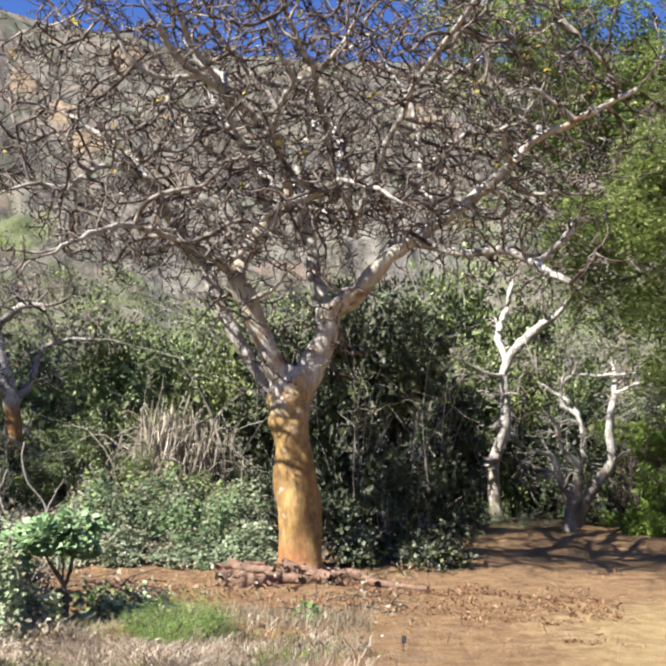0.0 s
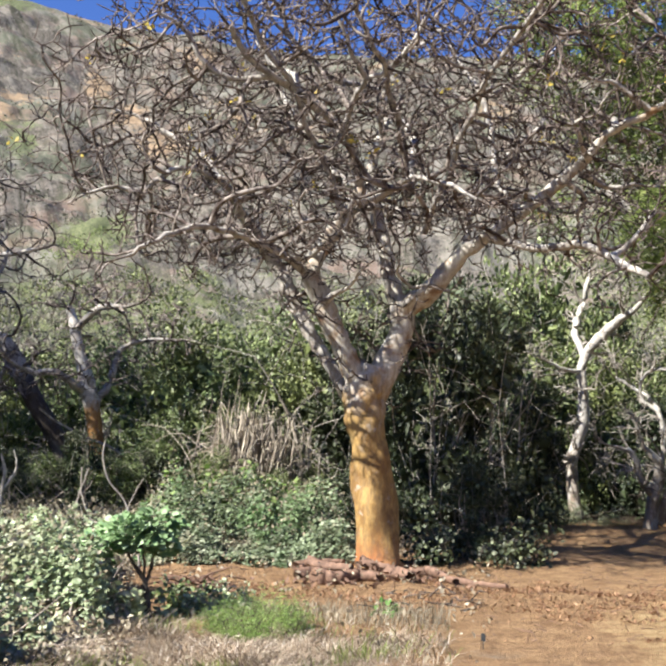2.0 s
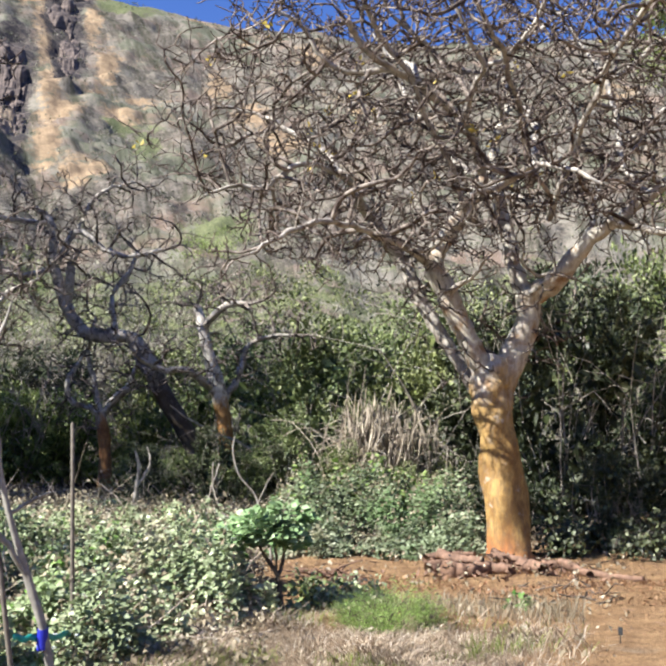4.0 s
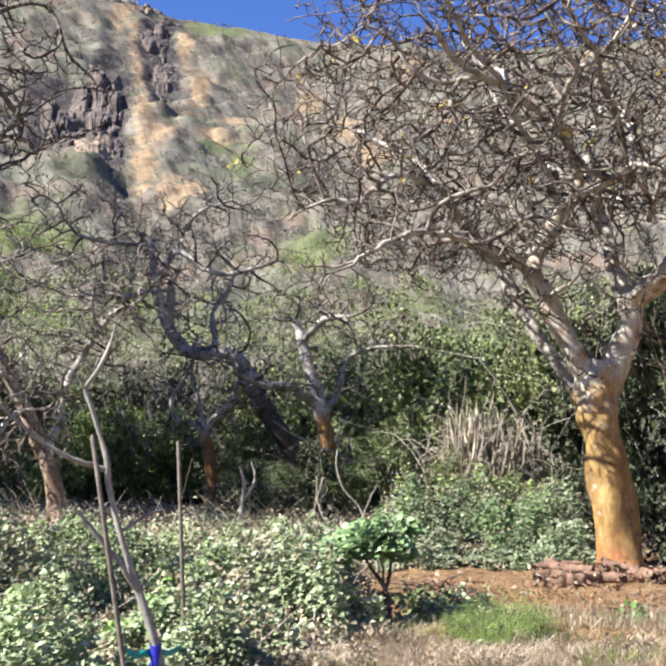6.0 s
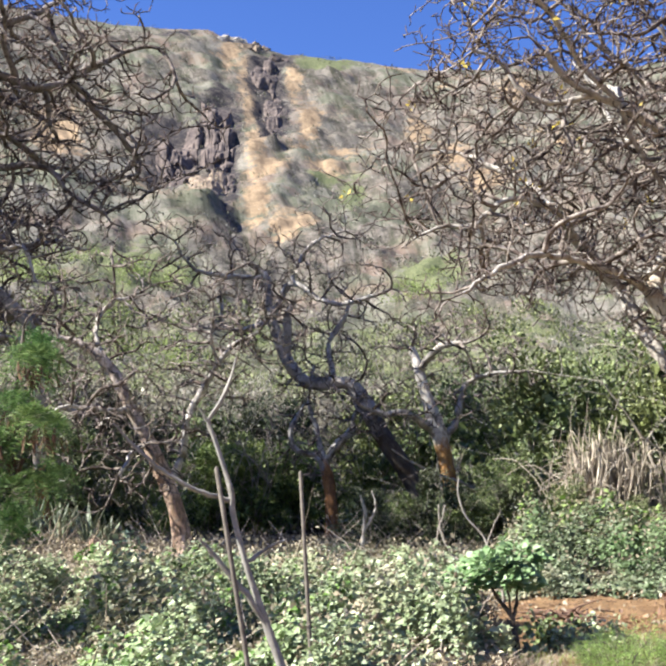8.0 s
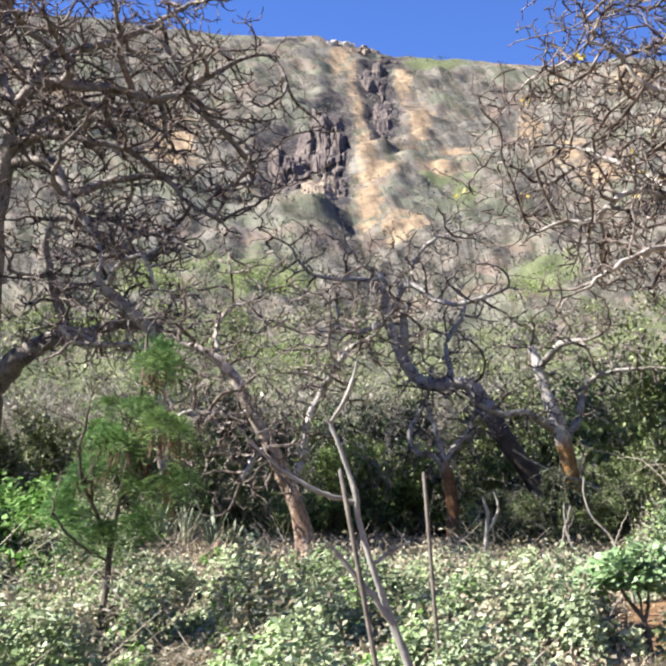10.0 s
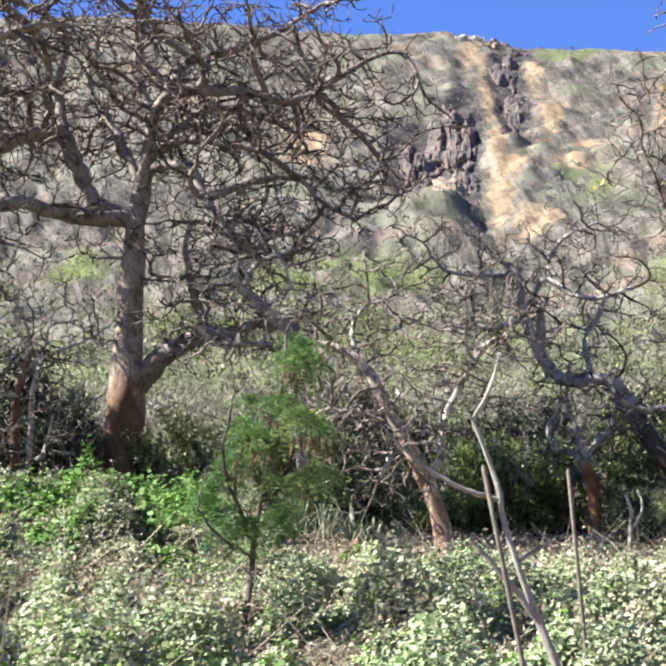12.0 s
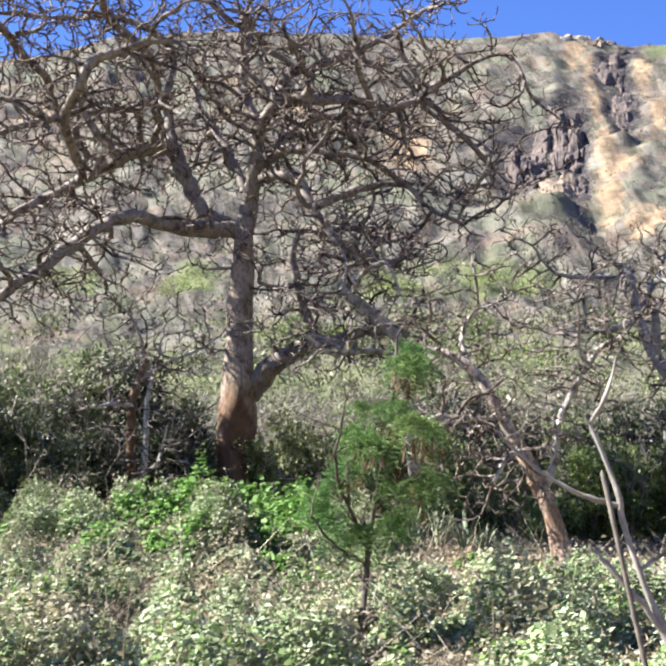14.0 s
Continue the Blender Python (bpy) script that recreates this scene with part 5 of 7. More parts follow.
rng = np.random.default_rng(77)
dark = scrub_bush("bush", 31, 1.5, 3.4, 4600, 0.085, SHADED_LEAF, TWIG_PALE, "tall dark scrub bush, shade painted into its small leaves, with dead twigs", 9)
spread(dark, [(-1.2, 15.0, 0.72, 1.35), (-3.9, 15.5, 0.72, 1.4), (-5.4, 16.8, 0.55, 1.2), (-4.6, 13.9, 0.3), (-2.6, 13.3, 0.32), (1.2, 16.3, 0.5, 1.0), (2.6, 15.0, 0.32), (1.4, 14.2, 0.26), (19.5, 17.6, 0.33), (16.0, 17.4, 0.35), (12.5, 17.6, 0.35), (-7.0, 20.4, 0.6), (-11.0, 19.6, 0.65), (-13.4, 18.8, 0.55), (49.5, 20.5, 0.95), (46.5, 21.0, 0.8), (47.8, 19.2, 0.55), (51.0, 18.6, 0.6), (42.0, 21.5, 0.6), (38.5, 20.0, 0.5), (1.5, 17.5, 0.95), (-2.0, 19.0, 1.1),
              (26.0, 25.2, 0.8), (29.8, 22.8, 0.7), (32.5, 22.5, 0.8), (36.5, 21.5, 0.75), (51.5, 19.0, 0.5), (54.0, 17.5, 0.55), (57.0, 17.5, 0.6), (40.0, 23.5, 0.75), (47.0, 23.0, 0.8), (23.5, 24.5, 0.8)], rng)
green = scrub_bush("bush", 32, 1.7, 3.1, 4600, 0.086, SCRUB, TWIG_PALE, "green scrub bush with grey twigs and small leaves", 8)
spread(green, [(4.5, 20.5, 1.0, 1.25), (8.0, 21.5, 0.95, 1.25), (11.5, 20.5, 1.05, 1.15), (-6.5, 22.5, 1.2, 1.5), (-9.5, 23.5, 1.1, 1.4), (33.5, 21.5, 0.75), (36.0, 20.0, 0.62), (41.5, 21.0, 0.75), (43.5, 20.0, 0.6), (48.0, 22.0, 0.85), (53.0, 21.5, 0.95), (52.0, 24.0, 1.2), (52.5, 20.3, 1.0), (55.5, 19.8, 1.0), (14.5, 22.5, 1.1), (17.5, 23.5, 1.0), (20.0, 24.0, 0.9), (5.5, 24.5, 1.25), (10.0, 25.0, 1.2), (13.0, 25.5, 1.2),
               (2.0, 22.5, 1.15), (-8.0, 25.0, 1.2), (-12.5, 25.5, 1.1), (14.2, 17.9, 0.5, 0.62), (16.0, 18.2, 0.5, 0.6), (17.8, 18.3, 0.5, 0.6), (19.6, 18.6, 0.5, 0.6), (12.4, 18.2, 0.55), (6.6, 16.7, 0.3), (9.6, 16.9, 0.33), (8.2, 18.6, 0.6), (28.0, 25.5, 0.85), (43.5, 23.5, 0.8), (34.5, 25.0, 0.8), (50.0, 23.0, 0.9), (56.0, 22.0, 0.95), (-3.5, 22.5, 1.15), (-6.8, 20.5, 1.0), (-9.4, 21.5, 0.95), (-12.0, 21.0, 0.85), (-16.8, 21.5, 0.95), (-18.2, 19.5, 0.9), (30.8, 24.0, 0.7), (30.6, 21.0, 0.5), (38.6, 24.0, 0.7), (45.4, 21.5, 0.7)], rng)
leafy = scrub_bush("bush", 36, 1.5, 2.6, 7000, 0.09, LEAFY, TWIG_PALE, "leafy mid-green bush between bare trees", 15)
spread(leafy, [(25.4, 22.4, 0.82, 1.15), (27.6, 21.8, 0.78, 1.15), (23.4, 22.8, 0.80, 1.15), (19.2, 21.5, 0.7, 1.1), (29.6, 20.4, 0.40)], rng)
grey = scrub_bush("bush", 33, 1.8, 2.8, 2400, 0.10, GREY_SCRUB, TWIG_PALE, "leafless grey scrub bush of fine twigs", 12, 0.2)
spread(grey, [(3.0, 28.0, 1.3), (8.5, 29.0, 1.3), (14.5, 29.0, 1.2), (19.5, 28.0, 1.25), (24.0, 28.5, 1.2), (28.0, 30.0, 1.25), (32.5, 29.0, 1.25), (37.0, 28.0, 1.3), (41.5, 29.0, 1.3), (46.0, 28.0, 1.2), (50.5, 26.5, 1.3),
              (55.0, 26.0, 1.4), (22.0, 26.0, 0.9), (36.0, 25.5, 1.0), (48.0, 21.0, 0.9), (52.0, 20.5, 1.1), (55.5, 20.0, 1.15), (49.5, 22.0, 1.0), (57.0, 25.0, 1.4), (11.0, 31.0, 1.3), (-6.0, 30.0, 1.3), (-13.0, 29.0, 1.3)], rng)


def hill_growth():
    """Scrub on the far slope, too many to count: leaf clumps nearer by, coarse tufts higher up."""
    rng = np.random.default_rng(5)

    def on_slope(n, lo, hi):
        az, d = rng.uniform(-19, 61, n), np.sqrt(rng.uniform(lo * lo, hi * hi, n))
        x, y = polar(az, d)
        el = np.degrees(np.arctan2(wall_shape(az, d) - 1.6, d))
        bare = np.maximum(patches(az, el, SOILS), patches(az, el, ROCKS))
        keep = rng.random(n) > 1.0 * bare * (d > 90) + 0.35 * (fbm(x / 12, y / 12, 3, 61) > 0.12)
        return az[keep], d[keep], x[keep], y[keep], el[keep]

    def tufts(name, x, y, per, r, size, mat, label, thin, tall=0.7):
        n = len(x)
        z = ground_z(x, y)
        s = rng.uniform(0.6, 1.4, n) * r
        u = unit(rng, n * per)
        u[:, 2] = np.abs(u[:, 2])
        c = np.repeat(np.stack([x, y, z], 1), per, axis=0) + u * np.repeat(s, per)[:, None] * rng.uniform(0.5, 1.0, n * per)[:, None] * np.array([1, 1, tall])
        ob = leaf_mesh(name, c, u + rng.normal(0, 0.5, (n * per, 3)) + np.array([0, 0, 0.3]), unit(rng, n * per), np.repeat(s, per) * size * rng.uniform(0.6, 1.4, n * per), mat, width=thin)
        tagged(ob, label, "scrub", kind="stuff")

    a = on_slope(900, 28, 80)
    tufts("hillside_scrub", *a[2:4], 80, 1.4, 0.18, GREY_SCRUB, "grey leafless scrub at the foot of the slope", 0.22, 1.1)
    a = on_slope(750, 28, 95)
    tufts("hillside_bushes", *a[2:4], 80, 1.3, 0.19, SCRUB, "green bushes at the foot of the slope", 0.5, 1.0)
    a = on_slope(1000, 40, 115)
    sel = patches(a[0], a[4], GREENS) > 0.35 * rng.random(len(a[0])) + 0.2
    tufts("hillside_bushes", *[q[sel] for q in a[2:4]], 220, 1.5, 0.12, SLOPE_GREEN, "yellow-green bushes on the slope", 0.5, 0.9)
    a = on_slope(700, 60, 125)
    tufts("hillside_scrub", *a[2:4], 45, 1.4, 0.16, GREY_SCRUB, "grey scrub bushes on the lower wall", 0.3, 0.9)
    a = on_slope(4600, 75, 268)
    tufts("hillside_scrub", *a[2:4], 14, 1.15, 0.28, HILL_SCRUB, "low dry scrub all over the crater wall", 0.5, 0.7)


hill_growth()


# ---- creepers over the ground ----
def creeper(name, n, where, size, mat, label, depth, seed, shape="oval"):
    """A carpet of broad leaves; where(az, d) gives its height, or 0 where there is none."""
    rng = np.random.default_rng(seed)
    az, d = rng.uniform(2, 62, n), np.sqrt(rng.uniform(6.2 ** 2, 19 ** 2, n))
    x, y = polar(az, d)
    h = where(az, d, x, y)
    k = h > 0.03
    az, d, x, y, h = az[k], d[k], x[k], y[k], h[k]
    z = ground_z(x, y) + h * (1 - depth * rng.random(len(x)) ** 1.6)
    m = len(x)
    axis = np.stack([rng.normal(0, 1, m), rng.normal(0, 1, m), rng.normal(-0.15, 0.4, m)], 1)
    normal = np.stack([rng.normal(-0.5, 0.35, m), rng.normal(-0.5, 0.35, m), np.ones(m)], 1)
    ob = leaf_mesh(name, np.stack([x, y, z], 1), axis, normal, rng.uniform(0.5, 1.6, m) * size, mat, None, "", shape, 0.9, 0.15)
    return tagged(ob, label, "creeper", kind="stuff")


def clamp(v):
    return np.clip(v, 0, 1)


def hedge(az, d, x, y):
    rag = 1.6 * fbm(x / 0.8, y / 0.8, 3, 69)
    h = 0.62 * clamp((d - 12.5 + 0.4 * rag) / 1.6) * clamp((17.0 - d) / 1.5) * clamp((az - 2.2 + rag) / 1.5) * clamp((15.0 - az + rag) / 3)
    return h * (fbm(x / 0.25, y / 0.25, 2, 70) > -0.2) * (0.85 + 1.3 * fbm(x / 0.4, y / 0.4, 3, 71))


# bearing, distance, half width in degrees and half depth in metres of gaps in the creeper
GAPS = [(46.9, 11.0, 1.1, 0.5), (43.0, 9.0, 1.5, 0.3), (25.4, 10.7, 1.6, 1.0)]


def bare_patch(az, x, y):
    """0 where the creeper leaves bare, dry patches."""
    d = np.hypot(x, y)
    open_ground = np.zeros_like(d)
    for a, q, ra, rq in GAPS:
        open_ground = np.maximum(open_ground, 1.4 - np.hypot((az - a) / ra, (d - q) / rq))
    return clamp(fbm(x / 0.9, y / 0.9, 4, 79) * 2.6 + 1.25 + 0.15 * clamp((32 - az) / 4) - 1.1 * clamp(open_ground))


def carpet(az, d, x, y):
    edge = 14.2 + 1.2 * fbm(x / 0.8, y / 0.8, 2, 73)
    near = np.interp(az, [14, 18, 20, 23, 26, 62], [8.7, 7.6, 7.1, 6.6, 6.4, 6.4])
    far = np.interp(az, [30, 31.5, 36.5, 38.5], [17.5, 13.6, 13.6, 18.5])
    h = 0.36 * clamp((az - edge) / 1.2) * clamp((d - near) / 0.6) * clamp((far - d) / 1.5) * (1 - np.interp(az, [16, 25, 28, 31, 36.5, 38.5], [0.7, 0.7, 0.6, 0.85, 0.85, 0.0]) * clamp((d - 11) / 3))
    h = h + 0.08 * np.exp(-((az - 18.0) / 3.0) ** 2 - ((d - 10.6) / 1.2) ** 2) * (az > edge)
    hole = bare_patch(az, x, y)
    pocket = fbm(x / 0.22, y / 0.22, 2, 85) > -0.36
    h = np.minimum(h * hole * pocket, 0.30) * (0.75 + 3.4 * np.maximum(fbm(x / 0.62, y / 0.62, 3, 83), -0.14))
    return np.maximum(h, 0.6 * swell(x, y) * (fresh_share(az, d, x, y) < 0.45))


def swell(x, y):
    """The creeper heaped up under the big tree."""
    mx, my = polar(44.5, 15.4)
    return 0.6 * clamp(1.5 - np.hypot((x - mx) / 1.8, (y - my) / 1.7) + 0.9 * fbm(x / 0.9, y / 0.9, 2, 91)) * (0.8 + 1.3 * fbm(x / 0.5, y / 0.5, 3, 89))


def fresh_share(az, d, x, y):
    """1 where the heap is all fresh leaves: its back and its top."""
    return clamp(1.0 + 0.42 * (d - 14.8) + 0.13 * (45.5 - az) + 1.9 * fbm(x / 0.8, y / 0.8, 3, 105))


def mound(az, d, x, y):
    return swell(x, y) * (fresh_share(az, d, x, y) > 0.3)


creeper("creeper_hedge", 640000, hedge, 0.043, IVY_DULL, "waist-high tangle of pale green creeper leaves", 0.9, 41)
creeper("creeper_carpet", 680000, carpet, 0.043, IVY, "sunlit carpet of pale green broad creeper leaves", 0.8, 42)
creeper("creeper_fresh", 75000, lambda az, d, x, y: 1.03 * carpet(az, d, x, y) * (fbm(x / 0.9, y / 0.9, 3, 93) > 0.02), 0.05, IVY_FRESH, "fresher green leaves among the creeper", 0.4, 44)
creeper("creeper_fresh", 60000, lambda az, d, x, y: 1.12 * hedge(az, d, x, y) * (d > 14.9 + 0.8 * fbm(x / 0.5, y / 0.5, 2, 87)), 0.07, IVY_FRESH, "fresh green leaves along the back of the creeper", 0.35, 46)
creeper("creeper_mound", 190000, mound, 0.072, IVY_FRESH, "bright green creeper mound under the big tree", 0.9, 43)


def dead_leaves():
    """Curled brown leaves between the creepers and under the scrub."""
    rng = np.random.default_rng(45)
    n = 95000
    az, d = rng.uniform(-4, 62, n), np.sqrt(rng.uniform(7.0 ** 2, 20 ** 2, n))
    keep = (az > 13.5) | (d > 13.2) | (rng.random(n) < 0.06)
    x, y = polar(az[keep], d[keep])
    m = len(x)
    z = ground_z(x, y) + rng.uniform(0.0, 0.16, m) + np.where(rng.random(m) < 0.5, np.maximum(carpet(az[keep], d[keep], x, y), hedge(az[keep], d[keep], x, y)), 0)
    ob = leaf_mesh("dead_leaves", np.stack([x, y, z], 1), unit(rng, m), unit(rng, m) + np.array([0, 0, 0.5]), rng.uniform(0.025, 0.065, m), LITTER, None, "", "oval", 0.6, 0.25)
    tagged(ob, "dry tan dead leaves among the creepers", "leaves", kind="stuff")


dead_leaves()

# ---- sapling with stakes, leafy shrub, young acacia ----
def sapling():
    tree = Tree("sapling", (-2.68, 6.08, 0.60, 23.3), STEM, STEM, 51)
    limb(tree, (0.04, -0.00, -0.03, 0.026), (-0.03, -0.00, 0.28, 0.024), (-0.13, -0.00, 0.57, 0.022), (-0.23, 0.00, 0.86, 0.019), (-0.31, -0.00, 1.17, 0.017), (-0.32, 0.00, 1.29, 0.017), (-0.36, -0.00, 1.43, 0.015), (-0.42, -0.00, 1.61, 0.013), (-0.45, -0.00, 1.71, 0.012), (-0.38, 0.02, 1.83, 0.012), (-0.32, 0.03, 1.98, 0.009), (-0.29, 0.03, 2.09, 0.006))
    limb(tree, (-0.33, -0.00, 1.25, 0.017), (-0.51, -0.05, 1.31, 0.015), (-0.70, -0.10, 1.42, 0.012), (-0.85, -0.15, 1.55, 0.009), (-0.97, -0.20, 1.68, 0.006))
    limb(tree, (-0.12, 0.00, 0.55, 0.018), (-0.27, -0.05, 0.77, 0.017), (-0.43, -0.08, 0.96, 0.013), (-0.49, -0.10, 1.04, 0.007))
    limb(tree, (-0.26, -0.00, 0.89, 0.013), (-0.13, 0.05, 0.97, 0.011), (-0.02, 0.08, 1.02, 0.007))
    limb(tree, (-0.45, -0.00, 1.69, 0.007), (-0.50, -0.03, 1.78, 0.006))
    tagged(tree.root, "thin leafless grey sapling beside two stakes", "tree")


def stake(foot, top, r, label):
    root = new("stake")
    root.location = foot
    rel = Vector(top) - Vector(foot)
    tubes = Tubes()
    path = np.array([np.array(rel) * s for s in (-0.03, 0.3, 0.65, 0.99, 1.0)])
    tubes.add(path, [r, r * 1.02, r * 0.97, r * 0.95, 0.001], 8)
    tubes.link("pole", STAKE, root)
    return tagged(root, label, "stake")


sapling()
stake((-2.78, 5.92, gz(-2.78, 5.92)), (-3.0, 5.81, 2.04), 0.015, "weathered wooden stake beside the sapling")
stake((-2.82, 6.78, gz(-2.82, 6.78)), (-2.88, 6.75, 2.06), 0.013, "thin grey wooden stake in the creepers")


def shrub():
    tree = Tree("shrub", (-2.04, 9.07, 0.73, 12.7), TWIG_DARK, TWIG_DARK, 52)
    limb(tree, (0.00, 0.00, -0.04, 0.026), (-0.02, 0.00, 0.18, 0.021), (-0.05, 0.00, 0.30, 0.019), (-0.14, 0.00, 0.42, 0.013), (-0.21, 0.00, 0.55, 0.009))
    limb(tree, (-0.03, 0.00, 0.25, 0.017), (0.01, 0.05, 0.41, 0.013), (0.01, 0.05, 0.55, 0.009))
    limb(tree, (-0.05, 0.00, 0.30, 0.011), (-0.05, -0.10, 0.46, 0.009), (-0.09, -0.10, 0.62, 0.006))
    rng = tree.rng
    blobs = [(-0.18, 0, 0.66, 0.22, 0.12), (0.04, 0.05, 0.72, 0.2, 0.12), (-0.36, -0.05, 0.58, 0.17, 0.10), (-0.08, -0.12, 0.6, 0.2, 0.10), (0.1, 0, 0.56, 0.12, 0.08)]
    c, u = cloud(rng, 900, blobs, 0.3)
    leaf_mesh("leaves", c, u * np.array([1, 1, 0.3]) + rng.normal(0, 0.4, (900, 3)) * np.array([1, 1, 0.4]), unit(rng, 900) * 0.4 + np.array([-0.5, -0.5, 1]), rng.uniform(0.05, 0.09, 900), SHRUB_LEAF, tree.root, "", "broad", 0.8, 0.12)
    tagged(tree.root, "small forked shrub with broad pale green leaves", "shrub")


shrub()


def fronds(rng, centres, directions, length, pairs, mat, name, parent, label="", wide=0.24, droop=0.35):
    """Feathery leaves: pairs of narrow leaflets along drooping stalks."""
    n = len(centres)
    d = directions / np.linalg.norm(directions, axis=1)[:, None]
    side = np.cross(d, np.array([0.1, 0.2, 1.0]))
    side /= np.linalg.norm(side, axis=1)[:, None] + 1e-9
    c, a = [], []
    for k in range(pairs):
        s = (k + 0.6) / pairs
        at = centres + d * length * s + np.array([0, 0, -droop]) * length * s * s
        for sign in (-1, 1):
            c.append(at)
            a.append(side * sign + d * 0.5 + rng.normal(0, 0.2, (n, 3)))
    c, a = np.concatenate(c), np.concatenate(a)
    m = len(c)
    return leaf_mesh(name, c, a, unit(rng, m) * 0.5 + np.array([0, 0, 1.0]), rng.uniform(0.25, 0.42, m) * length, mat, parent, label, width=wide, fold=0.05)


def pod_mesh():
    """A flat, slightly curved hanging seed pod."""
    z = np.linspace(0, -0.17, 7)
    w = 0.015 * np.array([0.3, 0.8, 1.0, 0.9, 1.0, 0.75, 0.1])
    bend = 0.02 * np.sin(np.linspace(0, 2.4, 7))
    bm = bmesh.new()
    rows = [[bm.verts.new((b + x * v, y * 0.3 * v, h)) for x, y in ((1, 0), (0, 1), (-1, 0), (0, -1))] for h, v, b in zip(z, w, bend)]
    for low, high in zip(rows, rows[1:]):
        for k in range(4):
            bm.faces.new((low[k], high[k], high[(k + 1) % 4], low[(k + 1) % 4]))
    me = bpy.data.meshes.new("pod")
    bm.to_mesh(me)
    bm.free()
    me.materials.append(POD_SKIN)
    return me


POD = pod_mesh()


def acacia():
    tree = Tree("acacia", (-6.12, 7.62, 0.68, 38.2), TWIG_DARK, TWIG_DARK, 53)
    limb(tree, (-0.05, -0.00, -0.07, 0.029), (0.00, -0.00, 0.34, 0.026), (0.05, 0.00, 0.68, 0.026), (0.07, -0.00, 0.92, 0.023), (0.13, 0.00, 1.30, 0.019), (0.22, -0.00, 1.73, 0.019), (0.30, 0.00, 2.16, 0.016), (0.34, 0.00, 2.53, 0.013), (0.36, -0.00, 2.75, 0.010))
    limb(tree, (0.07, -0.00, 0.92, 0.016), (-0.08, -0.30, 1.29, 0.016), (-0.18, -0.50, 1.66, 0.013), (-0.11, -0.60, 2.02, 0.010))
    limb(tree, (0.13, 0.00, 1.30, 0.016), (0.39, 0.20, 1.49, 0.013), (0.58, 0.30, 1.64, 0.010))
    limb(tree, (0.06, 0.00, 0.85, 0.016), (-0.18, -0.30, 0.99, 0.013), (-0.38, -0.40, 1.23, 0.010))
    limb(tree, (0.22, -0.00, 1.73, 0.013), (0.38, -0.30, 1.95, 0.010), (0.51, -0.40, 2.04, 0.006))
    rng = tree.rng
    crown(tree, 0.22, 0.4, TWIG_DARK, dict(FULL, tip=0.003, chance=(0, 0.4, 0.4, 0.4)), 2, 0.2, skip_first=False, label="thin dark twigs")
    # tufts of drooping leaves with pods hanging under them: bearing, angle above the eye, size
    inverse = tree.root.matrix_world.inverted()
    for az, el, big in ((35.9, 10.0, 0.9), (36.2, 9.3, 1.0), (35.7, 9.0, 0.8), (36.9, 7.0, 0.9), (38.5, 7.0, 0.8), (38.9, 6.0, 0.8), (38.2, 5.5, 0.9), (36.0, 6.3, 1.0), (35.1, 5.9, 0.7), (39.4, 4.2, 0.8),
                        (38.6, 4.6, 0.8), (40.0, 3.2, 0.9), (35.7, 3.5, 0.9), (34.8, 3.6, 0.8), (39.9, 1.0, 0.8), (38.7, 1.1, 0.9), (37.4, 1.3, 0.8), (36.8, 1.9, 0.7), (40.6, 2.3, 0.8), (37.3, 3.2, 0.7), (37.0, 4.9, 0.7)):
        d = 9.7 + 0.22 * rng.standard_normal()
        c = np.array(inverse @ Vector((*polar(az, d), 1.6 + d * math.tan(radians(el)))))
        n = int(32 * big)
        way = unit(rng, n) * np.array([1.1, 1.1, 0.9]) + np.array([0, 0, 0.25])
        tuft = fronds(rng, c + rng.normal(0, 0.03, (n, 3)), way, 0.26 * big, 14, FEATHER, "tuft", tree.root, "feathery green tuft", 0.10, 0.9)
        for _ in range(0 if el < 4.0 else 18 if az < 37.2 else 9):
            at = c + rng.normal(0, 1, 3) * np.array([0.06, 0.06, 0.03]) - np.array([0, 0, 0.11])
            hanging = new("pod", POD)
            hanging.parent = tuft
            k = rng.uniform(0.5, 1.05)
            hanging.matrix_local = pose(*at, *rng.uniform(-20, 20, 2), rng.uniform(0, 360)) @ Matrix.Diagonal((k, k, k, 1))
    tagged(tree.root, "young feathery acacia with hanging brown pods", "tree")


acacia()


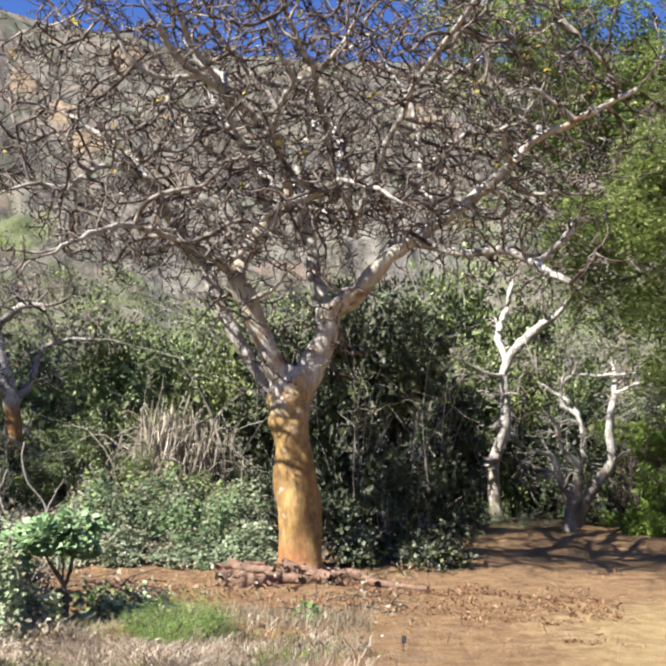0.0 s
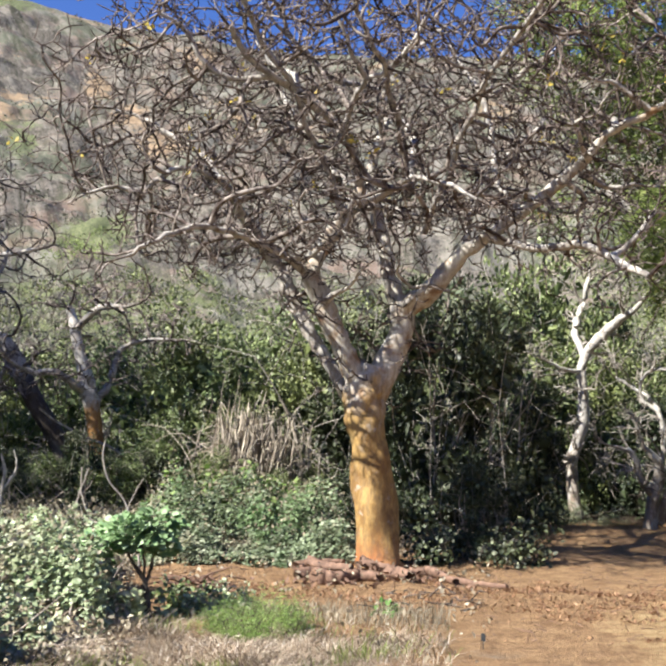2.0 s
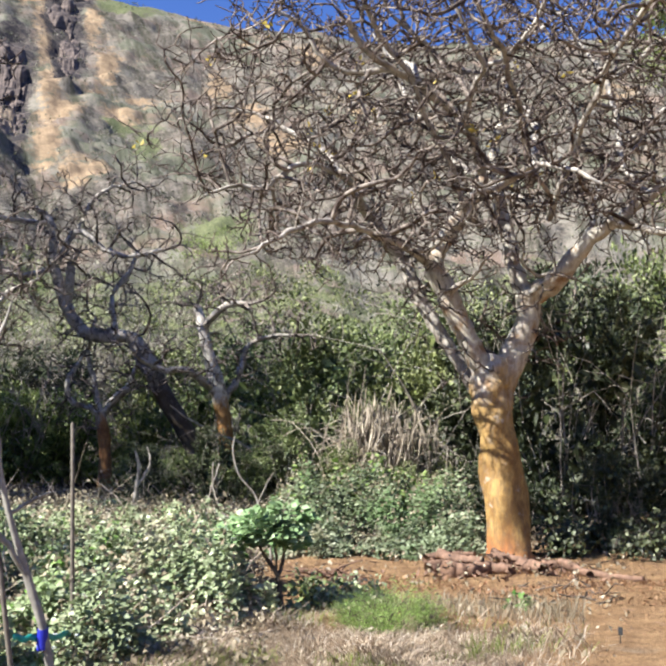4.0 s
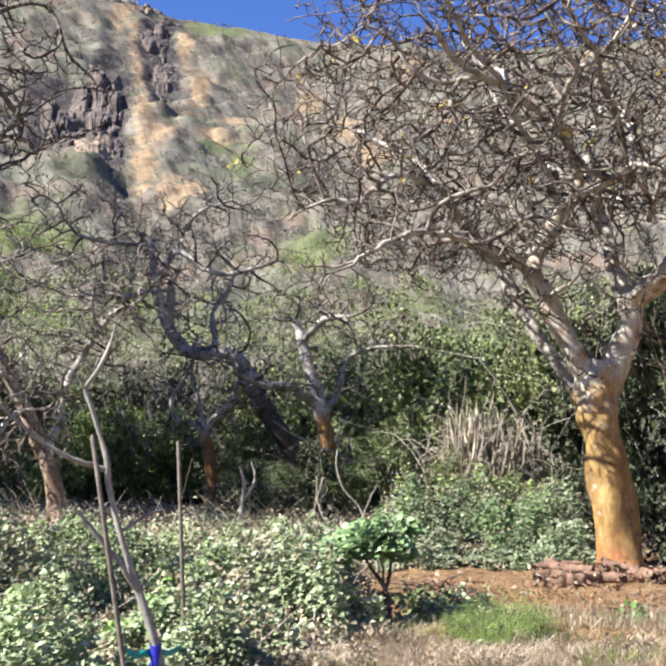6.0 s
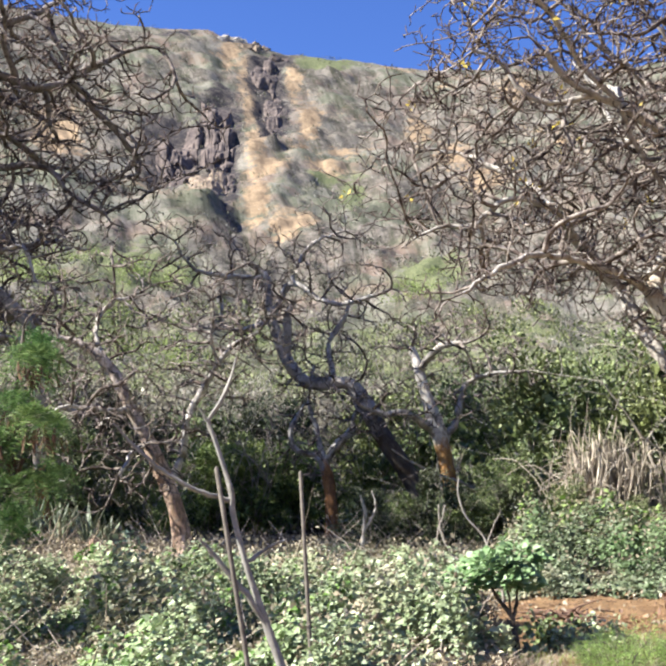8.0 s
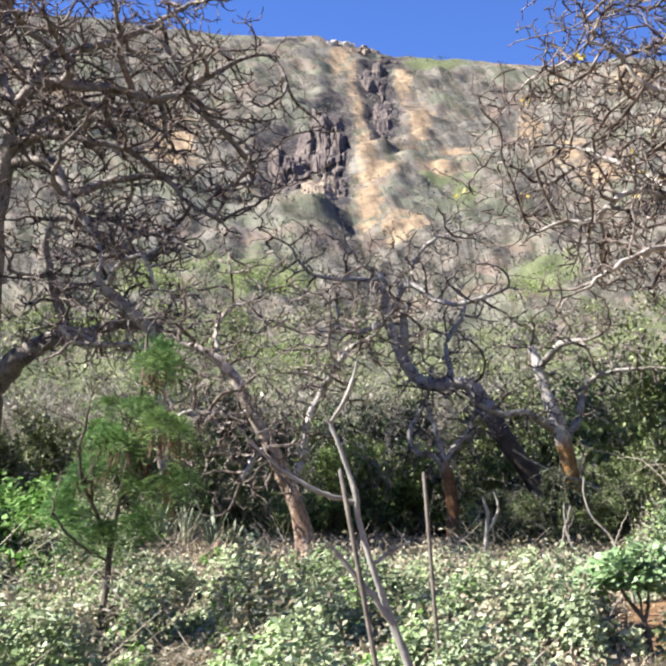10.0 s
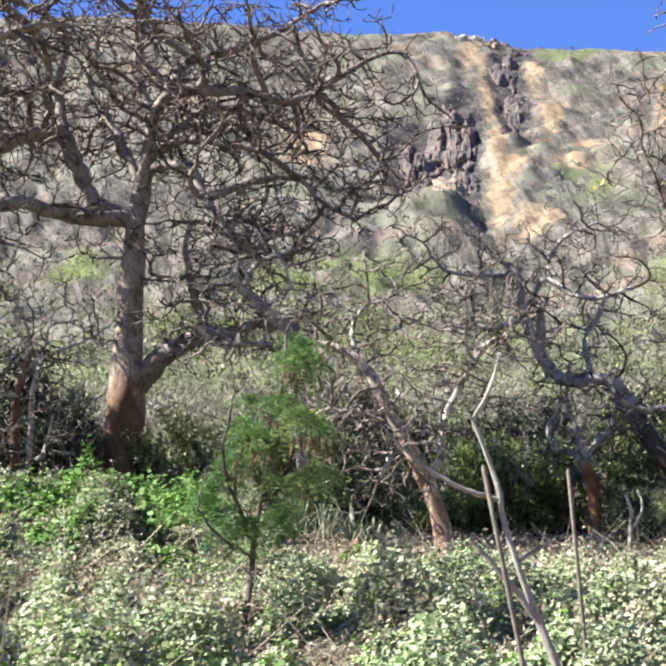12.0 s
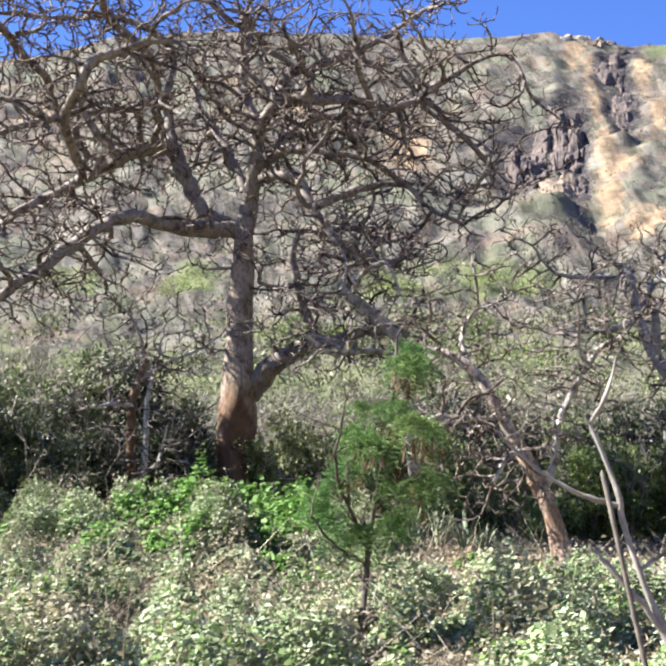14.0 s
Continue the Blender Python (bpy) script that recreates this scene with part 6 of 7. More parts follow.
def kiawe():
    """The green tree whose crown fills the upper right; its trunk stands beyond the path."""
    x, y = polar(-19.5, 18.0)
    tree = Tree("kiawe_tree", (x, y, gz(x, y) - 0.05, -15.0), BARK_GREY, BARK_LIMB, 54)
    limb(tree, (0, 0, 0, 0.25), (-0.1, 0, 1.2, 0.22), (-0.3, 0.1, 2.6, 0.2), (-0.4, 0.1, 3.6, 0.18))
    limb(tree, (-0.4, 0.1, 3.5, 0.15), (-0.9, 0, 4.6, 0.12), (-1.5, -0.2, 5.6, 0.09), (-2.1, -0.3, 6.8, 0.05), (-2.5, -0.4, 7.8, 0.02))
    limb(tree, (-0.4, 0.1, 3.2, 0.13), (-1.3, -0.3, 3.9, 0.1), (-2.3, -0.6, 4.4, 0.07), (-3.2, -0.8, 5.2, 0.03))
    limb(tree, (-0.4, 0.1, 3.6, 0.14), (0.1, 0.4, 4.8, 0.1), (0.4, 0.6, 6.2, 0.07), (0.2, 0.8, 7.6, 0.03))
    limb(tree, (-0.3, 0.1, 2.8, 0.11), (0.7, -0.5, 3.9, 0.08), (1.6, -0.9, 5.0, 0.05), (2.2, -1.0, 6.2, 0.02))
    limb(tree, (-0.3, 0.1, 2.7, 0.09), (0.0, -0.9, 3.5, 0.07), (-0.3, -1.8, 4.3, 0.045), (-0.8, -2.6, 4.8, 0.02))
    limb(tree, (0.0, -0.9, 3.5, 0.05), (0.5, -1.7, 4.2, 0.04), (0.6, -2.4, 5.2, 0.02))
    rng = tree.rng
    crown(tree, 0.25, 1.5, TWIG_DARK, dict(FULL, wiggle=0.22, lift=-0.02, tip=0.006, chance=(0, 0.5, 0.5, 0.5)), 2, 0.15, label="thin drooping twigs")
    # the dense outer crown: bearing, angle above the eye, distance, radius
    inverse = tree.root.matrix_world.inverted()
    blobs = []
    for az, el, d, r in ((-7.5, 23, 17, 0.9), (-10, 24.5, 17.5, 1.0), (-12.5, 23, 17, 1.1), (-15.5, 24, 18, 1.2), (-9, 19.5, 18, 0.8), (-11.5, 19, 17.5, 0.9), (-14.5, 19.5, 17, 1.1), (-17, 20, 17.5, 1.2),
                         (-10, 15.5, 18.5, 0.7), (-13, 16, 18, 0.9), (-16, 15.5, 17.5, 1.1), (-15, 12, 18.5, 1.0), (-17.5, 11, 18, 1.2), (-11.5, 12.5, 19.5, 0.7), (-12.5, 13.5, 15.8, 0.6), (-14.5, 16, 15.8, 0.8), (-16.5, 13, 15.5, 0.9), (-15.5, 9.5, 15.8, 0.65), (-17.2, 8.5, 15.5, 0.8), (-13.5, 10.5, 16.2, 0.5), (-16.5, 18, 15.5, 0.9)):
        c = inverse @ Vector((*polar(az, d), 1.6 + d * math.tan(radians(el))))
        for _ in range(7):
            o = rng.normal(0, 0.5, 3) * r
            blobs.append((c[0] + o[0], c[1] + o[1], c[2] + o[2], r * rng.uniform(0.25, 0.5), r * rng.uniform(0.15, 0.35)))
    c, u = cloud(rng, 8000, blobs, 0.1)
    fronds(rng, c, u + rng.normal(0, 0.5, c.shape) + np.array([0, 0, -0.3]), 0.26, 5, KIAWE, "foliage", tree.root, "dense feathery green foliage", 0.42)
    tagged(tree.root, "tall kiawe tree with feathery yellow-green crown", "tree")


kiawe()


# ---- dry cane, grass, weeds ----
def blades(name, centre, height, lean, mat, label, width=0.03, kind="stuff", category="grass", seed=1):
    """Thin bent blades rising from their feet."""
    rng = np.random.default_rng(seed)
    n = len(centre)
    a = rng.uniform(0, 6.283, n)
    out = np.stack([np.cos(a), np.sin(a), np.zeros(n)], 1) * (lean * rng.random(n))[:, None] * height[:, None]
    up = np.array([0, 0, 1.0]) * height[:, None]
    side = np.stack([-np.sin(a + 0.7), np.cos(a + 0.7), np.zeros(n)], 1) * (height * width)[:, None]
    mid, tip = centre + up * 0.6 + out * 0.35, centre + up * rng.uniform(0.55, 1.0, n)[:, None] + out
    v = np.stack([centre - side, centre + side, mid + side * 0.8, mid - side * 0.8, tip], 1)
    base = np.arange(n)[:, None] * 5
    return tagged(link_mesh(name, v.reshape(-1, 3), [base + np.array([[0, 1, 2, 3]]), base + np.array([[3, 2, 4]])], mat), label, category, kind=kind)


def scatter(rng, n, az, d):
    """Feet on the ground within a range of bearings and distances."""
    x, y = polar(rng.uniform(*az, n), np.sqrt(rng.uniform(d[0] ** 2, d[1] ** 2, n)))
    return np.stack([x, y, ground_z(x, y) - 0.01], 1)


rng = np.random.default_rng(91)
x, y = polar(7.9, 17.6)
canes = Tubes()
for _ in range(300):
    p = np.array([x, y, gz(x, y) - 0.02]) + rng.normal(0, 1, 3) * np.array([0.27, 0.25, 0.0])
    way, path = rng.normal(0, 0.12, 3) + np.array([0, 0, 1.0]), [p]
    for k in range(8):
        way = way + rng.normal(0, 0.10, 3) - np.array([0, 0, 0.05 * k])
        p = p + way * rng.uniform(0.2, 0.3)
        path.append(p)
    canes.add(path, np.linspace(0.009, 0.004, 9), 3)
tagged(canes.link("dry_cane_clump", CANE, None), "clump of dry tan canes behind the creeper hedge", "cane", kind="stuff")
hang = np.array([x, y, gz(x, y)]) + rng.normal(0, 1, (520, 3)) * np.array([0.33, 0.2, 0.22]) + np.array([0.05, -0.15, 1.35])
leaf_mesh("drooping_canes", hang, rng.normal(0, 0.25, (520, 3)) + np.array([0, 0, -1.0]), unit(rng, 520), rng.uniform(0.3, 0.9, 520), CANE, None, "", width=0.016, fold=0.04)
tagged(bpy.data.objects["drooping_canes"], "pale dry strands drooping over the cane clump", "cane", kind="stuff")

p = scatter(rng, 45000, (-4, 27), (6.6, 9.6))
d = np.hypot(p[:, 0], p[:, 1])
az = np.degrees(np.arctan2(-p[:, 0], p[:, 1]))
keep = rng.random(len(p)) < np.clip(9.3 + 0.03 * (az - 5) - d + 0.8 * fbm(p[:, 0] * 1.3, p[:, 1] * 1.3, 3, 95), 0, 1) * np.clip((az + 2.5) / 5, 0, 1)
p = p[keep]
tall = 0.5 + 1.6 * np.clip(fbm(p[:, 0] * 2.2, p[:, 1] * 2.2, 3, 97) + 0.3, 0, 1)
blades("dry_grass", p, rng.uniform(0.03, 0.11, len(p)) * tall, 3.2, STRAW, "flattened pale dry grass along the path", 0.026, seed=4)
q = p[(fbm(p[:, 0] * 1.1, p[:, 1] * 1.1, 3, 99) > 0.08) & (rng.random(len(p)) < 0.35)]
blades("green_grass", q, rng.uniform(0.05, 0.16, len(q)), 1.4, BRIGHT_LEAF, "green blades sprouting through the dry grass", 0.02, seed=5)
q = scatter(rng, 5000, (-2, 12), (8.5, 9.7))
q = q[fbm(q[:, 0] * 1.6, q[:, 1] * 1.6, 3, 101) > 0.0]
blades("dead_weeds", q, rng.uniform(0.05, 0.17, len(q)), 0.9, LITTER, "brown dead weeds at the edge of the grass", 0.016, seed=7)
p = scatter(rng, 30000, (23, 61), (6.6, 14.5))
az = np.degrees(np.arctan2(-p[:, 0], p[:, 1]))
p = p[(bare_patch(az, p[:, 0], p[:, 1]) < 0.6) & (rng.random(len(p)) < 0.8)]
blades("dry_grass", p, rng.uniform(0.06, 0.22, len(p)), 2.0, STRAW, "pale dry grass in the gaps of the creeper", 0.012, seed=6)


def herb(name, az, d, w, h, n, size, mat, label, feathery=False, seed=1):
    """A low leafy plant on the ground."""
    rng = np.random.default_rng(seed)
    root = new(name)
    x, y = polar(az, d)
    root.location = (x, y, gz(x, y))
    tubes = Tubes()
    tips = []
    for k in range(max(6, n // 60)):
        a = rng.uniform(0, 6.283)
        q = rng.random() ** 0.5 * w * 0.8
        foot = np.array([math.cos(a) * q, math.sin(a) * q, 0])
        foot[2] = gz(x + foot[0], y + foot[1]) - root.location.z - 0.01
        grow(rng, tubes, foot, np.array([math.cos(a) * 0.3, math.sin(a) * 0.3, 0.9]), h * rng.uniform(0.5, 1.0), 0.006, 1,
             dict(wiggle=0.2, lift=0.05, tip=0.002, kids=(0, 2, 1, 1), chance=(0, 0.7, 0.5, 0.5)), tips)
    tagged(tubes.link("stem_tangle", TWIG_DARK, root), kind="stuff")
    p = np.array([t[0] for t in tips])
    p = p[rng.integers(0, len(p), n)] + rng.normal(0, 0.05 * h / 0.3, (n, 3)) - np.array([0, 0, 1]) * (rng.random(n) * h * 0.5)[:, None]
    p[:, 2] = np.maximum(p[:, 2], 0.0)
    if feathery:
        fronds(rng, p, unit(rng, n) + np.array([0, 0, 0.6]), size, 4, mat, "leaves", root)
    else:
        leaf_mesh("leaves", p, unit(rng, n) + np.array([0, 0, 0.2]), unit(rng, n) * 0.6 + np.array([-0.3, -0.3, 1]), rng.uniform(0.6, 1.3, n) * size, mat, root, "", "broad", 0.75, 0.12)
    return tagged(root, label, "weed")


herb("weed", 7.5, 8.75, 0.4, 0.24, 3000, 0.06, WEED, "patch of bright green feathery weeds on bare earth", True, 61)
herb("weed", 9.0, 9.6, 0.3, 0.2, 1300, 0.035, IVY, "patch of pale green weeds", False, 62)
herb("weed", 1.0, 9.6, 0.12, 0.12, 80, 0.05, IVY_FRESH, "tiny green weed beside dead sticks", False, 63)
herb("low_shrub", -0.6, 12.7, 0.28, 0.42, 700, 0.055, SHADED_LEAF, "dark green broad-leaved seedling behind the trunk", False, 64)
herb("low_shrub", -4.6, 12.6, 0.4, 0.4, 900, 0.05, SHADED_LEAF, "dark green broad-leaved shrub at the shade's edge", False, 65)
herb("low_shrub", -8.3, 18.3, 0.8, 0.4, 900, 0.10, IVY, "pale green low shrub on the bank", True, 66)
herb("low_shrub", 10.6, 9.9, 0.22, 0.24, 500, 0.045, SCRUB, "dull green weed at the shrub's foot", False, 67)
herb("low_shrub", 13.6, 9.4, 0.3, 0.25, 260, 0.07, IVY, "pale green creeper shoot in dry grass", False, 68)


def spiky_plant(az, d, h, seed):
    """A rosette of stiff sword-shaped leaves."""
    rng = np.random.default_rng(seed)
    x, y = polar(az, d)
    root = new("agave")
    root.location = (x, y, gz(x, y))
    for k in range(16):
        a, tilt, length = k * 2.4 + rng.normal(0, 0.2), rng.uniform(0.15, 0.9), h * rng.uniform(0.7, 1.1)
        s = np.linspace(0, 1, 6)
        out, up = s * math.sin(tilt) * length, s * math.cos(tilt) * length - 0.12 * s ** 3 * length
        w = 0.035 * np.array([0.8, 1.0, 0.95, 0.75, 0.45, 0.03])
        mid = np.stack([np.cos(a) * out, np.sin(a) * out, up], 1)
        side = np.array([-math.sin(a), math.cos(a), 0])
        lift = np.array([-math.cos(a), -math.sin(a), 0.6]) * 0.012
        v = np.concatenate([mid - side * w[:, None] + lift, mid, mid + side * w[:, None] + lift, mid - np.array([0, 0, 0.012]) * (1 - s)[:, None]])
        f = [(i + q, i + q + 1, i + p + 1, i + p) for i in range(5) for q, p in ((0, 6), (6, 12), (12, 18), (18, 0))]
        link_mesh("leaf", v, np.array(f), SPIKE, root)
    return tagged(root, "grey-green spiky agave in the shade of scrub", "agave", "agaves under the trees")


for k, (az, d, h) in enumerate(((34.6, 16.9, 0.8), (33.3, 17.1, 0.85), (35.8, 17.2, 0.7), (32.4, 17.4, 0.6))):
    spiky_plant(az, d, h, 300 + k)
yellow = scrub_bush("bush", 35, 1.0, 1.9, 7000, 0.10, BRIGHT_LEAF, TWIG, "yellow-green bush beyond the earth bank", 30, 0.25)
spread(yellow, [(-15.6, 17.0, 0.85), (-16.8, 17.8, 0.95), (-14.2, 19.3, 0.85)], rng)


# ---- dead wood round the trunk ----
def log(az1, d1, az2, d2, r, up, seed):
    rng = np.random.default_rng(seed)
    (x1, y1), (x2, y2) = polar(az1, d1), polar(az2, d2)
    root = new("log")
    a, b = np.array([x1, y1, gz(x1, y1) + r * 0.75 + up]), np.array([x2, y2, gz(x2, y2) + r * 0.75])
    root.location = (a + b) / 2
    path = np.array([a + (b - a) * s for s in np.linspace(0, 1, 15)]) - (a + b) / 2
    path[1:-1] += rng.normal(0, r * 0.12, (13, 3)) * np.array([1, 1, 0.5])
    path += np.sin(np.linspace(0, 5, 15) + seed)[:, None] * np.array([0, 0.5 * r, 0.15 * r])
    rad = r * (1 + 0.07 * np.sin(np.linspace(0, 6, 15) + seed)) * np.linspace(1.1, 0.75, 15)
    tubes = Tubes()
    tubes.add(np.vstack([path[:1], path, path[-1:]]), np.concatenate([[0.002], rad, [0.002]])[:, None] * (rng.uniform(0.94, 1.06, (17, 12)) * rng.uniform(0.82, 1.18, 12)), 12)
    tubes.link("bark", LOG, root, smooth=False)
    return tagged(root, "weathered reddish-brown log lying by the trunk", "log", "dead wood under the tree")


for k, row in enumerate([(5.6, 12.15, 3.2, 12.35, 0.055, 0.0), (5.5, 11.45, 3.9, 11.75, 0.06, 0.0), (4.7, 11.15, 2.5, 11.25, 0.07, 0.0), (5.0, 11.8, 2.8, 11.6, 0.05, 0.08), (3.2, 11.35, 1.4, 11.15, 0.055, 0.02),
                         (1.0, 11.5, -0.1, 10.95, 0.07, 0.0), (0.0, 11.7, -1.9, 11.6, 0.05, 0.0), (-0.9, 11.6, -2.3, 11.15, 0.045, 0.05), (-1.9, 11.3, -4.8, 11.1, 0.032, 0.0), (2.4, 11.9, 0.6, 11.75, 0.05, 0.05)]):
    log(*row, 100 + k)


def stick_litter(name, az, d, n, length, r, mat, label, seed, rise=0.06):
    """Dead sticks lying about, too many to count."""
    rng = np.random.default_rng(seed)
    p = scatter(rng, n, az, d)
    tubes = Tubes()
    for q in p:
        a, b = rng.uniform(0, 6.283), rng.normal(rise, 0.14 + 0.5 * rise)
        way = np.array([math.cos(a), math.sin(a), b]) * rng.uniform(0.4, 1.3) * length
        mid = q + way * 0.5 + rng.normal(0, 0.03, 3)
        end = q + way
        mid[2] = max(mid[2], gz(mid[0], mid[1])) + r
        end[2] = max(end[2], gz(end[0], end[1])) + r
        tubes.add([q + np.array([0, 0, r]), mid, end], [r, r * 0.8, r * 0.4], 4)
    return tagged(tubes.link(name, mat, None), label, "sticks", kind="stuff")


stick_litter("fallen_sticks", (-14, 14), (8.6, 16.5), 700, 0.14, 0.004, LOG, "fallen twigs strewn over the orange earth", 71)
stick_litter("fallen_sticks", (9.2, 11.2), (10.7, 11.5), 70, 0.3, 0.012, LOG, "small heap of broken brown sticks", 72)
stick_litter("fallen_sticks", (-3.0, 1.5), (9.6, 10.4), 26, 0.25, 0.008, TWIG_DARK, "dark dead sticks on the path", 73)
stick_litter("dead_vines", (15, 60), (7.5, 17.5), 1500, 0.6, 0.006, CANE, "dry tan vine stems through the creeper", 74, 0.45)
stick_litter("dead_brush", (46, 58), (8.8, 11.0), 700, 0.45, 0.006, TWIG_SHADE, "dark tangle of dead brush", 75, 0.5)
stick_litter("dead_brush", (30, 46), (16.5, 19.5), 350, 0.5, 0.01, TWIG_PALE, "pale dead branches on the pink bank", 76)


def stones():
    """Pebbles and clods on the bare earth."""
    rng = np.random.default_rng(9)
    p = scatter(rng, 1500, (-16, 14), (8.0, 16.0))
    v, f = [], []
    base = np.array([(1, 0, 0), (0, 1, 0), (-1, 0, 0), (0, -1, 0), (0, 0, 0.8), (0, 0, -0.5)])
    tri = np.array([(0, 1, 4), (1, 2, 4), (2, 3, 4), (3, 0, 4), (1, 0, 5), (2, 1, 5), (3, 2, 5), (0, 3, 5)])
    for k, q in enumerate(p):
        s = 0.006 + 0.02 * rng.random() ** 4
        a = rng.uniform(0, 6.283)
        turn = np.array([(math.cos(a), -math.sin(a), 0), (math.sin(a), math.cos(a), 0), (0, 0, 1)])
        v.append(q + np.array([0, 0, s * 0.3]) + (base * rng.uniform(0.6, 1.3, (6, 1)) * s) @ turn)
        f.append(tri + 6 * k)
    return tagged(link_mesh("pebbles", np.concatenate(v), np.concatenate(f), EARTH_CLOD), "pebbles and clods of orange earth", "stones", kind="stuff")


stones()


def plant_tag():
    x, y = polar(-3.6, 8.3)
    root = new("plant_label")
    root.location = (x, y, gz(x, y))
    bm = bmesh.new()
    bmesh.ops.create_cube(bm, size=1.0, matrix=Matrix.Translation((0, 0, 0.03)) @ Matrix.Diagonal((0.008, 0.004, 0.10, 1)))
    me = bpy.data.meshes.new("post")
    bm.to_mesh(me)
    bm.free()
    me.materials.append(BLACK)
    new("post", me).parent = root
    bm = bmesh.new()
    bmesh.ops.create_cube(bm, size=1.0, matrix=Matrix.Translation((0, -0.006, 0.085)) @ Matrix.Rotation(radians(-20), 4, "X") @ Matrix.Diagonal((0.032, 0.004, 0.055, 1)))
    bmesh.ops.bevel(bm, geom=bm.edges[:], offset=0.0015, segments=1, affect="EDGES")
    me = bpy.data.meshes.new("plate")
    bm.to_mesh(me)
    bm.free()
    me.materials.append(BLACK)
    new("plate", me).parent = root
    return tagged(root, "small black plant label on a short post", "plant label")


plant_tag()


def vine():
    tree = Tree("vine", (-2.66, 11.31, 0.93, 13.2), TWIG_PALE, TWIG_PALE, 55)
    limb(tree, (0.01, 0.00, 0.00, 0.012), (-0.02, 0.00, 0.28, 0.012), (-0.10, 0.00, 0.50, 0.011), (-0.17, 0.00, 0.71, 0.010), (-0.33, 0.00, 0.90, 0.010), (-0.40, 0.00, 1.12, 0.008), (-0.39, 0.00, 1.29, 0.007))
    limb(tree, (-0.14, 0.00, 0.62, 0.008), (-0.07, 0.00, 0.79, 0.007), (0.01, 0.00, 0.94, 0.005))
    limb(tree, (-0.39, 0.00, 0.47, 0.010), (-0.46, 0.00, 0.50, 0.010), (-0.53, 0.00, 0.61, 0.010), (-0.59, 0.00, 0.78, 0.009), (-0.60, 0.00, 1.03, 0.007))
    limb(tree, (-0.63, 0.10, 0.11, 0.011), (-0.64, 0.10, 0.44, 0.010), (-0.62, 0.10, 0.74, 0.009), (-0.54, 0.10, 1.02, 0.007))
    tagged(tree.root, "pale leafless vine stems arching out of the creepers", "vine")


def forked_stump():
    tree = Tree("dead_shrub", (-5.45, 15.06, 1.13, 19.9), BARK_LIMB, BARK_LIMB, 56)
    limb(tree, (-0.00, -0.00, 0.00, 0.037), (-0.01, -0.00, 0.37, 0.032), (0.01, -0.00, 0.65, 0.028), (0.03, 0.00, 0.88, 0.023), (-0.03, -0.00, 1.11, 0.014))
    limb(tree, (0.00, -0.00, 0.60, 0.023), (0.13, -0.00, 0.80, 0.021), (0.18, -0.00, 0.97, 0.014), (0.13, -0.00, 1.17, 0.009))
    tagged(tree.root, "bleached forked dead shrub behind the creepers", "shrub")


vine()
forked_stump()


def band(name, at, r, h, mat, label, category, wave=0.0):
    """A strip of plastic wound round a stem."""
    bm = bmesh.new()
    rings = []
    for z in np.linspace(0, h, 5):
        rings.append([bm.verts.new(((r + wave * math.sin(7 * a + 40 * z)) * math.cos(a), (r + wave * math.cos(5 * a + 30 * z)) * math.sin(a), z + 0.25 * r * math.sin(a))) for a in np.linspace(0, 6.283, 20, endpoint=False)])
    for low, high in zip(rings, rings[1:]):
        for k in range(20):
            bm.faces.new((low[k], low[(k + 1) % 20], high[(k + 1) % 20], high[k]))
    me = bpy.data.meshes.new(name)
    bm.to_mesh(me)
    bm.free()
    me.materials.append(mat)
    ob = new(name, me)
    ob.location = at
    solid = ob.modifiers.new("thickness", "SOLIDIFY")
    solid.thickness = 0.003
    return tagged(ob, label, category)


def tree_tie():
    """A teal strap that runs from stake to sapling to stake."""
    rows = catmull([(-2.80, 5.90, 0.845), (-2.77, 5.99, 0.832), (-2.735, 6.06, 0.83), (-2.76, 6.35, 0.80), (-2.79, 6.62, 0.79), (-2.84, 6.80, 0.775)], 6)
    rows[:, 2] += 0.006 * np.sin(np.arange(len(rows)) * 0.9)
    n = len(rows)
    low, high = rows - np.array([0, 0, 0.018]), rows + np.array([0, 0, 0.018])
    k = np.arange(n - 1)[:, None]
    ob = link_mesh("tree_tie", np.concatenate([low, high]), np.concatenate([k, k + 1, k + n + 1, k + n], 1), TEAL)
    ob.modifiers.new("thickness", "SOLIDIFY").thickness = 0.003
    return tagged(ob, "teal plastic strap tying the sapling to its stakes", "plastic tie")


tree_tie()
band("tape", (-2.705, 6.067, 0.77), 0.030, 0.11, BLUE, "blue tape wound round the sapling", "tape")
band("plastic_film", (-2.95, 6.95, gz(-2.95, 6.95) - 0.01), 0.075, 0.16, FILM, "crumpled pale plastic film beside the stake", "plastic film", 0.03)


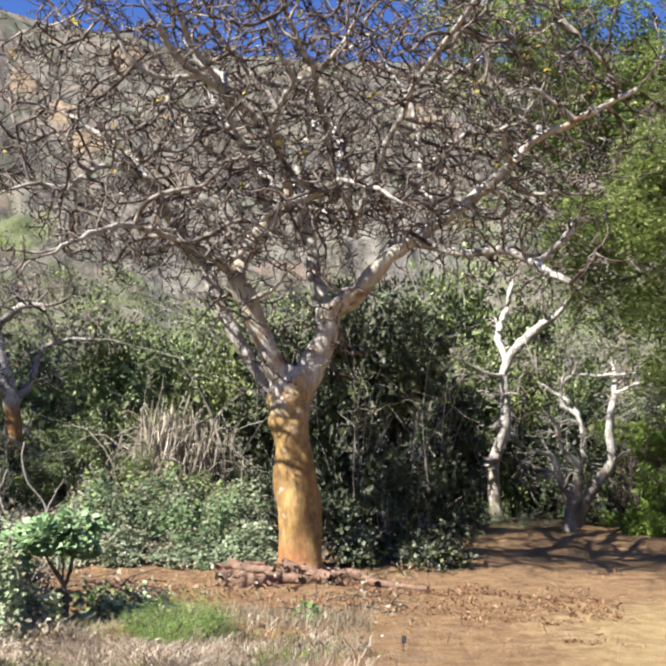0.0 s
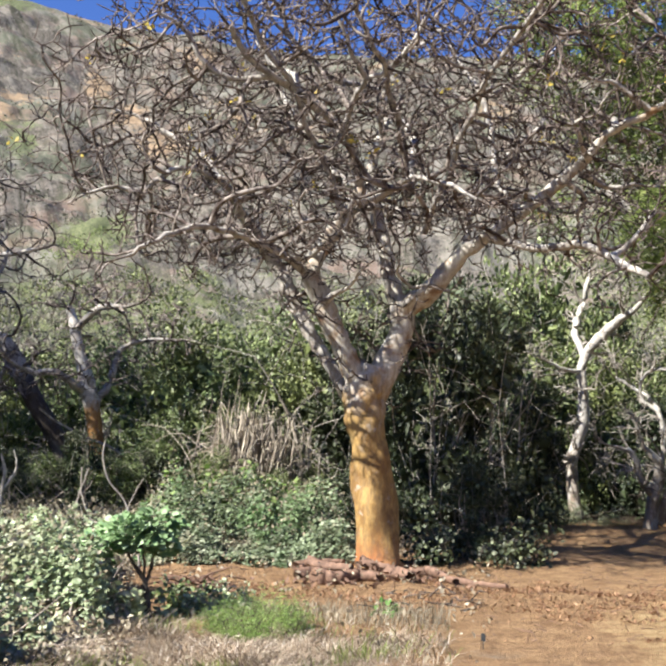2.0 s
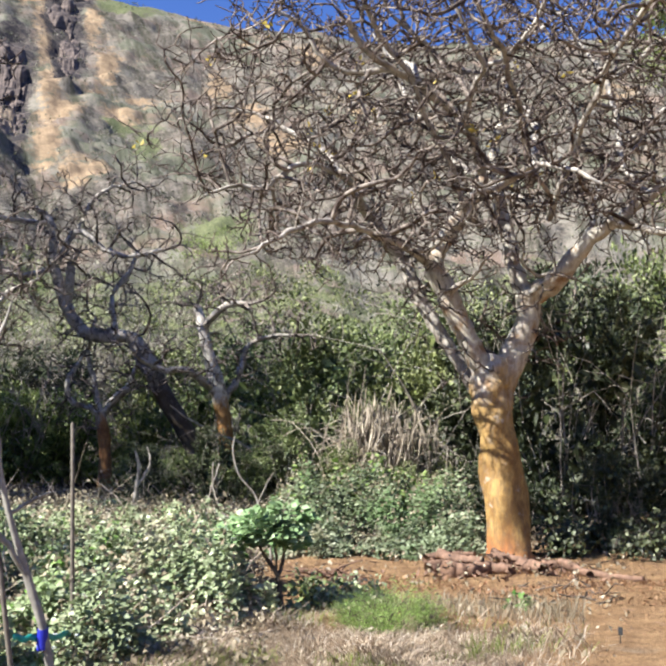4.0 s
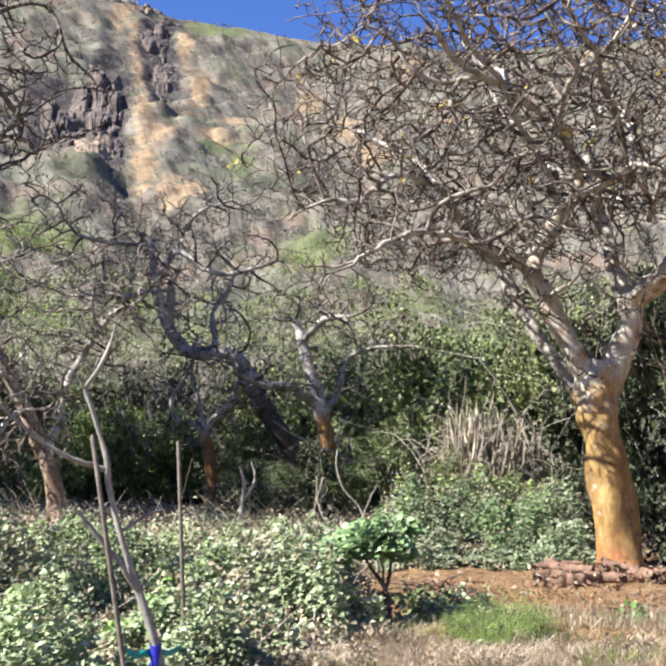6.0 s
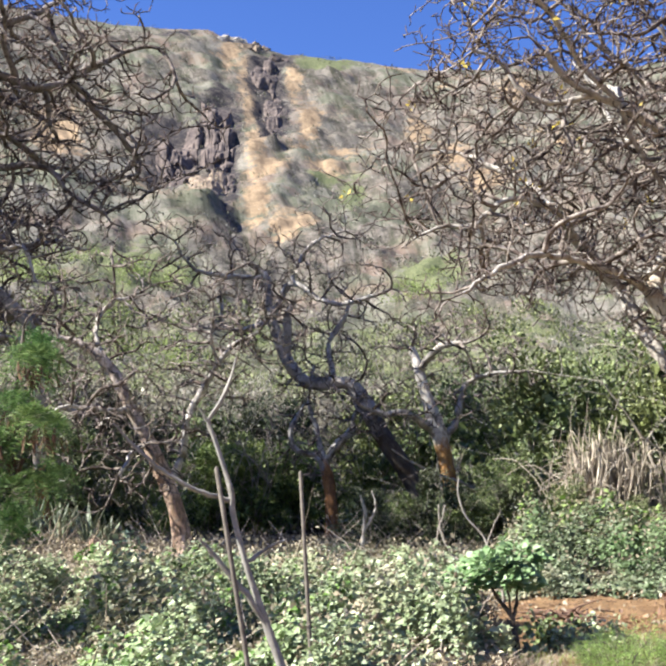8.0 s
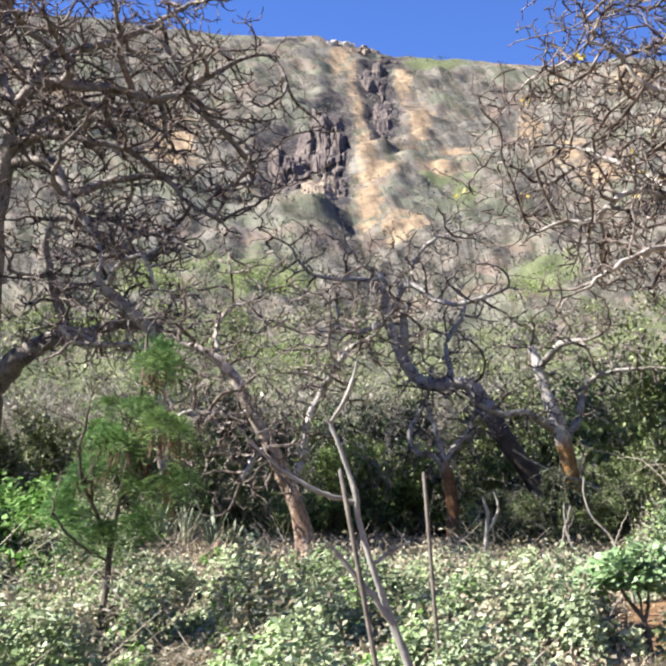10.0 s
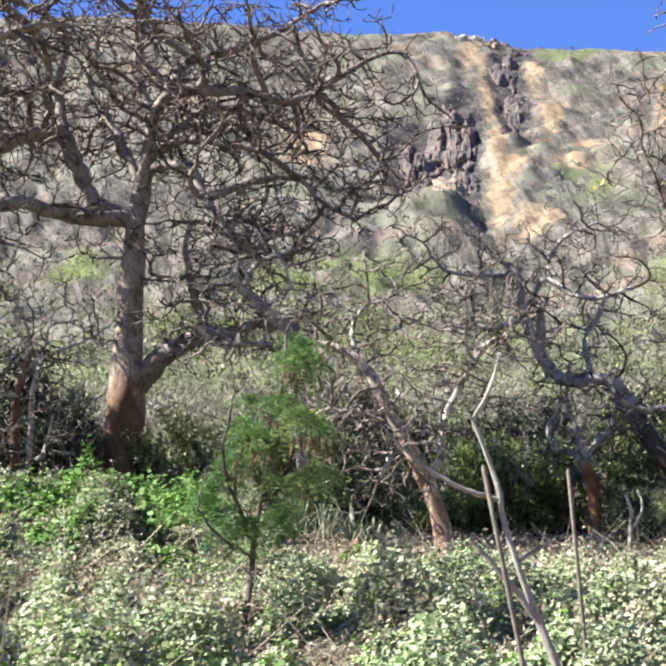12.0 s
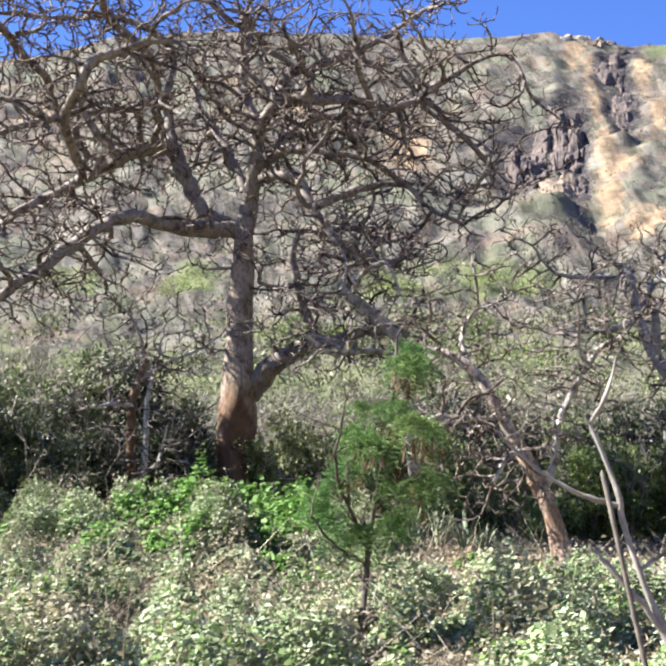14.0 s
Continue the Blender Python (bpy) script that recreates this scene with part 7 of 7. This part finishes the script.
def stump(az, d, h, r):
    """A short broken stump, leaning, with a ragged top."""
    rng = np.random.default_rng(410)
    x, y = polar(az, d)
    bm = bmesh.new()
    rings = []
    for k, (z, w, lean) in enumerate(((-0.06, 1.35, 0.0), (0.05, 1.15, 0.0), (0.45, 1.0, -0.10), (0.85, 0.85, -0.22), (1.0, 0.65, -0.28))):
        ring = []
        for i in range(10):
            a = i * math.tau / 10
            q = r * w * rng.uniform(0.85, 1.15)
            up = h * (z + (rng.uniform(-0.18, 0.16) if k >= 3 else 0))
            ring.append(bm.verts.new((math.cos(a) * q + lean * h, math.sin(a) * q, up)))
        rings.append(ring)
    for low, top in zip(rings, rings[1:]):
        for i in range(10):
            bm.faces.new((low[i], low[(i + 1) % 10], top[(i + 1) % 10], top[i]))
    bm.faces.new(rings[-1])
    me = bpy.data.meshes.new("stump")
    bm.to_mesh(me)
    bm.free()
    me.materials.append(BARK_PINK)
    ob = new("stump", me)
    ob.matrix_basis = pose(x, y, gz(x, y), 0, 0, az)
    return tagged(ob, "short pale broken stump on bare pinkish earth", "stump")


stump(32.8, 15.6, 0.24, 0.085)


def pale_stone():
    rng = np.random.default_rng(19)
    x, y = polar(18.0, 7.55)
    me = block_mesh(rng, 0.045 * np.array([1.2, 0.9, 0.6]))
    me.materials.append(ROCK_PALE)
    ob = new("stone", me)
    ob.location = (x, y, gz(x, y) + 0.012)
    return tagged(ob, "small pale stone lying in dry grass", "stone")


pale_stone()


def bark_scraps():
    """Flakes of red bark heaped at the foot of the orange trunk."""
    rng = np.random.default_rng(23)
    n = 420
    az, d = rng.normal(1.6, 2.4, n), rng.normal(11.45, 0.28, n)
    x, y = polar(az, d)
    c = np.stack([x, y, ground_z(x, y) + 0.09 * rng.random(n) * np.exp(-((az - 1.6) / 2.5) ** 2)], 1)
    ob = leaf_mesh("bark_flakes", c, unit(rng, n), unit(rng, n) + np.array([0, 0, 0.6]), rng.uniform(0.02, 0.09, n), LOG, None, "", "broad", 0.5, 0.15)
    tagged(ob, "flakes of reddish bark heaped round the trunk", "bark", kind="stuff")
    n = 16000
    az, d = rng.uniform(-14, 8, n), rng.uniform(8.8, 13.0, n)
    x, y = polar(az, d)
    keep = fbm(x * 1.4, y * 2.2, 3, 33) > 0.02 + 0.12 * np.abs(d - 10.7)
    x, y = x[keep], y[keep]
    m = len(x)
    ob = leaf_mesh("leaf_litter", np.stack([x, y, ground_z(x, y) + 0.008], 1), unit(rng, m), unit(rng, m) * 0.5 + np.array([0, 0, 1.0]), 0.012 + 0.045 * rng.random(m) ** 2, BROWN_LEAF, None, "", "oval", 0.45, 0.2)
    tagged(ob, "brown leaf litter drifted over the path", "leaves", kind="stuff")


bark_scraps()
